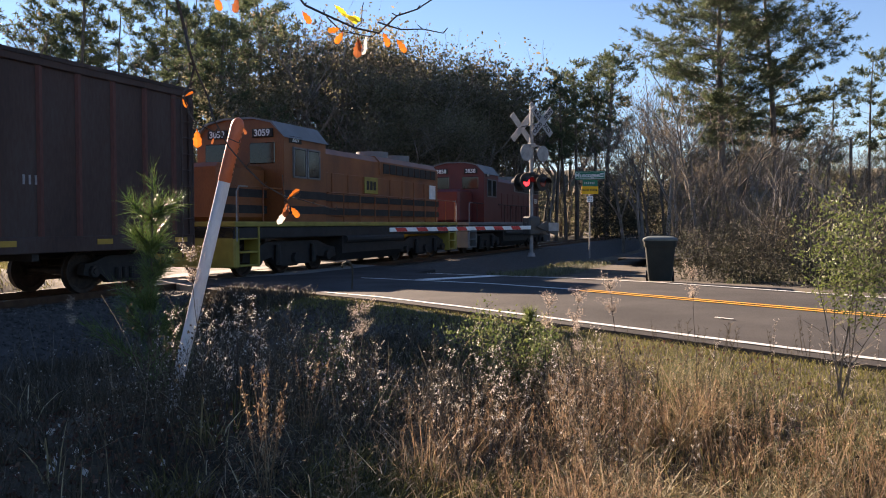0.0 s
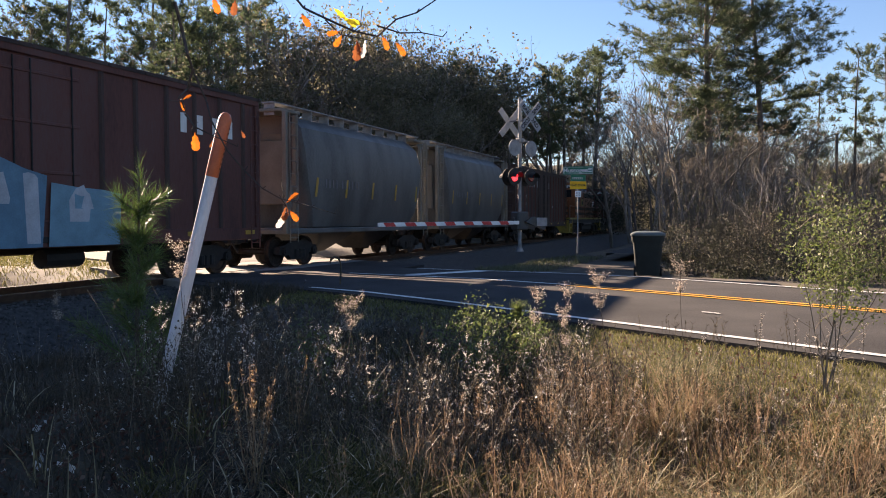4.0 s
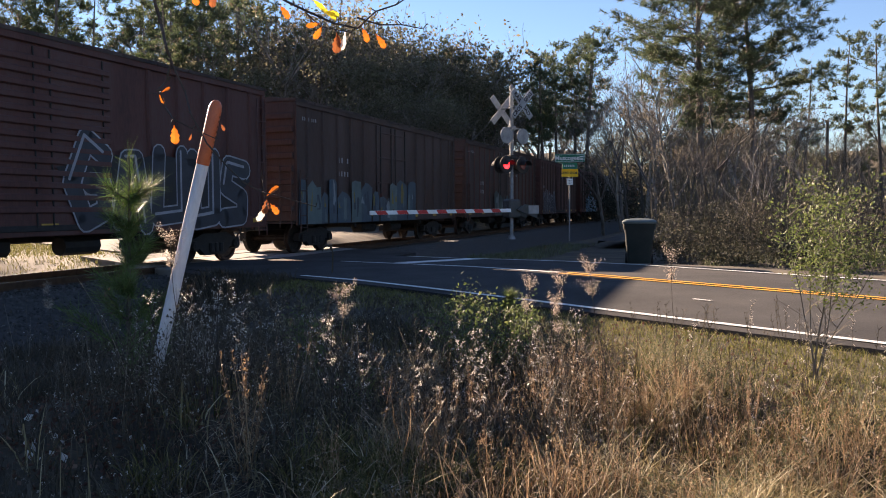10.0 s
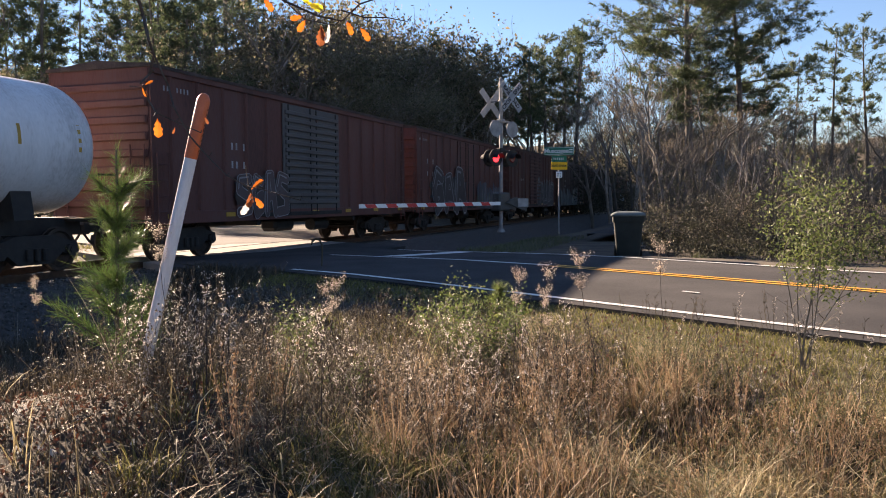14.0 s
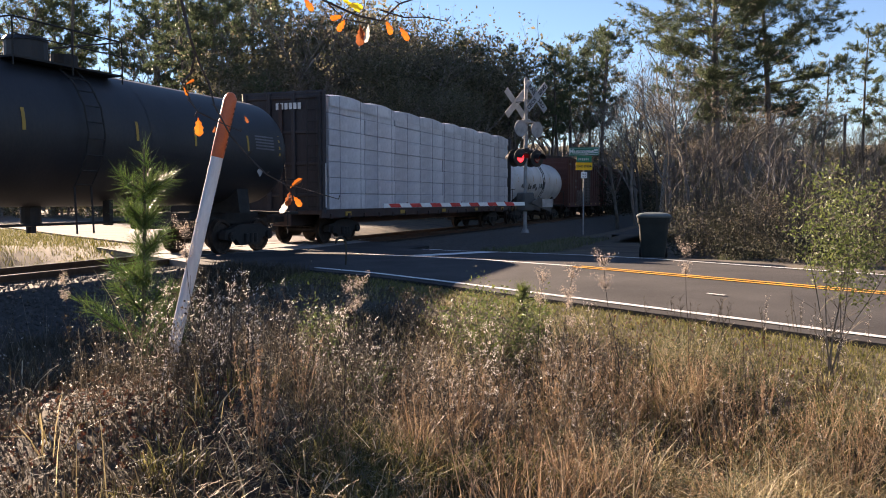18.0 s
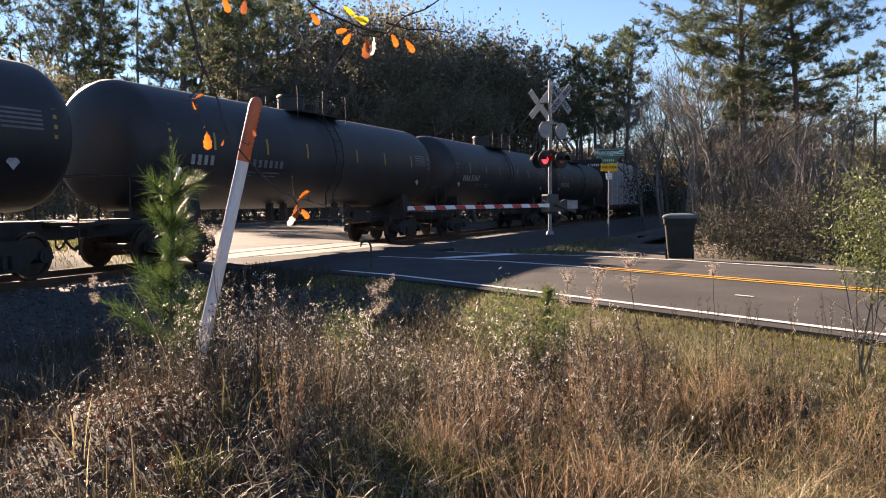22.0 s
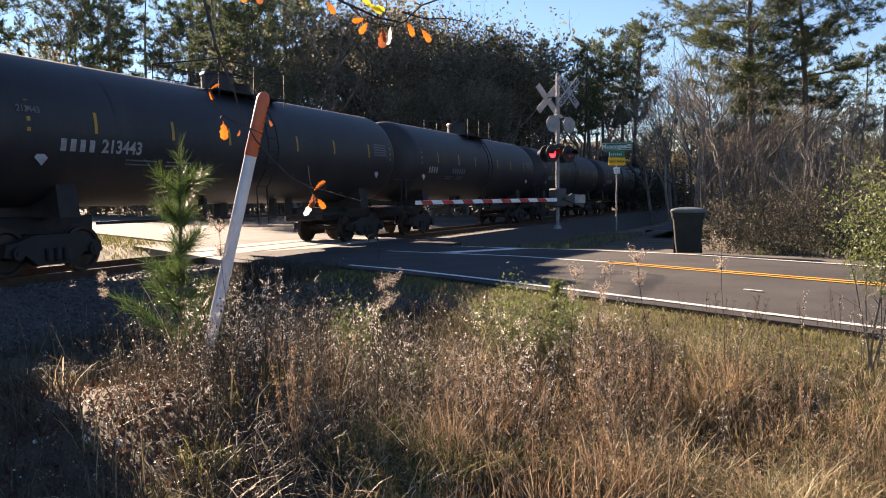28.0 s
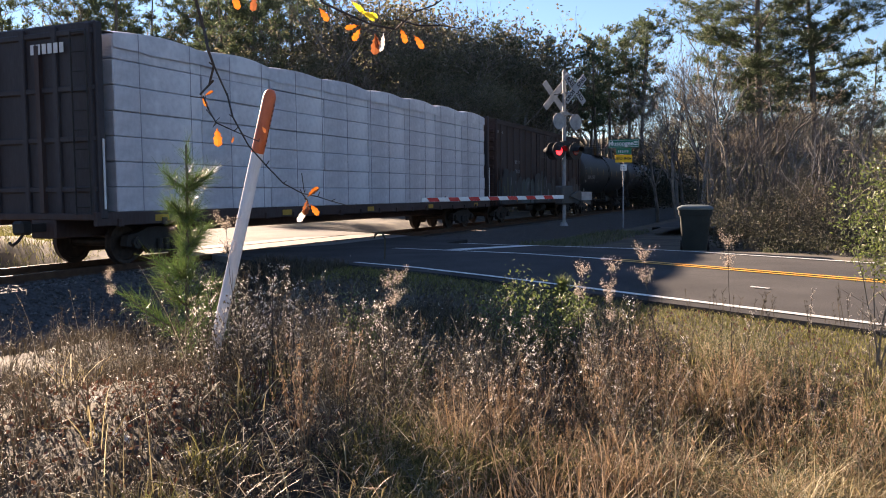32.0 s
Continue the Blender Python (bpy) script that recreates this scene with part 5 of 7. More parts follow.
def leaf_cloud(centers, sizes, rng, long=1.8, droop=0.0):
    """Leaves as bent diamonds at the centres."""
    c = np.asarray(centers, float)
    n = len(c)
    a = rng.normal(size=(n, 3))
    a[:, 2] -= droop
    a /= np.linalg.norm(a, axis=1)[:, None] + 1e-9
    b = rng.normal(size=(n, 3))
    b -= a * (a * b).sum(1)[:, None]
    b /= np.linalg.norm(b, axis=1)[:, None] + 1e-9
    s = np.broadcast_to(np.asarray(sizes, float), (n,))[:, None]
    k = np.cross(a, b) * 0.18 * s
    v = np.stack([c - a * s * 0.5 * long, c - b * s * 0.5 + k, c + a * s * 0.5 * long, c + b * s * 0.5 + k], 1).reshape(-1, 3)
    return v.tolist(), (np.arange(n)[:, None] * 4 + np.arange(4)).tolist()


def needle_cloud(tips, ways, rng, count=26, length=0.22, wide=0.012, spread=0.9):
    """Tufts of thin needles at twig tips."""
    tips, ways = np.repeat(np.asarray(tips, float), count, 0), np.repeat(np.asarray(ways, float), count, 0)
    n = len(tips)
    d = ways + rng.normal(size=(n, 3)) * spread * 0.6
    d /= np.linalg.norm(d, axis=1)[:, None] + 1e-9
    s = np.cross(d, rng.normal(size=(n, 3)))
    s /= np.linalg.norm(s, axis=1)[:, None] + 1e-9
    L = length * rng.uniform(0.6, 1.1, (n, 1))
    base = tips - ways * length * rng.uniform(0, 0.8, (n, 1))
    v = np.stack([base - s * wide, base + s * wide, base + d * L + s * wide * 0.3], 1).reshape(-1, 3)
    return v.tolist(), (np.arange(n)[:, None] * 3 + np.arange(3)).tolist()


def limb(b, start, way, length, r0, r1, rnd, wob=0.12, n=5, seg=5, rise=0.0, fine=False):
    pts, p, d = [Vector(start)], Vector(start), Vector(way).normalized()
    for i in range(n):
        d = (d + Vector((rnd.uniform(-wob, wob), rnd.uniform(-wob, wob), rnd.uniform(-wob, wob) + rise))).normalized()
        p = p + d * (length / n)
        pts.append(p.copy())
    if fine:
        b.ribbon(pts, r0, r1, Vector((rnd.uniform(-1, 1), rnd.uniform(-1, 1), rnd.uniform(-0.4, 0.4))).normalized())
    else:
        b.tube(pts, [r0 + (r1 - r0) * i / n for i in range(n + 1)], seg, cap=False)
    return pts


def tree_thing(name, label, trunk, crown_v, crown_f, bark, leaf, category="tree"):
    ob = thing(name, label, category, group="trees of the woods")
    part("trunk", trunk, bark, ob, smooth=50)
    if crown_v:
        part("crown", raw_mesh("crown", crown_v, crown_f, leaf), leaf, ob)
    return ob


def pine(seed, H, r, clear=0.5, spread=3.2, dense=1.0, needle=0.3, wide=0.02, tufts=16, stubs=6, flat=0.9):
    rnd, rng = random.Random(seed), np.random.default_rng(seed)
    b = Build()
    pts = limb(b, (0, 0, -0.2), (rnd.uniform(-0.03, 0.03), rnd.uniform(-0.03, 0.03), 1), H, r, r * 0.18, rnd, 0.025, 9, 8)
    tips, ways = [], []
    k = int(34 * dense)
    for i in range(k):
        t = clear + (0.985 - clear) * (i + rnd.random()) / k
        j = min(8, int(t * 9))
        base = pts[j].lerp(pts[j + 1], t * 9 - j)
        a = rnd.uniform(0, 6.283)
        reach = spread * (0.35 + 0.75 * math.sin(math.pi * min(1.0, (1 - t) / (1 - clear) * 0.85 + 0.13))) * rnd.uniform(0.6, 1.1)
        up = 0.15 + 0.5 * (t - clear)
        bp = limb(b, base, (math.cos(a), math.sin(a), up), reach, r * 0.2 * (1.15 - t), 0.012, rnd, 0.2, 4, 4, 0.04)
        for q in range(int(10 * dense)):
            s = rnd.uniform(0.35, 1.0)
            m = min(3, int(s * 4))
            p = bp[m].lerp(bp[m + 1], s * 4 - m)
            w = (Vector((rnd.uniform(-1, 1), rnd.uniform(-1, 1), rnd.uniform(-0.1, flat))) + (bp[-1] - bp[0]).normalized() * 0.6).normalized()
            e = p + w * rnd.uniform(0.25, 0.7)
            b.ribbon([p, e], 0.012, 0.006, Vector((-w.y, w.x, 0.2)))
            for _ in range(2):
                tips.append(e + Vector((rnd.gauss(0, 0.14), rnd.gauss(0, 0.14), rnd.gauss(0, 0.1))))
                ways.append(w)
    # dead stubs below the crown
    for i in range(stubs):
        t = rnd.uniform(0.2, clear)
        j = int(t * 9)
        a = rnd.uniform(0, 6.283)
        limb(b, pts[j], (math.cos(a), math.sin(a), 0.1), rnd.uniform(0.6, 2.2 + stubs * 0.07), 0.03, 0.008, rnd, 0.25, 4, 3)
    v, f = needle_cloud(tips, ways, rng, tufts, needle, wide, 1.3)
    return b, v, f


def broad(seed, H, r, leaves=2600, size=0.26, levels=3, lean=0.35, spread=0.55, fill=1.0, low=0.25):
    """A broadleaf tree: forking limbs and leaf clumps."""
    rnd, rng = random.Random(seed), np.random.default_rng(seed)
    b, ends = Build(), []

    def fork(p, d, L, rad, lev):
        pts = limb(b, p, d, L, rad, rad * 0.6, rnd, 0.13, 4, max(3, 7 - 2 * (levels - lev)), 0.05, fine=lev == 0)
        if lev == 0:
            ends.extend(pts[1:])
            return
        if lev < levels:
            ends.append(pts[-1])
        for i in range(rnd.randint(3, 4)):
            s = rnd.uniform(0.45 if lev == levels else 0.3, 1.0)
            q = pts[min(4, int(s * 4) + 1)]
            a = rnd.uniform(0, 6.283)
            nd = (Vector(d) * 0.9 + Vector((math.cos(a), math.sin(a), rnd.uniform(-0.1, 0.6))) * (0.45 + spread)).normalized()
            fork(q, nd, L * rnd.uniform(0.5, 0.72), rad * rnd.uniform(0.42, 0.6), lev - 1)

    fork(Vector((0, 0, -0.2)), Vector((rnd.uniform(-0.1, 0.1), rnd.uniform(-0.1, 0.1), 1)), H * 0.52, r, levels)
    v, f = [], []
    if leaves:
        e = np.array([tuple(q) for q in ends])
        top = max(q[2] for q in e)
        pick = e[rng.integers(0, len(e), leaves)] + rng.normal(size=(leaves, 3)) * (0.42, 0.42, 0.36) * fill
        v, f = leaf_cloud(pick, size * rng.uniform(0.6, 1.2, leaves), rng)
    return b, v, f


def twiggy(seed, H, r, brown=250, leaf=0.1):
    """A bare tree: forking limbs that end in sprays of fine twigs."""
    rnd = random.Random(seed)
    b, ends = Build(), []

    def fork(p, d, L, rad, lev):
        pts = limb(b, p, d, L, rad, rad * 0.55, rnd, 0.14 + 0.03 * (4 - lev), 4 if lev > 1 else 3, max(3, lev + 2), 0.05, fine=lev < 2)
        if lev == 0:
            ends.extend(pts[1:])
            return
        for i in range(4):
            q = pts[rnd.randint(1 if lev < 3 else 2, len(pts) - 1)]
            a = rnd.uniform(0, 6.283)
            fork(q, (Vector(d) + Vector((math.cos(a), math.sin(a), rnd.uniform(-0.1, 0.5))) * 0.85).normalized(), L * rnd.uniform(0.5, 0.75), max(rad * 0.5, 0.007), lev - 1)

    fork(Vector((0, 0, -0.2)), Vector((rnd.uniform(-0.15, 0.15), rnd.uniform(-0.15, 0.15), 1)), H * 0.45, r, 4)
    rng = np.random.default_rng(seed)
    v, f = [], []
    if brown:
        e = np.array([tuple(q) for q in ends])
        v, f = leaf_cloud(e[rng.integers(0, len(e), brown)] + rng.normal(size=(brown, 3)) * leaf, leaf, rng)
    return b, v, f


def plant_woods():
    rnd = random.Random(11)
    kinds = []
    for i, H in enumerate((19.0, 17.0, 21.0)):
        kinds.append(("pine", tree_thing("pine_tree", "tall pine with a dark green clumped crown", *pine(40 + i, H, 0.24, 0.5, 3.0, 1.0, 0.42, 0.035, 10), M_BARK, M_NEEDLE), H))
    for i, H in enumerate((14.0, 12.5, 15.5, 11.0)):
        b, v, f = broad(60 + i, H * 0.72, 0.17, 6000, 0.11, fill=1.7)
        kinds.append(("oak", tree_thing("oak_tree", "leafy tree with olive and brown winter leaves", b, v, f, M_BARK_GREY, M_OAKLEAF), max(q[2] for q in v)))
    for i, H in enumerate((15.0, 13.0, 17.0)):
        b, v, f = twiggy(80 + i, H * 0.75, 0.15, 420, 0.1)
        kinds.append(("bare", tree_thing("bare_tree", "bare grey tree with a few brown leaves", b, v, f, M_BARK_GREY, M_BROWNLEAF), max(q[2] for q in b.v)))
    for i, H in enumerate((12.0, 10.0, 13.0)):
        b, v, f = twiggy(90 + i, H * 0.75, 0.1, 420, 0.06)
        kinds.append(("near", tree_thing("bare_tree", "slender bare tree with few russet leaves", b, v, f, M_BARK_DARK, M_BROWNLEAF), max(q[2] for q in b.v)))
    free = {id(k[1]): True for k in kinds}

    def place(kind, x, y, h):
        best = [k for k in kinds if k[0] == kind]
        name, ob, H = rnd.choice(best)
        s = h / H
        m = pose(x, y, ground_z(x, y), 0, 0, rnd.uniform(0, 360))
        if free[id(ob)]:
            free[id(ob)] = False
            ob.matrix_basis = m
            t = ob
        else:
            t = copy_thing(ob, m)
        t.scale = (s, s, s)
        return t

    def bearing(deg, dist):
        a = radians(deg)
        return math.sin(a) * dist, math.cos(a) * dist

    # skyline: bearing, distance, kind, top as a slope from the eye
    def row(b0, b1, step, d0, d1, kinds_w, s0, s1):
        a = b0
        while a < b1:
            d = rnd.uniform(d0, d1)
            x, y = bearing(a + rnd.uniform(-0.6, 0.6) * step, d)
            k = rnd.choices(("pine", "oak", "bare", "near"), (*kinds_w, 0) if len(kinds_w) == 3 else kinds_w)[0]
            place(k, x, y, 1.3 + d * rnd.uniform(s0, s1))
            a += step

    row(-44, -24, 2.2, 140, 165, (4, 0, 4), 0.18, 0.27)
    row(-27, -9, 1.6, 140, 170, (6, 0, 3), 0.21, 0.3)
    row(-42, -14, 1.2, 92, 112, (3, 1, 6), 0.11, 0.2)
    row(-38, -10, 1.7, 78, 90, (0, 5, 3), 0.08, 0.125)
    row(-20, -2.5, 0.9, 80, 110, (4, 3, 4), 0.2, 0.285)
    row(-14, 3, 0.8, 68, 82, (1, 4, 6), 0.12, 0.2)
    row(-5, 4, 0.8, 74, 92, (2, 4, 5), 0.18, 0.245)
    row(-2, 9, 1.0, 82, 104, (3, 4, 4), 0.16, 0.205)
    row(-9, -1, 0.9, 90, 110, (3, 4, 3), 0.21, 0.265)
    row(0, 10, 1.0, 100, 118, (3, 4, 3), 0.13, 0.18)
    row(9.5, 16, 1.0, 110, 140, (1, 3, 4), 0.07, 0.125)
    row(9.8, 11, 0.5, 90, 100, (1, 0, 0), 0.19, 0.225)
    row(13, 16, 0.9, 60, 75, (0, 0, 2, 5), 0.13, 0.2)
    row(14.5, 21.5, 1.5, 42, 60, (0, 0, 0, 1), 0.13, 0.24)
    row(21.5, 31, 1.2, 52, 75, (0, 0, 0, 1), 0.08, 0.135)
    row(15, 24, 1.0, 66, 95, (2, 3, 2, 0), 0.09, 0.14)
    row(24, 44, 1.1, 80, 110, (2, 0, 4, 2), 0.06, 0.1)
    row(26, 45, 1.4, 100, 140, (1, 2, 4), 0.06, 0.10)
    row(30, 46, 2.0, 55, 75, (0, 0, 0, 1), 0.07, 0.12)
    row(15.8, 27, 3.0, 30, 38, (0, 0, 0, 1), 0.07, 0.14)
    for a, d, k, s in ((1.6, 78, "bare", 0.25), (-1.0, 80, "bare", 0.235), (8.6, 92, "pine", 0.195), (4.5, 95, "bare", 0.2), (24.4, 66, "pine", 0.16), (26.9, 66, "pine", 0.18), (29.0, 62, "pine", 0.19), (30.8, 58, "pine", 0.2), (11.8, 72, "bare", 0.19), (13.0, 60, "bare", 0.17), (15.3, 43, "near", 0.2), (16.8, 40, "near", 0.17), (18.6, 38, "near", 0.15), (20.8, 40, "near", 0.14), (23.0, 44, "near", 0.13)):
        x, y = bearing(a, d)
        place(k, x, y, 1.4 + d * s)
    for name, ob, H in kinds:
        if free[id(ob)]:
            x, y = bearing(rnd.uniform(-20, 0), 100)
            place(name, x, y, 14)
    # the two big pines beyond the road
    for x, y, H, r, seed, sp in ((14.7, 45.0, 18.0, 0.27, 7, 5.6), (18.6, 46.5, 18.5, 0.25, 8, 5.2)):
        b, v, f = pine(seed, H, r, 0.34, sp, 2.9, 0.3, 0.0125, 24, 34, 0.4)
        t = tree_thing("pine_tree", "very tall pine with long bare limbs and open crown", b, v, f, M_BARK, M_NEEDLE)
        t.matrix_basis = pose(x, y, ground_z(x, y))


plant_woods()


def undergrowth(name, label, n, size, spots, material, seed, wide=1.0, per=240):
    """Shrubs of leaves between the trees: spots are (bearing0, bearing1, dist0, dist1, height)."""
    rng = np.random.default_rng(seed)
    area = [(b - a) * (d0 + d1) for a, b, d0, d1, _ in spots]
    cs = []
    for (a0, a1, d0, d1, h), share in zip(spots, area):
        k = max(3, int(n * share / sum(area) / per))
        a, d = np.radians(rng.uniform(a0, a1, k)), rng.uniform(d0, d1, k)
        top, rad = h * rng.uniform(0.3, 1.0, k) ** 1.3, wide * rng.uniform(0.5, 1.3, k)
        a, d, top, rad = (np.repeat(q, per) for q in (a, d, top, rad))
        m = len(a)
        t = rng.uniform(0, 1, m) ** 0.8
        spread = rad * np.sqrt(np.clip(0.25 + t, 0, 1) * np.clip(1.08 - t, 0.02, 1))
        x, y = np.sin(a) * d + rng.normal(size=m) * spread * 0.75, np.cos(a) * d + rng.normal(size=m) * spread * 0.75
        cs.append(np.stack([x, y, top * t * rng.uniform(0.85, 1.1, m) - 0.1], 1))
    c = np.concatenate(cs)
    v, f = leaf_cloud(c, size * rng.uniform(0.5, 1.3, len(c)), rng)
    ob = new(name, raw_mesh(name, v, f, material))
    return tagged(ob, label, "undergrowth", kind="stuff")


undergrowth("far_woods", "dense dark undergrowth of the woods behind the railway", 80000, 0.17, ((-42, -8, 74, 110, 7), (-10, 4, 66, 95, 8), (2, 12, 95, 120, 9), (11, 15, 115, 140, 6)), M_OAKLEAF, 3, 1.7, 300)
undergrowth("thicket", "brown winter thicket of shrubs beyond the road", 66000, 0.034, ((15.8, 22, 25, 36, 2.6), (21, 30, 25, 42, 2.8), (30, 48, 24, 60, 3.0), (17, 40, 40, 70, 5.0)), M_BROWNLEAF, 4, 1.0)
# the next two carry the shade under the trees in their leaf colour
undergrowth("thicket", "olive leafy shrubs under the big pines, tree shade in their colour", 80000, 0.036, ((15.6, 27, 21.0, 25, 1.7), (15.8, 20, 22.5, 32, 2.6), (20, 26, 22.5, 36, 3.0), (26, 47, 21.5, 40, 2.6), (14.5, 28, 38, 60, 5.0)), M_SHADED_THICKET, 5, 0.9)
undergrowth("far_thicket", "leafy woods floor beyond the crossing, shade in its colour", 16000, 0.11, ((9.5, 16.5, 74, 100, 8),), M_SHADED_THICKET, 8, 1.5)
undergrowth("roadside_bush", "low yellow-green shrubs beside the road", 7000, 0.034, ((26.5, 42, 18.5, 24, 1.6),), M_BUSH, 6, 0.7, 160)


def brush():
    """Bare arching stems of the thicket."""
    rnd = random.Random(31)
    b = Build()
    for _ in range(2800):
        a, d = radians(rnd.uniform(15.6, 46)), rnd.uniform(22.5, 50)
        x, y = math.sin(a) * d, math.cos(a) * d
        limb(b, (x, y, ground_z(x, y) - 0.1), (rnd.uniform(-0.5, 0.5), rnd.uniform(-0.5, 0.5), 1), rnd.uniform(0.8, 4.4), rnd.uniform(0.005, 0.014), 0.002, rnd, 0.24, 6, 3)
    solo("brush", b, M_BARK_DARK, "bare grey brush stems beyond the road", "undergrowth", "stuff")


brush()


def far_treeline():
    """The closing line of distant woods all round, a ragged bank of foliage."""
    b = Build()
    n, rows = 300, 7
    for i in range(n + 1):
        a = 2 * math.pi * i / n
        h = 14.0 + 3.5 * noise.noise((math.cos(a) * 9, math.sin(a) * 9, 0.3)) + 2.5 * noise.noise((math.cos(a) * 40, math.sin(a) * 40, 2.3))
        for j in range(rows):
            k = j / (rows - 1)
            d = 178 + 26 * k * k + 5 * noise.noise((i * 0.7, j * 0.9, 5.0))
            b.v.append((math.sin(a) * d, math.cos(a) * d, -0.6 + h * math.sin(k * 1.5)))
    b.f = [(i * rows + j, (i + 1) * rows + j, (i + 1) * rows + j + 1, i * rows + j + 1) for i in range(n) for j in range(rows - 1)]
    solo("backdrop", b, M_FARWOODS, "distant hazy woods on the horizon", "woods", "structure", smooth=80)


M_FARWOODS = mat("distant_woods", [(0.035, 0.035, 0.02), (0.07, 0.06, 0.035), (0.12, 0.095, 0.06)], 0.95, 0, 0.35, 2.5, 1.0)
far_treeline()

# seconds and drift of the wind-blown twigs, metres
SWAY = [
    (0, -0.050, -0.010), (1, -0.030, -0.030), (2, -0.040, -0.030), (3, -0.030, -0.030), (5.5, -0.020, -0.020), (6, 0.000, 0.000),
    (6.5, 0.010, -0.020), (7, 0.000, -0.060), (7.5, -0.010, -0.050), (8, -0.020, -0.070), (8.5, -0.040, -0.060), (9, -0.020, -0.040),
    (9.5, -0.030, -0.050), (10, -0.050, -0.040), (10.5, -0.060, -0.030), (11, -0.030, -0.030), (11.5, -0.090, -0.050), (12, -0.050, -0.060),
    (12.5, -0.070, -0.060), (13, -0.040, -0.050), (13.5, -0.070, -0.040), (14, -0.060, -0.040), (14.5, -0.080, -0.060), (16.5, -0.030, -0.040),
    (17, -0.060, -0.050), (17.5, -0.020, -0.040), (18, -0.030, -0.040), (18.5, -0.030, -0.050), (19, -0.030, -0.040), (19.5, -0.030, -0.050),
    (20, -0.030, -0.040), (20.5, -0.030, -0.040), (21, -0.050, -0.050), (21.5, -0.040, -0.060), (22, -0.070, -0.060), (22.5, -0.060, -0.050),
    (23, -0.070, -0.080), (23.5, -0.060, -0.070), (24, -0.030, -0.060), (24.5, -0.040, -0.070), (25, -0.030, -0.060), (25.5, -0.030, -0.060),
    (27.5, -0.030, -0.050), (28, -0.050, -0.050), (28.5, -0.080, -0.060), (29, -0.070, -0.060), (29.5, -0.090, -0.080), (30, -0.080, -0.050),
    (30.5, -0.070, -0.070), (31, -0.090, -0.060), (31.5, -0.060, -0.060), (32, -0.080, -0.070),
]

# ---- crossing signal ----
def build_signal():
    # faces the traffic that comes along the road
    face = math.degrees(math.atan2(RW.x, -RW.y))
    mast = thing("crossing_signal", "silver level crossing signal with crossbuck and lowered gate", "crossing signal", pose(2.62, 27.5, 0.34))
    R0 = pose(0, 0, 0, 0, 0, face)
    b = Build()
    b.tube([(0, 0, 0), (0, 0, 0.12)], [0.14, 0.1], 14)
    b.tube([(0, 0, 0.1), (0, 0, 5.12)], 0.062, 14)
    b.tube([(0, 0, 5.12), (0, 0, 5.2)], [0.075, 0.02], 14)
    part("mast", b, M_GALV, mast, "galvanised pole", smooth=40)
    b = Build()
    b.tube([(0, -0.5, 4.42), (0, 0.5, 4.42)], 0.022, 8)
    part("crossbuck_bracket", b, M_GALV, mast).matrix_basis = R0
    for side, turn in ((1, 0), (-1, 180)):
        for lean, word in ((45, "RAILROAD"), (-45, "CROSSING")):
            b = Build()
            b.box(-0.61, 0.61, -0.012, 0.012, -0.115, 0.115, 0.004)
            ob = part("crossbuck_board", b, M_BOARD, mast, "weathered white crossbuck board")
            off = 0.09 if lean > 0 else 0.118
            ob.matrix_basis = R0 @ pose(0, 0, 0, 0, 0, turn) @ pose(0.0, -off - 0.4, 4.5 - 0.12 * (side < 0), 0, lean, 0)
            if side > 0:
                if lean > 0:
                    text_on(word, 0.2, M_BLACK, ob, pose(0, -0.0145, 0, 90, 0, 0))
                else:
                    text_on("CROS", 0.19, M_BLACK, ob, pose(-0.34, -0.0145, 0, 90, 0, 0))
                    text_on("SING", 0.19, M_BLACK, ob, pose(0.34, -0.0145, 0, 90, 0, 0))
    # upper pair: round signs seen edge on; lower pair: lit lamps
    for z, lit in ((3.47, False), (2.5, True)):
        b = Build()
        b.tube([(-0.42, 0, z + 0.26), (0.42, 0, z + 0.26)], 0.025, 8)
        b.box(-0.12, 0.12, -0.1, 0.1, z + 0.2, z + 0.34, 0.02)
        arm = part("lamp_arm", b, M_GALV if not lit else M_BLACK, mast)
        arm.matrix_basis = R0
        for x in (-0.38, 0.38):
            for fb in (1, -1) if lit else (1,):
                b = Build()
                b.tube([(x, -0.16 * fb, z), (x, -0.13 * fb, z)], 0.29 if lit else 0.27, 24)
                disc = part("backplate", b, M_BLACK if lit else M_GALV, mast, "black round backplate" if lit else "pale round plate")
                disc.matrix_basis = R0
                b = Build()
                b.tube([(x, -0.13 * fb, z), (x, 0.02 * fb, z)], [0.17, 0.11], 16)
                part("lamp_housing", b, M_BLACK, disc)
                if not lit:
                    continue
                b = Build()
                n = 10
                a0 = [(x + 0.17 * math.cos(math.pi * i / n), -0.165 * fb, z + 0.17 * math.sin(math.pi * i / n)) for i in range(n + 1)]
                a1 = [(p[0], -0.42 * fb, p[2] - 0.02) for p in a0]
                for i in range(n):
                    b.face(a0[i], a0[i + 1], a1[i + 1], a1[i])
                part("hood", b, M_BLACK, disc, "black lamp hood")
                b = Build()
                b.tube([(x, -0.18 * fb, z), (x, -0.16 * fb, z)], [0.12, 0.15], 18)
                part("lens", b, M_RED_LIT if x * fb < 0 else M_RED_DIM, disc, "glowing red lens" if x * fb < 0 else "dim red lens")
    # gate mechanism and arm
    b = Build()
    b.box(-0.26, 0.26, -0.2, 0.2, 0.72, 1.35, 0.05)
    b.box(-0.3, 0.3, -0.05, 0.05, 0.95, 1.15, 0.02)
    g = part("gate_mechanism", b, M_MACHINE, mast, "dark gate machine box")
    g.matrix_basis = R0
    b = Build()
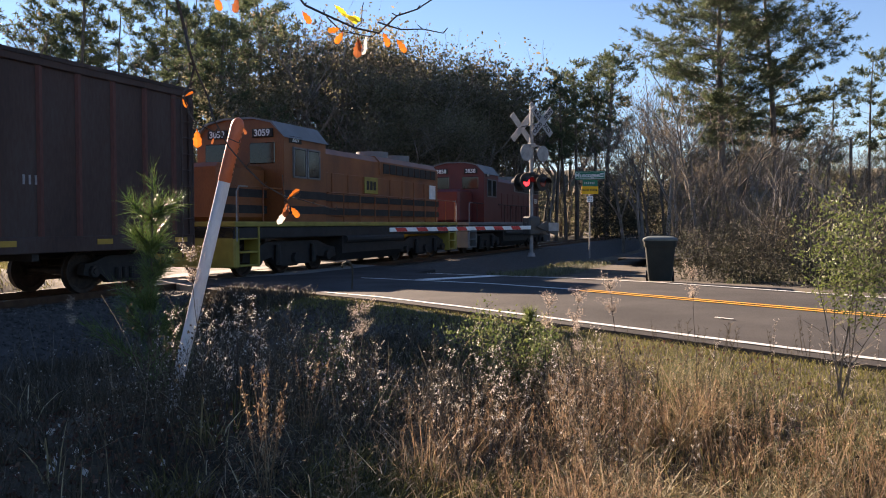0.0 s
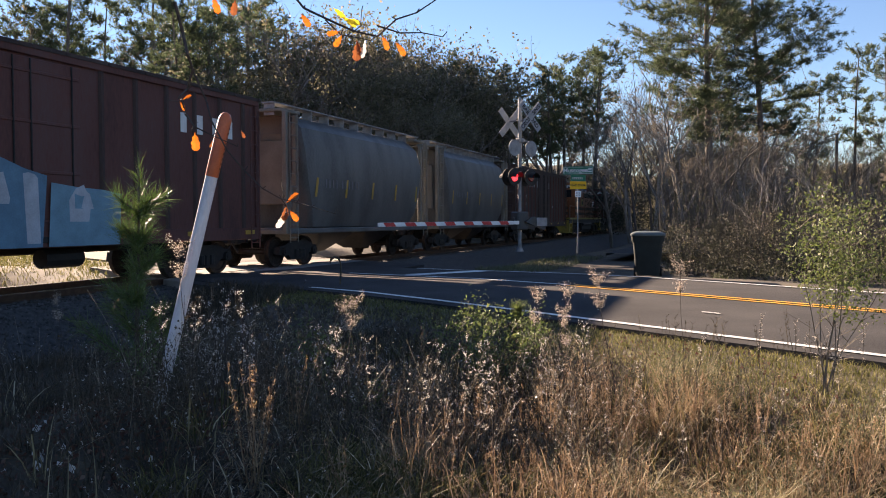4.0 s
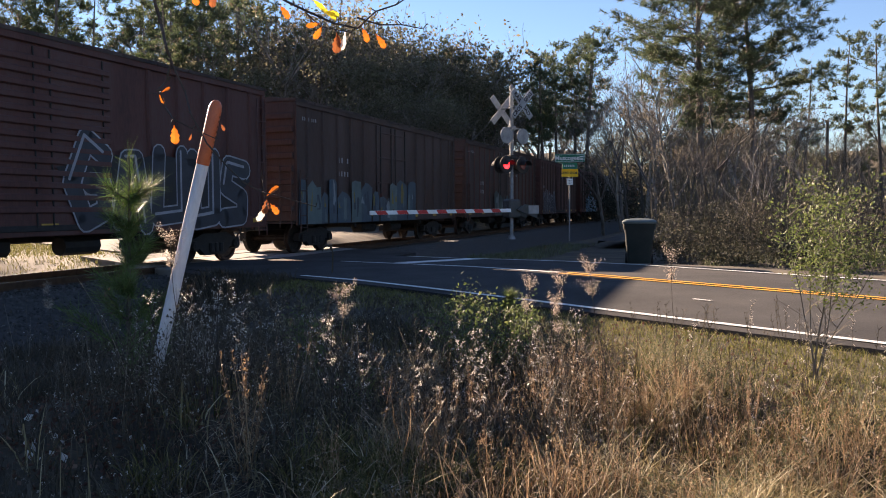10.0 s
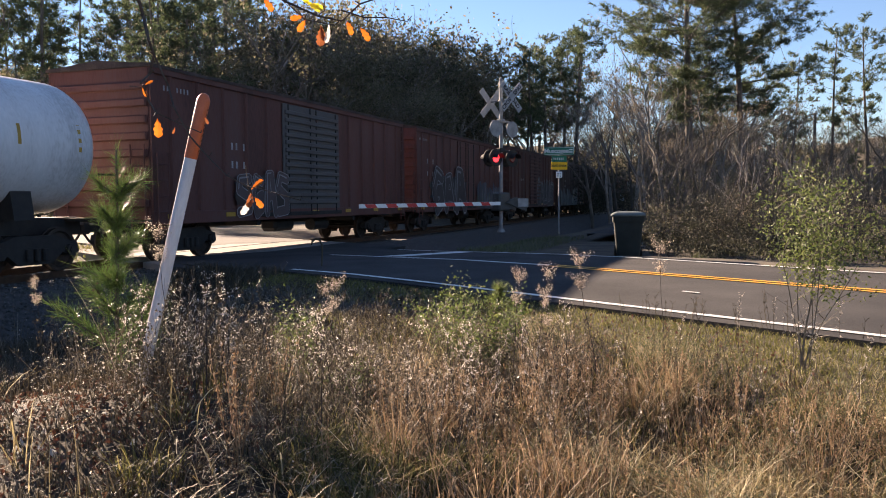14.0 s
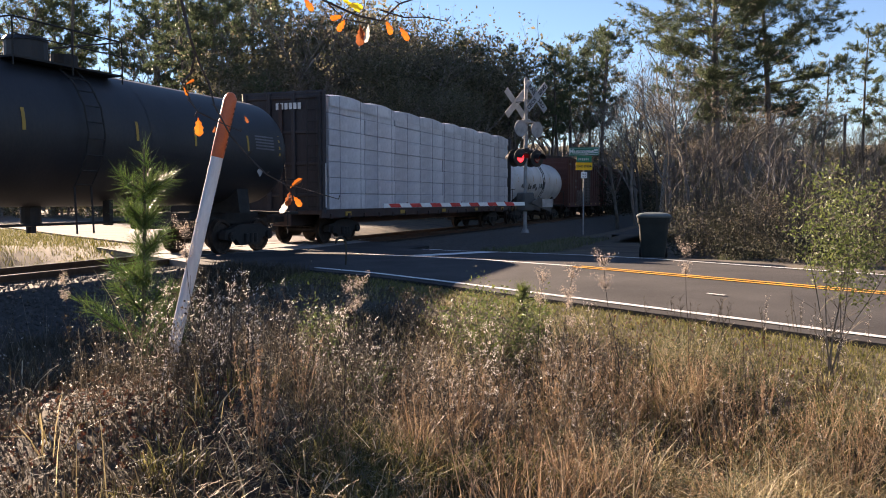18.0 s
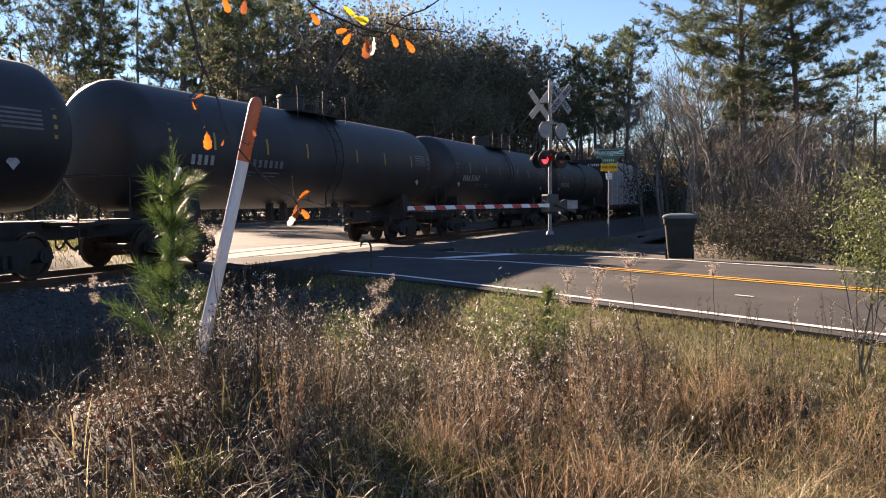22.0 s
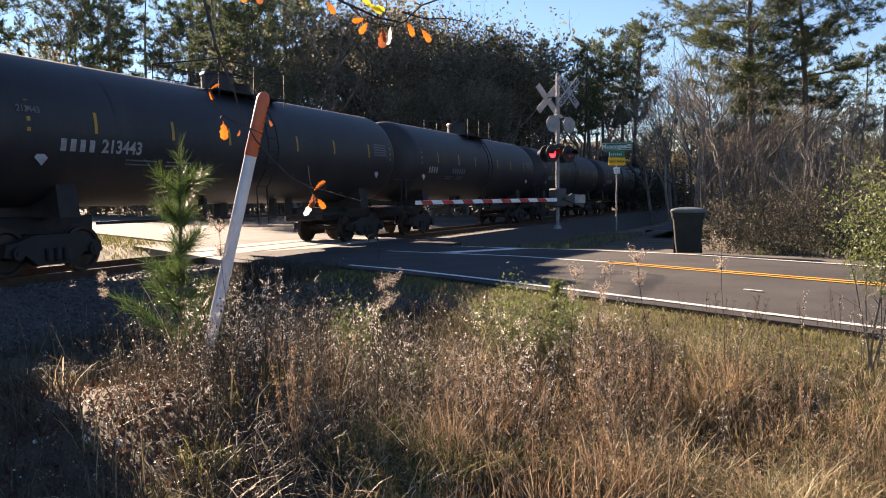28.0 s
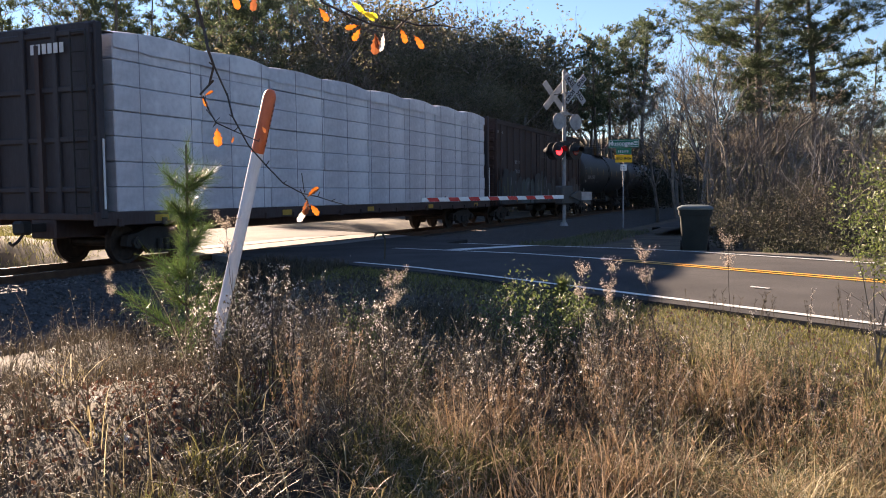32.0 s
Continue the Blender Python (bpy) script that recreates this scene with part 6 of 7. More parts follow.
    b.box(0.5, 1.0, -0.315, -0.295, 0.86, 1.14, 0.004)
    part("plate", b, M_BOARD, mast, "pale plate on the counterweight").matrix_basis = R0
    b = Build()
    for s in (-0.26, 0.26):
        b.prism([(0.0, 1.0), (0.55, 0.82), (0.95, 0.7), (0.95, 1.12), (0.4, 1.18)], "y", s - 0.03, s + 0.03)
    cw = part("counterweight", b, M_MACHINE, mast, "steel counterweight arms")
    cw.matrix_basis = R0
    L = 5.6
    b = Build()
    b.box(-0.35 - L, -0.3, -0.3, -0.26, 0.92, 1.04, 0.006)
    ga = part("gate_arm", b, M_WHITE, mast, "red and white striped gate arm")
    ga.matrix_basis = R0 @ pose(0, 0, 0, 0, -0.4, GATE_TURN)
    for i in range(7):
        b = Build()
        x0, w = -0.75 - i * 0.76, 0.38
        for yy in (-0.3025, -0.2575):
            b.face((x0, yy, 0.923), (x0 - w, yy, 0.923), (x0 - w - 0.09, yy, 1.037), (x0 - 0.09, yy, 1.037))
        part("red_stripe", b, M_RED_STRIPE, ga, "red reflective stripe")
    for x in (-1.2, -3.0, -5.1):
        b = Build()
        b.tube([(x, -0.28, 1.035), (x, -0.28, 1.075)], 0.014, 8)
        part("arm_lamp", b, M_RED_DIM, ga, "small red arm lamp")
    return mast


GATE_TURN = 0
build_signal()


def build_signs():
    ob = thing("street_sign", "street name signs and amber plate on a steel post", "street sign", pose(4.5, 27.0, 0.3))
    b = Build()
    b.tube([(0, 0, 0), (0, 0, 2.62)], 0.025, 8)
    part("post", b, M_GALV, ob, "thin steel post")

    def blade(w, h, z, m, turn, label, words, size, x=0.0):
        b = Build()
        b.box(-w / 2, w / 2, -0.008, 0.008, -h / 2, h / 2, 0.003)
        s = part("sign_plate", b, m, ob, label)
        s.matrix_basis = pose(0, -0.04, z, 0, 0, turn) @ pose(x, 0, 0)
        for wd, sz, xx, zz, mm in words:
            text_on(wd, sz, mm, s, pose(xx, -0.0105, zz, 90, 0, 0))
        return s

    s = blade(0.98, 0.27, 2.74, M_GREEN_SIGN, -14, "green street name plate with white border", (("Muscogee", 0.2, -0.09, 0, M_LETTER),), 0.19)
    b = Build()
    for x0, x1, z0, z1 in ((-0.47, 0.47, 0.102, 0.112), (-0.47, 0.47, -0.112, -0.102), (-0.475, -0.465, -0.11, 0.11), (0.465, 0.475, -0.11, 0.11), (0.32, 0.44, 0.02, 0.06), (0.32, 0.44, -0.06, -0.02)):
        b.box(x0, x1, -0.0115, -0.008, z0, z1)
    part("sign_border", b, M_LETTER, s, "white border and small bars")
    s = blade(0.5, 0.2, 2.49, M_GREEN_SIGN, 6, "smaller green plate", (), 0.1)
    b = Build()
    bars(b, -0.19, -0.045, (6,), 0.062, 0.09, -0.009)
    part("sign_bars", b, M_LETTER, s)
    s = blade(0.56, 0.25, 2.25, M_AMBER_SIGN, 8, "amber warning plate with an arrow", (("DEAD END", 0.1, -0.05, 0, M_BLACK),), 0.1)
    b = Build()
    b.face((0.2, -0.011, 0.04), (0.2, -0.011, -0.04), (0.26, -0.011, 0.0))
    part("arrow", b, M_BLACK, s)
    s = blade(0.2, 0.2, 1.96, M_WHITE, 2, "small white plate", (), 0.1)
    b = Build()
    bars(b, -0.07, 0.01, (3,), 0.05, 0.05, -0.009)
    bars(b, -0.07, -0.07, (3,), 0.05, 0.05, -0.009)
    part("sign_bars", b, M_BLACK, s)


build_signs()


def build_bin():
    ob = thing("wheeled_bin", "dark green wheeled rubbish bin with faded lid", "rubbish bin", pose(4.63, 18.3, 0.13, 0, 0, -14))
    b = Build()
    def ring(x, y, z):
        """A rectangle with rounded corners."""
        c, out = 0.09, []
        for sx, sy, a0 in ((1, 1, 0), (-1, 1, 90), (-1, -1, 180), (1, -1, 270)):
            for k in range(4):
                a = radians(a0 + 30 * k)
                out.append((sx * (x - c) + c * math.cos(a), sy * (y - c) + c * math.sin(a), z))
        return out

    b.rings([ring(0.25, 0.27, 0.04), ring(0.27, 0.3, 0.2), ring(0.325, 0.365, 0.8)])
    part("body", b, M_BIN, ob, smooth=40)
    b = Build()
    b.rings([ring(0.345, 0.385, 0.8), ring(0.35, 0.39, 0.82), ring(0.355, 0.395, 0.93)])
    part("rim", b, M_BIN, ob, smooth=40)
    b = Build()
    b.rings([ring(0.375, 0.42, 0.93), ring(0.38, 0.425, 0.965), ring(0.36, 0.4, 0.99), ring(0.29, 0.33, 1.02), ring(0.16, 0.2, 1.035)])
    part("lid", b, M_BIN_LID, ob, "faded pale green lid", smooth=40)
    b = Build()
    b.tube([(-0.3, 0.44, 0.92), (0.3, 0.44, 0.92)], 0.02, 8)
    part("handle", b, M_BIN, ob)
    for s in (-0.28, 0.28):
        b = Build()
        b.tube([(s - 0.03, 0.28, 0.12), (s + 0.03, 0.28, 0.12)], 0.125, 16)
        part("wheel", b, M_BLACK, ob)


build_bin()


# ---- marker post ----
def build_marker():
    top, low = Vector((-1.37, 5.2, 2.13)), Vector((-1.765, 5.2, 0.53))
    way = (top - low).normalized()
    foot = low - way * 0.36
    ob = thing("marker_post", "leaning white pipeline marker post with orange cap", "marker post", Matrix.Translation(foot) @ way.to_track_quat("Z", "Y").to_matrix().to_4x4())
    L = (top - foot).length
    r = 0.039
    b = Build()
    b.tube([(0, 0, 0), (0, 0, L - 0.42)], r, 20)
    part("post", b, M_POLE_WHITE, ob, "scuffed white plastic tube", smooth=50)
    b = Build()
    z = L - 0.42
    b.tube([(0, 0, z), (0, 0, z + 0.02), (0, 0, L - 0.05), (0, 0, L - 0.03), (0, 0, L - 0.008), (0, 0, L)], [r + 0.002, r + 0.003, r + 0.003, r * 0.95, r * 0.6, r * 0.1], 20)
    cap = part("cap", b, M_POLE_ORANGE, ob, "orange plastic sleeve and dome", smooth=50)
    b = Build()
    rr = r + 0.0045
    rnd = random.Random(2)
    for i in range(9):
        zz = z + 0.05 + i * 0.033
        w = rnd.uniform(0.35, 0.8)
        for k in range(5):
            a0, a1 = -1.9 + w * k / 5, -1.9 + w * (k + 1) / 5
            b.face(*[(rr * math.cos(a), rr * math.sin(a), q) for a, q in ((a0, zz), (a1, zz), (a1, zz + 0.014), (a0, zz + 0.014))])
    part("print", b, M_LEAF_BROWN, cap, "dark printed rows")


build_marker()


# ---- pine sapling beside the post ----
def build_sapling(name, x, y, H, spread, seed, label, tufts=34, whorls=9, needle=0.17, leaf=None):
    rnd, rng = random.Random(seed), np.random.default_rng(seed)
    b = Build()
    pts = limb(b, (0, 0, -0.1), (0.0, 0, 1), H + 0.1, 0.024, 0.008, rnd, 0.04, 8, 6)
    tips, ways = [], []
    for k in range(14):
        t = 0.45 + 0.55 * k / 13
        j = min(7, int(t * 8))
        tips.append(pts[j].lerp(pts[min(8, j + 1)], t * 8 - j))
        ways.append(Vector((rnd.uniform(-0.4, 0.4), rnd.uniform(-0.4, 0.4), 0.9)))
    for i in range(whorls):
        t = 0.1 + 0.72 * i / (whorls - 1)
        j = min(7, int(t * 8))
        base = pts[j].lerp(pts[j + 1], t * 8 - j)
        for _ in range(4):
            a = rnd.uniform(0, 6.283)
            L = spread * max(0.3, 1.1 - 1.6 * t) * rnd.uniform(0.6, 1.1)
            bp = limb(b, base, (math.cos(a), math.sin(a), 0.55), L, 0.009, 0.004, rnd, 0.12, 4, 4, 0.12)
            for q in range(7):
                s = 0.3 + 0.7 * q / 6
                m = min(3, int(s * 4))
                tips.append(bp[m].lerp(bp[m + 1], s * 4 - m))
                w = (bp[-1] - bp[0]).normalized() + Vector((rnd.uniform(-0.5, 0.5), rnd.uniform(-0.5, 0.5), rnd.uniform(0, 0.6)))
                ways.append(w.normalized())
    v, f = needle_cloud(tips, ways, rng, tufts, needle, 0.0021, 1.0)
    ob = thing(name, label, "pine sapling", pose(x, y, ground_z(x, y)))
    part("stem", b, M_BARK, ob)
    part("needles", raw_mesh("needles", v, f, leaf or M_SAPLING), leaf or M_SAPLING, ob, "long green needles")


M_SAPLING = mat("sapling_needles", [(0.035, 0.075, 0.015), (0.07, 0.13, 0.03), (0.11, 0.17, 0.045), (0.15, 0.19, 0.06)], 0.4, 0, 1, 8, 0, island=True, leafy=0.25)
build_sapling("pine_sapling", -2.4, 6.3, 1.84, 0.8, 5, "young pine with long green needles beside the post", 26, 7, 0.2)
build_sapling("pine_sapling", -2.95, 8.4, 0.6, 0.3, 6, "small pine seedling on the bank", 26, 5, 0.16)
build_sapling("pine_sapling", 0.8, 8.7, 0.5, 0.3, 8, "small yellow-green pine seedling in the weeds", 16, 5, 0.13, M_GREENLEAF)


# ---- leafy shrub at the verge ----
def build_shrub(name, x, y, H, seed, stems, leaves, size, label, leaf, bare_low=0.4, spread=0.3):
    rnd, rng = random.Random(seed), np.random.default_rng(seed)
    b, ends = Build(), []
    for i in range(stems):
        a = rnd.uniform(0, 6.283)
        pts = limb(b, (rnd.uniform(-0.05, 0.05), rnd.uniform(-0.05, 0.05), -0.1), (math.cos(a) * spread, math.sin(a) * spread, 1), H * rnd.uniform(0.75, 1.0), 0.0035 * H, 0.0012 * H, rnd, 0.1, 7, 5)
        for j in range(2, 8):
            for _ in range(3):
                q = rnd.uniform(0, 6.283)
                tw = limb(b, pts[j], (math.cos(q), math.sin(q), 0.8), H * rnd.uniform(0.08, 0.2), 0.0026, 0.0012, rnd, 0.25, 3, 3)
                if j / 7 > bare_low:
                    ends.extend(tw[1:])
    e = np.array([tuple(p) for p in ends])
    c = e[rng.integers(0, len(e), leaves)] + rng.normal(size=(leaves, 3)) * 0.06
    v, f = leaf_cloud(c, size * rng.uniform(0.6, 1.2, leaves), rng, 2.2, 0.2)
    ob = thing(name, label, "shrub", pose(x, y, ground_z(x, y)))
    part("stem", b, M_PALESTEM, ob, "thin grey stems")
    part("leaves", raw_mesh("leaves", v, f, leaf), leaf, ob)


build_shrub("willow_shrub", 2.98, 6.3, 1.66, 3, 7, 3000, 0.0155, "slender sapling with small bright green leaves", M_GREENLEAF, 0.5, 0.17)
build_shrub("weedy_shrub", 0.4, 7.3, 1.0, 4, 13, 4200, 0.017, "low grey-green leafy shrub in the weeds", M_GREENLEAF, 0.1, 0.6)
build_shrub("weedy_shrub", -1.08, 6.7, 0.8, 14, 7, 1500, 0.016, "low sparse leafy shrub in the weeds", M_GREENLEAF, 0.35, 0.3)
build_shrub("weedy_shrub", -0.62, 6.0, 0.5, 15, 6, 1100, 0.014, "low sparse leafy shrub in the weeds", M_GREENLEAF, 0.2, 0.3)


# ---- grasses and weeds ----
def blades(pts, heights, widths, lean, rng, curl=0.5):
    n = len(pts)
    p = np.asarray(pts, float)
    a = rng.uniform(0, 2 * np.pi, n)
    side = np.stack([np.cos(a), np.sin(a), 0 * a], 1) * np.broadcast_to(widths, (n,))[:, None]
    b = rng.uniform(0, 2 * np.pi, n)
    h = np.broadcast_to(heights, (n,))[:, None]
    out = np.stack([np.cos(b), np.sin(b), 0 * b], 1) * (rng.uniform(0.1, 1, n) * lean)[:, None] * h
    up = np.array([0, 0, 1.0])
    m = p + out * 0.4 + up * h * 0.6
    t = p + out * (1 + curl) + up * h
    v = np.stack([p - side, p + side, m - side * 0.7, m + side * 0.7, t], 1).reshape(-1, 3)
    i = np.arange(n)[:, None] * 5
    f = (i + np.array([0, 1, 3, 2])).tolist() + (i + np.array([2, 3, 4])).tolist()
    return v.tolist(), f


def field(n, x0, x1, y0, y1, rng, keep_if):
    out = []
    while len(out) < n:
        x, y = rng.uniform(x0, x1), rng.uniform(y0, y1)
        if keep_if(x, y):
            out.append((x, y, ground_z(x, y) - 0.01))
    return out


def in_field(x, y):
    w, o = road_at(x, y)
    d, u = off_track(x, y)
    return d > 3.6 and o < -3.66 and y > 1.6 and abs(x) < y * 0.75 + 1.0


def tuft_blades(spots, per, h0, h1, wide, lean, curl, spread, rng):
    """Blades that fan out of one root, tuft by tuft."""
    p = np.repeat(np.asarray(spots, float), per, 0)
    n = len(p)
    big = np.repeat(rng.uniform(0.55, 1.0, len(spots)), per)
    a = rng.uniform(0, 2 * np.pi, n)
    out = np.stack([np.cos(a), np.sin(a), 0 * a], 1)
    p = p + out * (spread * np.sqrt(rng.random(n)))[:, None]
    h = (rng.uniform(h0, h1, n) * big)[:, None]
    b = a + rng.normal(size=n) * 0.7
    go = np.stack([np.cos(b), np.sin(b), 0 * b], 1) * (rng.uniform(0.05, 1, n) * lean)[:, None] * h
    c = a + np.pi / 2 + rng.normal(size=n) * 0.6
    side = np.stack([np.cos(c), np.sin(c), 0 * c], 1) * (wide * rng.uniform(0.5, 1.2, n))[:, None]
    up = np.array([0, 0, 1.0])
    droop = (rng.uniform(0, 1, n) * curl)[:, None]
    q = p + go * 0.35 + up * h * 0.55
    r = p + go * (0.8 + droop * 0.4) + up * h * (0.95 - droop * 0.15)
    t = p + go * (1.1 + droop) + up * h * (1.15 - droop * 0.6)
    v = np.stack([p - side, p + side, q - side * 0.9, q + side * 0.9, r - side * 0.6, r + side * 0.6, t], 1).reshape(-1, 3)
    i = np.arange(n)[:, None] * 7
    f = (i + np.array([0, 1, 3, 2])).tolist() + (i + np.array([2, 3, 5, 4])).tolist() + (i + np.array([4, 5, 6])).tolist()
    return v.tolist(), f


def grow_field():
    rng = np.random.default_rng(77)

    def stuff(name, label, v, f, material, category="grass"):
        ob = new(name, raw_mesh(name, v, f, material))
        tagged(ob, label, category, kind="stuff")

    def patchy(x, y, k, size=1.2):
        return noise.noise((x * size, y * size, k))

    def off(x, y):
        return road_at(x, y)[1]

    def turf_edge(x):
        """The turf's width falls off towards the crossing."""
        return -4.75 - 1.5 * smoothstep(0.3, 3.2, x)

    # short verge turf along the road
    p = field(28000, -4, 11, 3, 16, rng, lambda x, y: in_field(x, y) and off(x, y) < -3.66 and rng.random() < smoothstep(-0.7, 0.4, off(x, y) - turf_edge(x)))
    stuff("verge_grass", "short yellow-green turf along the road", *blades(p, rng.uniform(0.02, 0.08, len(p)), 0.0045, 1.0, rng), M_TURF)
    p = field(2600, -4, 11, 3, 16, rng, lambda x, y: in_field(x, y) and -7.5 < off(x, y) < -3.75)
    stuff("dry_verge_grass", "dry straw flecks in the turf", *blades(p, rng.uniform(0.02, 0.06, len(p)), 0.0032, 2.2, rng), M_DRYGRASS)

    # tufts: tan to the right, green before the camera, red ahead, dark to the left
    def tan(x, y):
        return in_field(x, y) and off(x, y) < -6.1 and patchy(x, y, 4.0, 1.8) > 0.18 and rng.random() < 0.02 + 0.98 * smoothstep(0.4, 1.8, x)

    def green(x, y):
        k = 0.0 if x < -1.5 else 1.0 if x < 0.6 and y < 4.6 else 0.3 if x > 0 else 0.1
        return in_field(x, y) and off(x, y) < -5.6 and patchy(x, y, 1.0, 1.5) > 0.0 and rng.random() < k

    def red(x, y):
        return in_field(x, y) and off(x, y) < -6.0 and patchy(x, y, 14.0, 1.1) > -0.02

    def dark(x, y):
        return in_field(x, y) and off(x, y) < -5.5 and patchy(x, y, 9.0, 0.9) > -0.2 and rng.random() < 1.0 - 0.25 * smoothstep(-0.3, 1.4, x)

    stuff("dry_grass", "matted dry tan grass tufts", *tuft_blades(field(620, -4, 8, 2.6, 10, rng, tan), 17, 0.06, 0.36, 0.0046, 1.3, 1.0, 0.09, rng), M_DRYGRASS)
    stuff("low_dry_grass", "low dry tufts behind the turf", *tuft_blades(field(380, -3, 9, 3, 12, rng, lambda x, y: in_field(x, y) and -6.6 < off(x, y) < -4.7 and patchy(x, y, 24.0, 1.9) > 0.1), 12, 0.03, 0.12, 0.003, 1.6, 1.0, 0.07, rng), M_DRYGRASS)
    stuff("field_grass", "green grass tufts among dry weeds", *tuft_blades(field(1700, -2.5, 6, 2.6, 10, rng, green), 13, 0.06, 0.26, 0.0038, 0.9, 0.8, 0.09, rng), M_GRASS)
    stuff("red_grass", "reddish dry grass tufts", *tuft_blades(field(110, -0.2, 3.4, 3.4, 6.8, rng, red), 24, 0.12, 0.5, 0.0024, 0.7, 0.6, 0.06, rng), M_REDGRASS)
    stuff("dead_weeds", "dark dead weed tufts", *tuft_blades(field(1500, -5, 7, 2.4, 10, rng, dark), 15, 0.06, 0.3, 0.0036, 0.9, 0.8, 0.1, rng), M_DARKWEED)
    # flattened straw
    p = field(4500, -1, 8, 2.6, 10, rng, lambda x, y: in_field(x, y) and off(x, y) < -4.6 and rng.random() < 0.02 + 0.98 * smoothstep(0.4, 1.8, x))
    stuff("flat_straw", "flattened straw on the ground", *blades(p, rng.uniform(0.02, 0.07, len(p)), 0.0026, 5.0, rng, 0.4), M_DRYGRASS)

    def arcs(p, length, wide, n=6, rise=(0.8, 1.5)):
        """Long blades that rise and droop over."""
        v, f = [], []
        for q in p:
            a, L, k = rng.uniform(0, 6.283), rng.uniform(*length), rng.uniform(0.1, 0.5)
            c, pitch = Vector(q), rng.uniform(*rise)
            side = Vector((-math.sin(a), math.cos(a), 0)) * wide
            base = len(v)
            for i in range(n):
                w = side * (1 - i / n)
                v += [tuple(c - w), tuple(c + w)]
                c = c + Vector((math.cos(a) * math.cos(pitch), math.sin(a) * math.cos(pitch), math.sin(pitch))) * (L / n)
                pitch -= k * rng.uniform(0.3, 1.4)
                if i:
                    f.append((base + 2 * i - 2, base + 2 * i - 1, base + 2 * i + 1, base + 2 * i))
        return v, f

    stuff("straw_stalks", "long drooping straw stalks", *arcs(field(1500, -3, 6, 3.0, 8.5, rng, tan), (0.25, 0.75), 0.0036), M_DRYGRASS)
    stuff("bent_straw", "pale bent straw stalks over the shrub", *arcs(field(240, -0.35, 0.55, 6.9, 7.4, rng, lambda x, y: True), (0.6, 1.25), 0.004, 8), M_DRYGRASS)
    # broken stalks lying across one another, in clumps
    for name, label, material, k in (("tangled_straw", "broken straw lying in a tangle", M_DRYGRASS, 61.0), ("tangled_red_straw", "broken russet stalks lying in a tangle", M_REDGRASS, 67.0), ("tangled_weeds", "broken brown stalks lying in a tangle", M_WEEDSTEM, 71.0)):
        p = np.array(field(3600, -1.2, 5.5, 2.6, 8.0, rng, lambda x, y: in_field(x, y) and off(x, y) < turf_edge(x) and patchy(x, y, k, 1.6) > 0.08))
        p[:, 2] += rng.uniform(0.03, 0.3, len(p)) * rng.random(len(p))
        stuff(name, label, *arcs(p, (0.1, 0.36), 0.0026, 4, (-0.4, 0.9)), material)
    stuff("green_stalks", "long drooping green blades", *arcs(field(700, -1.4, 4, 3.0, 8.0, rng, green), (0.2, 0.5), 0.0028), M_GRASS)
    stuff("dead_stalks", "dark drooping dead stalks", *arcs(field(1500, -3.5, 4, 3.0, 8.0, rng, lambda x, y: in_field(x, y) and off(x, y) < -5.2), (0.25, 0.7), 0.0022), M_DARKWEED)
    # standing dead weeds: stems, side twigs, clinging leaves and seed specks
    def ribbons(paths, widths, side):
        n, k = paths.shape[:2]
        o = side[:, None, :] * widths[..., None]
        v = np.stack([paths - o, paths + o], 2).reshape(-1, 3)
        i = (np.arange(n)[:, None] * 2 * k + np.arange(k - 1)[None] * 2).reshape(-1, 1)
        return v, i + np.array([0, 1, 3, 2])

    def standing(name, label, spots, h0, h1, twigs, wide, stem, leaf, per, size, seeds, lean=0.2):
        p = np.asarray(spots, float)
        n = len(p)
        H = rng.uniform(h0, h1, n) * rng.uniform(0.6, 1.0, n)
        tilt, bow = rng.normal(size=(n, 2)) * lean, rng.normal(size=(n, 2)) * lean * 0.7
        t = np.linspace(0, 1, 6)

        def along(i, q):
            xy = p[i, :2] + (tilt[i] * q[:, None] + bow[i] * (q * q)[:, None]) * H[i][:, None]
            return np.concatenate([xy, (p[i, 2] + H[i] * q)[:, None]], 1)

        ids = np.arange(n)
        paths = np.stack([along(ids, np.full(n, q)) for q in t], 1)
        a = rng.uniform(0, np.pi, n)
        v1, f1 = ribbons(paths, np.broadcast_to(wide * (1 - 0.65 * t), (n, 6)), np.stack([np.cos(a), np.sin(a), 0 * a], 1))
        own = np.repeat(ids, twigs)
        m = len(own)
        q0 = rng.uniform(0.25, 1.0, m)
        b = rng.uniform(0, 2 * np.pi, m)
        go = np.stack([np.cos(b), np.sin(b), rng.uniform(0.3, 1.5, m)], 1) * (H[own] * rng.uniform(0.05, 0.16, m) * (1.35 - q0))[:, None]
        s0 = along(own, q0)
        tp = np.stack([s0, s0 + go * 0.55 + rng.normal(size=(m, 3)) * 0.006, s0 + go], 1)
        v2, f2 = ribbons(tp, np.broadcast_to(wide * np.array([0.5, 0.4, 0.25]), (m, 3)), np.stack([-np.sin(b), np.cos(b), 0 * b], 1))
        stuff(name, label, np.concatenate([v1, v2]).tolist(), np.concatenate([f1, f2 + len(v1)]).tolist(), stem, "weeds")
        if per:
            c = tp[rng.integers(0, m, n * per), rng.integers(1, 3, n * per)] + rng.normal(size=(n * per, 3)) * 0.008
            stuff(name + "_leaves", "small curled dead leaves on the weeds", *leaf_cloud(c, size * rng.uniform(0.5, 1.3, len(c)), rng, 1.7), leaf, "weeds")
        if seeds:
            c = tp[rng.integers(0, m, n * seeds), 2]
            c = np.repeat(c, 4, 0) + rng.normal(size=(len(c) * 4, 3)) * 0.004
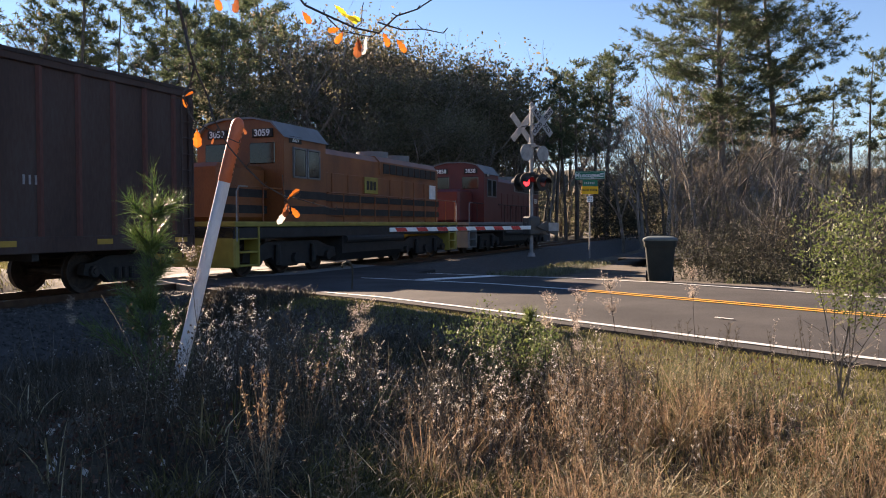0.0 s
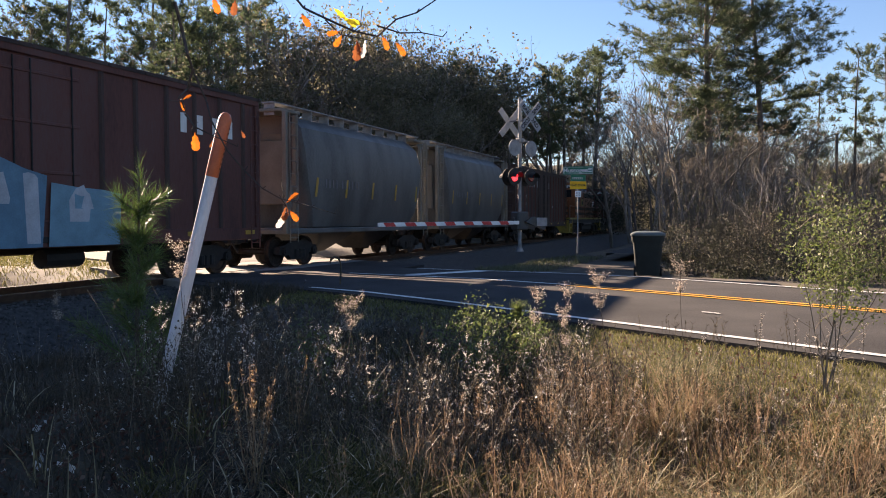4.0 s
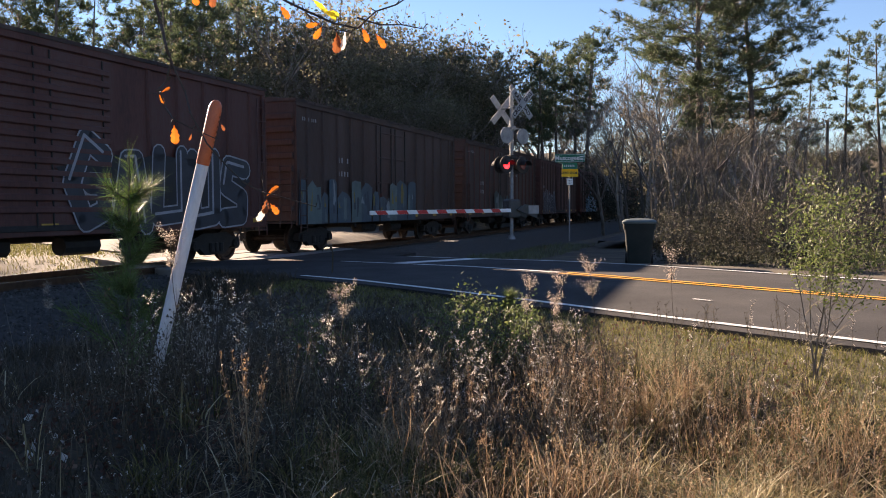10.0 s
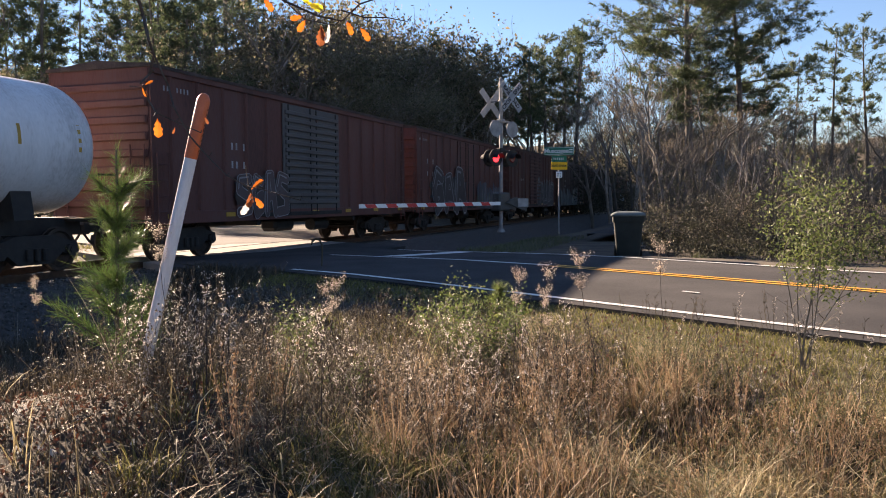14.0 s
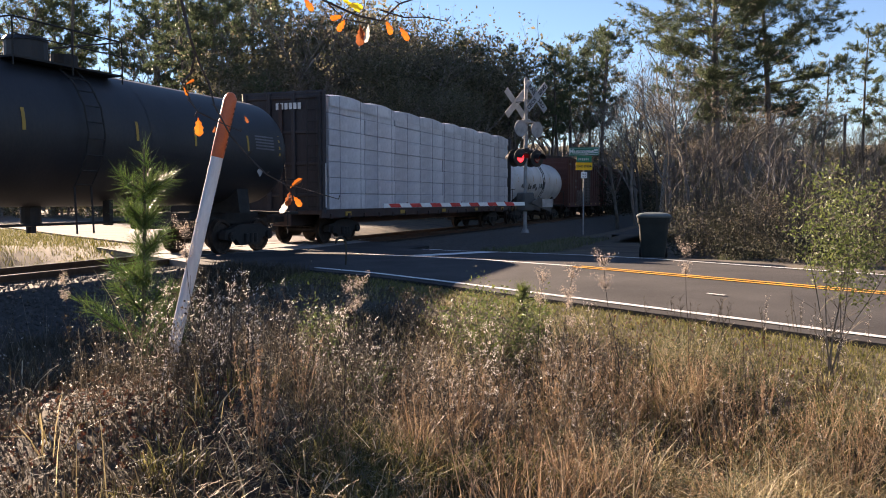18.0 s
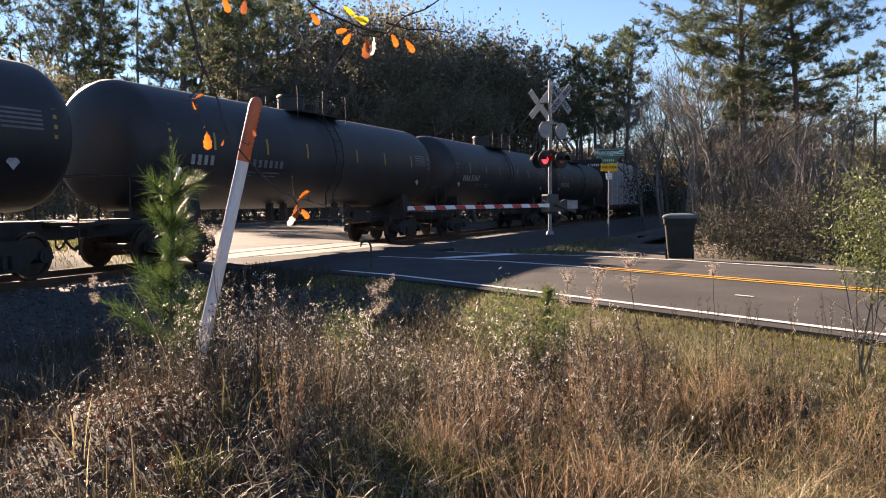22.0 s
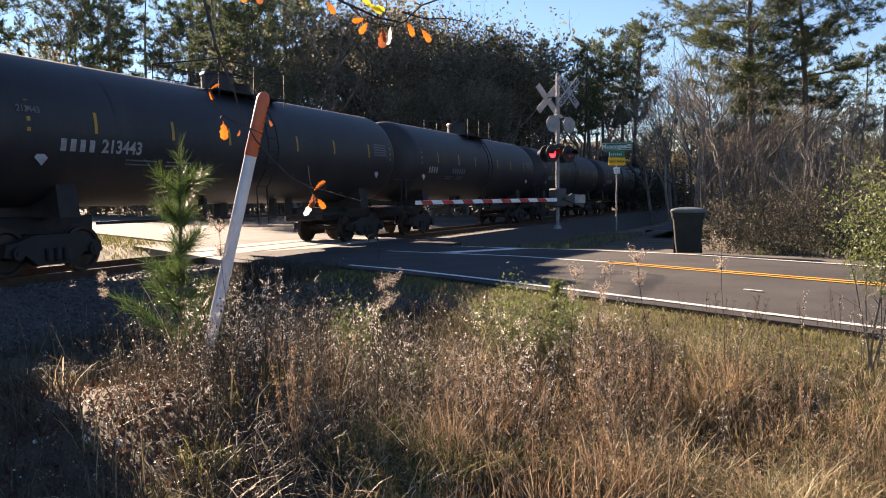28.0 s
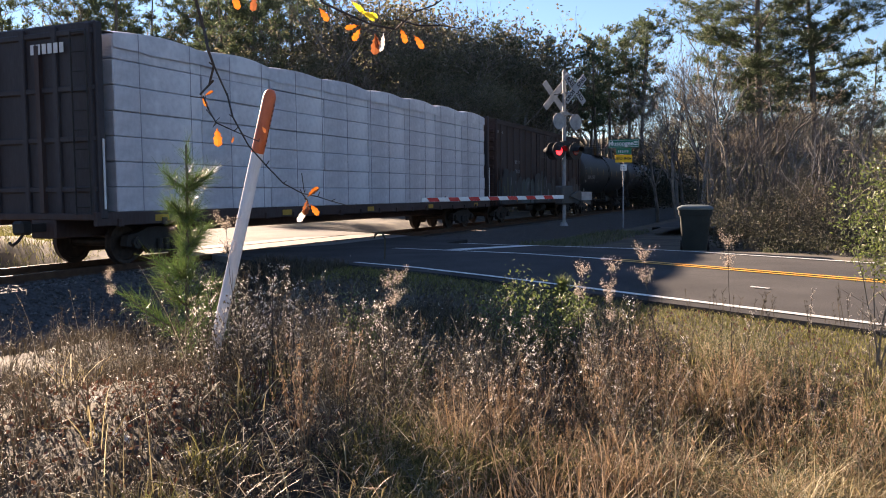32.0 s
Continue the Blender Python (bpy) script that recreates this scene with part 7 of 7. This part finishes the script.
            stuff(name + "_seeds", "pale seed specks on the weeds", *leaf_cloud(c, rng.uniform(0.004, 0.009, len(c)), rng, 1.2), M_FLUFF, "weeds")

    def heap(x, y):
        return in_field(x, y) and off(x, y) < -6.2 and rng.random() < 0.15 + math.exp(-(((x + 0.7) / 1.25) ** 2 + ((y - 5.9) / 1.1) ** 2))

    def right_side(x, y):
        return in_field(x, y) and off(x, y) < -5.2 and patchy(x, y, 31.0, 1.7) > 0.14

    standing("weed_thicket", "dense brown dead weeds with fine twigs", field(1050, -1.9, 1.3, 4.7, 8.0, rng, heap), 0.38, 0.9, 10, 0.0022, M_WEEDSTEM, M_DARKWEED, 18, 0.011, 1)
    standing("red_weed_thicket", "reddish dry weeds with fine twigs", field(620, -0.3, 3.0, 3.9, 7.2, rng, red), 0.22, 0.66, 9, 0.002, M_REDGRASS, M_REDGRASS, 14, 0.008, 0, 0.25)
    standing("tan_weed_thicket", "tangled straw-coloured weeds", field(1700, 0.7, 6.5, 3.2, 10.5, rng, right_side), 0.14, 0.46, 8, 0.0018, M_DRYGRASS, M_SAGE, 12, 0.01, 0, 0.4)
    standing("low_weed_thicket", "low brown weeds before the bank", field(650, -2.6, 0.8, 2.6, 5.2, rng, lambda x, y: in_field(x, y)), 0.08, 0.26, 8, 0.0018, M_WEEDSTEM, M_DARKWEED, 12, 0.009, 1, 0.35)
    standing("front_weed_thicket", "low tangled tan and russet weeds", field(800, -0.6, 3.4, 2.7, 5.0, rng, lambda x, y: in_field(x, y) and patchy(x, y, 51.0, 2.0) > 0.16), 0.1, 0.34, 9, 0.0021, M_DRYGRASS, M_REDGRASS, 14, 0.009, 0, 0.45)
    standing("bank_weed_thicket", "sparse weeds on the dark bank", field(260, -5.5, -2.0, 6.0, 12.0, rng, lambda x, y: off(x, y) < -5.0 and off_track(x, y)[0] > 3.4), 0.3, 0.75, 9, 0.0028, M_WEEDSTEM, M_DARKWEED, 14, 0.012, 1)
    standing("ditch_weed_thicket", "dark brown dead weeds in the ditch", field(900, -3.5, 2.6, 5.5, 12.5, rng, lambda x, y: in_field(x, y) and off(x, y) < turf_edge(x) - 0.1 and off(x, y) > -7.8), 0.12, 0.4, 9, 0.003, M_WEEDSTEM, M_DARKWEED, 22, 0.016, 0, 0.35)
    standing("post_foot_weeds", "dead brown weeds round the foot of the post", field(150, -2.15, -1.45, 4.55, 5.15, rng, lambda x, y: True), 0.25, 0.62, 10, 0.0024, M_WEEDSTEM, M_DARKWEED, 18, 0.011, 1)
    # litter, thickest on the bare hump by the post
    def litter(x, y):
        return in_field(x, y) and rng.random() < 0.12 + math.exp(-((x + 1.9) ** 2 / 0.9 + (y - 4.6) ** 2 / 1.2))
    p = np.array(field(6500, -4, 3, 2, 9, rng, litter))
    p[:, 2] += rng.uniform(0.01, 0.06, len(p))
    stuff("leaf_litter", "fallen red-brown leaves on the ground", *leaf_cloud(p, rng.uniform(0.012, 0.032, len(p)), rng, 1.5), M_LITTER, "leaves")
    p = np.array(field(32, -2.4, -1.3, 3.9, 4.9, rng, in_field))
    p[:, 2] += 0.04
    stuff("pale_litter", "pale curled fallen leaves", *leaf_cloud(p, rng.uniform(0.02, 0.045, len(p)), rng, 1.5), M_LEAF_PALE, "leaves")
    # coarse grass on the bank beside the crossing
    p = field(15000, -9, -1.5, 9, 19.5, rng, lambda x, y: -9.0 < off(x, y) < -3.8 and 2.4 < off_track(x, y)[0] < 6.5)
    stuff("bank_grass", "coarse dark grass on the bank by the crossing", *blades(p, rng.uniform(0.06, 0.26, len(p)), 0.006, 0.9, rng), M_DARKWEED)
    # beyond the track: grass verge and bank
    p = field(18000, -26, -7, 20, 42, rng, lambda x, y: road_at(x, y)[1] < -2.7 and off_track(x, y)[0] < -2.9)
    stuff("far_verge_grass", "sunlit grass beyond the railway", *blades(p, rng.uniform(0.06, 0.2, len(p)), 0.012, 0.8, rng), M_TURF)
    p = field(7000, 1, 12, 17, 34, rng, lambda x, y: 4.0 < road_at(x, y)[1] < 16 and road_at(x, y)[0] < 12.0 and off_track(x, y)[0] > 4 and not 8.8 < off_track(x, y)[0] < 13.4)
    stuff("shade_grass", "rough grass in the shade by the crossing", *blades(p, rng.uniform(0.04, 0.22, len(p)), 0.008, 0.8, rng), M_SAGE)


grow_field()


def weed(seed, H, fluffy, bend=0.13):
    """A dead stalk with side twigs and pale seed heads."""
    rnd, rng = random.Random(seed), np.random.default_rng(seed)
    b, heads = Build(), []
    pts = limb(b, (0, 0, -0.05), (rnd.uniform(-bend, bend), rnd.uniform(-bend, bend), 1), H, 0.0045, 0.002, rnd, 0.07, 7, 4)
    for j in range(3 if fluffy < 2 else 6, 8):
        for _ in range((3 if j > 4 else 2) if fluffy < 2 else 7):
            a = rnd.uniform(0, 6.283)
            tw = limb(b, pts[j], (math.cos(a), math.sin(a), 1.5), H * rnd.uniform(0.04, 0.12), 0.002, 0.0012, rnd, 0.15, 3, 3)
            heads += tw[2:] if fluffy < 2 else tw[1:]
    heads += pts[-2:]
    e = np.array([tuple(q) for q in heads])
    n = len(e) * (6 if fluffy == 1 else 16 if fluffy else 4)
    c = e[rng.integers(0, len(e), n)] + rng.normal(size=(n, 3)) * (0.008 if fluffy < 2 else 0.015)
    v, f = leaf_cloud(c, rng.uniform(0.003, 0.0095, n) * (1.0 if fluffy else 0.9), rng, 1.3)
    return b, v, f


def plume(seed, H):
    """An upright orange-brown grass clump with feathery tips."""
    rnd, rng = random.Random(seed), np.random.default_rng(seed)
    b, c = Build(), []
    for i in range(7):
        pts = limb(b, (rnd.uniform(-0.04, 0.04), rnd.uniform(-0.04, 0.04), -0.05), (rnd.uniform(-0.22, 0.22), rnd.uniform(-0.22, 0.22), 1), H * rnd.uniform(0.6, 1.0), 0.003, 0.0012, rnd, 0.06, 6, 3)
        for j in range(2, 6):
            for _ in range(9):
                s = rnd.random()
                c.append(tuple(pts[j].lerp(pts[j + 1], s) + Vector((rnd.gauss(0, 0.008), rnd.gauss(0, 0.008), 0))))
    n = len(c)
    v, f = leaf_cloud(c, rng.uniform(0.004, 0.008, n), rng, 3.5, -1.2)
    return b, v, f


def scatter_weeds():
    rnd = random.Random(9)
    sets = []
    for k in range(4):
        sets.append(("w", "weed_stalk", "dead weed stalk with pale fluffy seed heads", weed(100 + k, 0.85, 1), M_TWIG, M_FLUFF, "weeds of the field"))
    for k in range(3):
        sets.append(("d", "weed_stalk", "dark dead weed stalk with small seeds", weed(120 + k, 0.7, 0), M_DARKWEED, M_DARKWEED, "weeds of the field"))
    for k in range(3):
        sets.append(("p", "grass_plume", "upright orange-brown dry grass clump", plume(140 + k, 0.75), M_REDGRASS, M_REDGRASS, "grass clumps of the field"))
    for k in range(2):
        sets.append(("f", "goldenrod_stalk", "tall dead stalk with a large fluffy head", weed(160 + k, 1.15, 2), M_TWIG, M_PLUMEHEAD, "weeds of the field"))
    pool = {}
    for key, name, label, (b, v, f), m1, m2, grp in sets:
        ob = thing(name, label, "weed", group=grp)
        part("stem", b, m1, ob)
        tagged(part("seed_head", raw_mesh("seed_head", v, f, m2), m2, ob), kind="stuff")
        pool.setdefault(key, []).append([ob, True])

    def place(key, x, y, s, tilt=6):
        slot = rnd.choice(pool[key])
        m = pose(x, y, ground_z(x, y), rnd.uniform(-tilt, tilt), rnd.uniform(-tilt, tilt), rnd.uniform(0, 360))
        if slot[1]:
            slot[1] = False
            t = slot[0]
            t.matrix_basis = m
        else:
            t = copy_thing(slot[0], m)
        t.scale = (s, s, s)

    def spread(key, n, x0, x1, y0, y1, s0, s1):
        k = 0
        while k < n:
            x, y = rnd.uniform(x0, x1), rnd.uniform(y0, y1)
            if in_field(x, y) and abs(x) < y * 0.62:
                place(key, x, y, rnd.uniform(s0, s1))
                k += 1

    spread("w", 64, -1.9, 0.9, 4.6, 6.8, 0.5, 0.95)
    spread("w", 22, 0.4, 3.4, 4.5, 7.0, 0.4, 0.7)
    spread("d", 100, -1.9, 2.4, 4.2, 7.0, 0.4, 0.85)
    spread("d", 75, 0.3, 3.6, 5.0, 8.0, 0.35, 0.7)
    spread("w", 12, 0.6, 3.6, 5.0, 8.0, 0.35, 0.6)
    spread("p", 46, -0.3, 2.2, 3.9, 6.2, 0.5, 0.85)
    spread("p", 6, -1.3, 0.4, 3.6, 5.5, 0.6, 1.0)
    # stalks that stand up before the road: right, ahead, height of the head
    for key, x, y, h in (("f", 1.34, 6.0, 1.25), ("f", 0.68, 6.2, 1.15), ("f", 0.86, 6.4, 1.12), ("w", 0.35, 5.8, 0.95), ("p", 0.5, 5.6, 0.85), ("p", 0.76, 5.5, 0.9), ("p", 0.8, 5.9, 0.85),
                         ("f", 1.02, 5.8, 1.0), ("w", 1.08, 6.0, 0.98), ("f", 1.86, 6.2, 1.2), ("w", 1.9, 6.1, 0.7), ("f", -0.72, 5.4, 0.98), ("f", -0.66, 6.3, 1.0), ("p", 2.1, 5.4, 0.7), ("p", 1.75, 5.6, 0.75),
                         ("f", -1.55, 5.0, 1.1), ("w", -1.35, 5.0, 0.9), ("w", -1.5, 4.8, 0.8), ("w", -1.2, 4.9, 0.85), ("w", -1.75, 4.9, 0.75), ("w", -1.6, 4.75, 0.8), ("f", -2.5, 5.5, 0.8), ("p", -0.95, 4.1, 0.85), ("p", -1.0, 4.2, 0.8)):
        place(key, x, y, h / {"f": 1.2, "w": 0.95, "p": 0.8}[key], 3)


scatter_weeds()


# ---- oak twigs hanging before the camera ----
def leaf_shape(L, W, bend, lobes=True):
    """An oak leaf with a folded midrib."""
    b = Build()
    outline = [(0.0, 0.02), (0.15, 0.1), (0.3, 0.34), (0.42, 0.3), (0.55, 0.5), (0.68, 0.4), (0.82, 0.46), (0.93, 0.28), (1.0, 0.0)]
    mid = [(t * L, 0, bend * L * math.sin(t * 2.4)) for t, _ in outline]
    for s in (-1, 1):
        edge = [(t * L, s * w * W, bend * L * math.sin(t * 2.4) + 0.12 * W) for t, w in outline]
        for i in range(len(outline) - 1):
            b.face(mid[i], mid[i + 1], edge[i + 1], edge[i])
    return b.mesh("leaf", 60)


def build_branches():
    rnd = random.Random(4)
    D = 1.8
    K = D / 1440.0

    def at(x, y, d=0.0):
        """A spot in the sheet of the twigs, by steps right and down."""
        return Vector(((x - 784) * K, d, (385 - y) * K + 1.45 - 0.0))

    def branch(name, label, lines, leaves):
        ob = thing(name, label, "oak branch", pose(0, D, 0))
        b = Build()
        for pts, r0, r1 in lines:
            q = [at(x, y, 0.02 * math.sin(i * 2.1)) for i, (x, y) in enumerate(pts)]
            b.tube(q, [r0 + (r1 - r0) * i / (len(q) - 1) for i in range(len(q))], 6)
            for i in range(1, len(q)):
                b.tube([q[i], q[i] + Vector((rnd.uniform(-0.012, 0.012), 0.0, rnd.uniform(0.004, 0.012)))], [r1 * 1.3, r1], 4)
        part("twig", b, M_TWIG, ob, "thin dark twig")
        for x, y, ang, L, m, tilt in leaves:
            lf = part("leaf", leaf_shape(L * K * 0.72, L * K * 0.34, rnd.uniform(0.05, 0.2)), m, ob, "autumn oak leaf")
            lf.matrix_basis = Matrix.Translation(at(x, y, 0.01)) @ pose(0, 0, 0, 0, ang, 0) @ pose(0, 0, 0, tilt, 0, 0)
        return ob

    O, Y, N, P = M_LEAF_ORANGE, M_LEAF_YELLOW, M_LEAF_BROWN, M_LEAF_PALE
    hang = branch("hanging_oak_twig", "bare hanging oak twig with orange leaves", (
        (((336, -20), (345, 30), (362, 75), (366, 98), (352, 130), (345, 150)), 0.0042, 0.0022),
        (((366, 98), (385, 150), (402, 190), (425, 240), (452, 275), (490, 308), (520, 326), (545, 332), (575, 340), (615, 352)), 0.0024, 0.001),
        (((345, 150), (350, 175), (372, 200), (400, 214), (440, 232)), 0.0022, 0.0011),
        (((350, 175), (362, 195), (366, 208)), 0.0012, 0.0008),
        (((322, 152), (345, 153)), 0.001, 0.0008),
        (((520, 290), (521, 325)), 0.0012, 0.0008),
        (((520, 326), (527, 340), (530, 352)), 0.0014, 0.001),
    ), (
        (346, 150, -25, 24, O, 60), (340, 153, 70, 26, O, 40), (366, 207, 88, 48, O, 70), (448, 205, 70, 20, N, 50), (396, 222, 115, 18, N, 30),
        (528, 333, -35, 38, O, 55), (527, 336, 105, 40, N, 60), (525, 348, 122, 46, P, 40), (533, 346, 55, 34, O, 75), (524, 345, 95, 26, N, 30),
    ))
    up = branch("upper_oak_twig", "oak twig with yellow and orange leaves against the sky", (
        (((520, -60), (560, -12), (600, 12), (650, 32), (690, 38), (725, 15), (760, 0), (800, -30)), 0.003, 0.0014),
        (((690, 22), (730, 32), (770, 38), (806, 42)), 0.002, 0.001),
        (((600, 12), (625, 35), (650, 45), (680, 48)), 0.0016, 0.001),
        (((650, 32), (660, 20), (665, 0)), 0.0014, 0.001),
    ), (
        (400, -30, 75, 45, O, 50), (440, -25, 100, 40, N, 60), (555, 0, 60, 40, O, 60), (612, -10, 45, 40, Y, 50), (625, 5, 40, 48, Y, 40), (632, 12, 20, 40, Y, 65),
        (628, 36, 125, 36, O, 60), (625, 30, 170, 34, O, 50), (655, 48, 95, 50, N, 70), (668, 45, 105, 46, P, 30), (698, 38, 75, 40, O, 55), (722, 50, 60, 42, O, 60), (652, 46, 80, 40, N, 40),
    ))
    return hang, up


hang, up = build_branches()


def build_sticks():
    b = Build()
    limb(b, (-2.45, 4.1, 0.02), (0.75, 0.35, 0.16), 0.75, 0.006, 0.003, random.Random(1), 0.08, 6, 5)
    solo("fallen_stick", b, M_BARK_GREY, "thin pale dead stick in the weeds", "stick")
    b = Build()
    a, d = radians(25.8), 60.0
    limb(b, (math.sin(a) * d, math.cos(a) * d, -0.3), (0.01, 0, 1), 7.4, 0.13, 0.1, random.Random(3), 0.005, 4, 8)
    solo("utility_pole", b, M_BARK, "weathered wooden utility pole in the brush", "utility pole", smooth=50)
    # a dead reed bent over at the verge
    b = Build()
    x, y = -2.05, 16.2
    z = ground_z(x, y)
    pts = [(x, y, z - 0.05), (x + 0.02, y, z + 0.3), (x + 0.02, y, z + 0.5), (x - 0.02, y, z + 0.6), (x - 0.1, y, z + 0.63), (x - 0.17, y, z + 0.58), (x - 0.19, y, z + 0.5)]
    b.tube(pts, [0.018, 0.018, 0.02, 0.024, 0.026, 0.024, 0.012], 6)
    solo("bent_reed", b, M_DARKWEED, "brown dead reed bent over at its tip", "reed")


build_sticks()


def motions():
    for car, mid in TRAIN:
        walk(car, [(t, on_track(run(t) - mid)) for t in range(0, 33, 2)])
    for ob in (hang, up):
        walk(ob, [(t, pose(dx, 1.8, dz)) for t, dx, dz in SWAY])


motions()
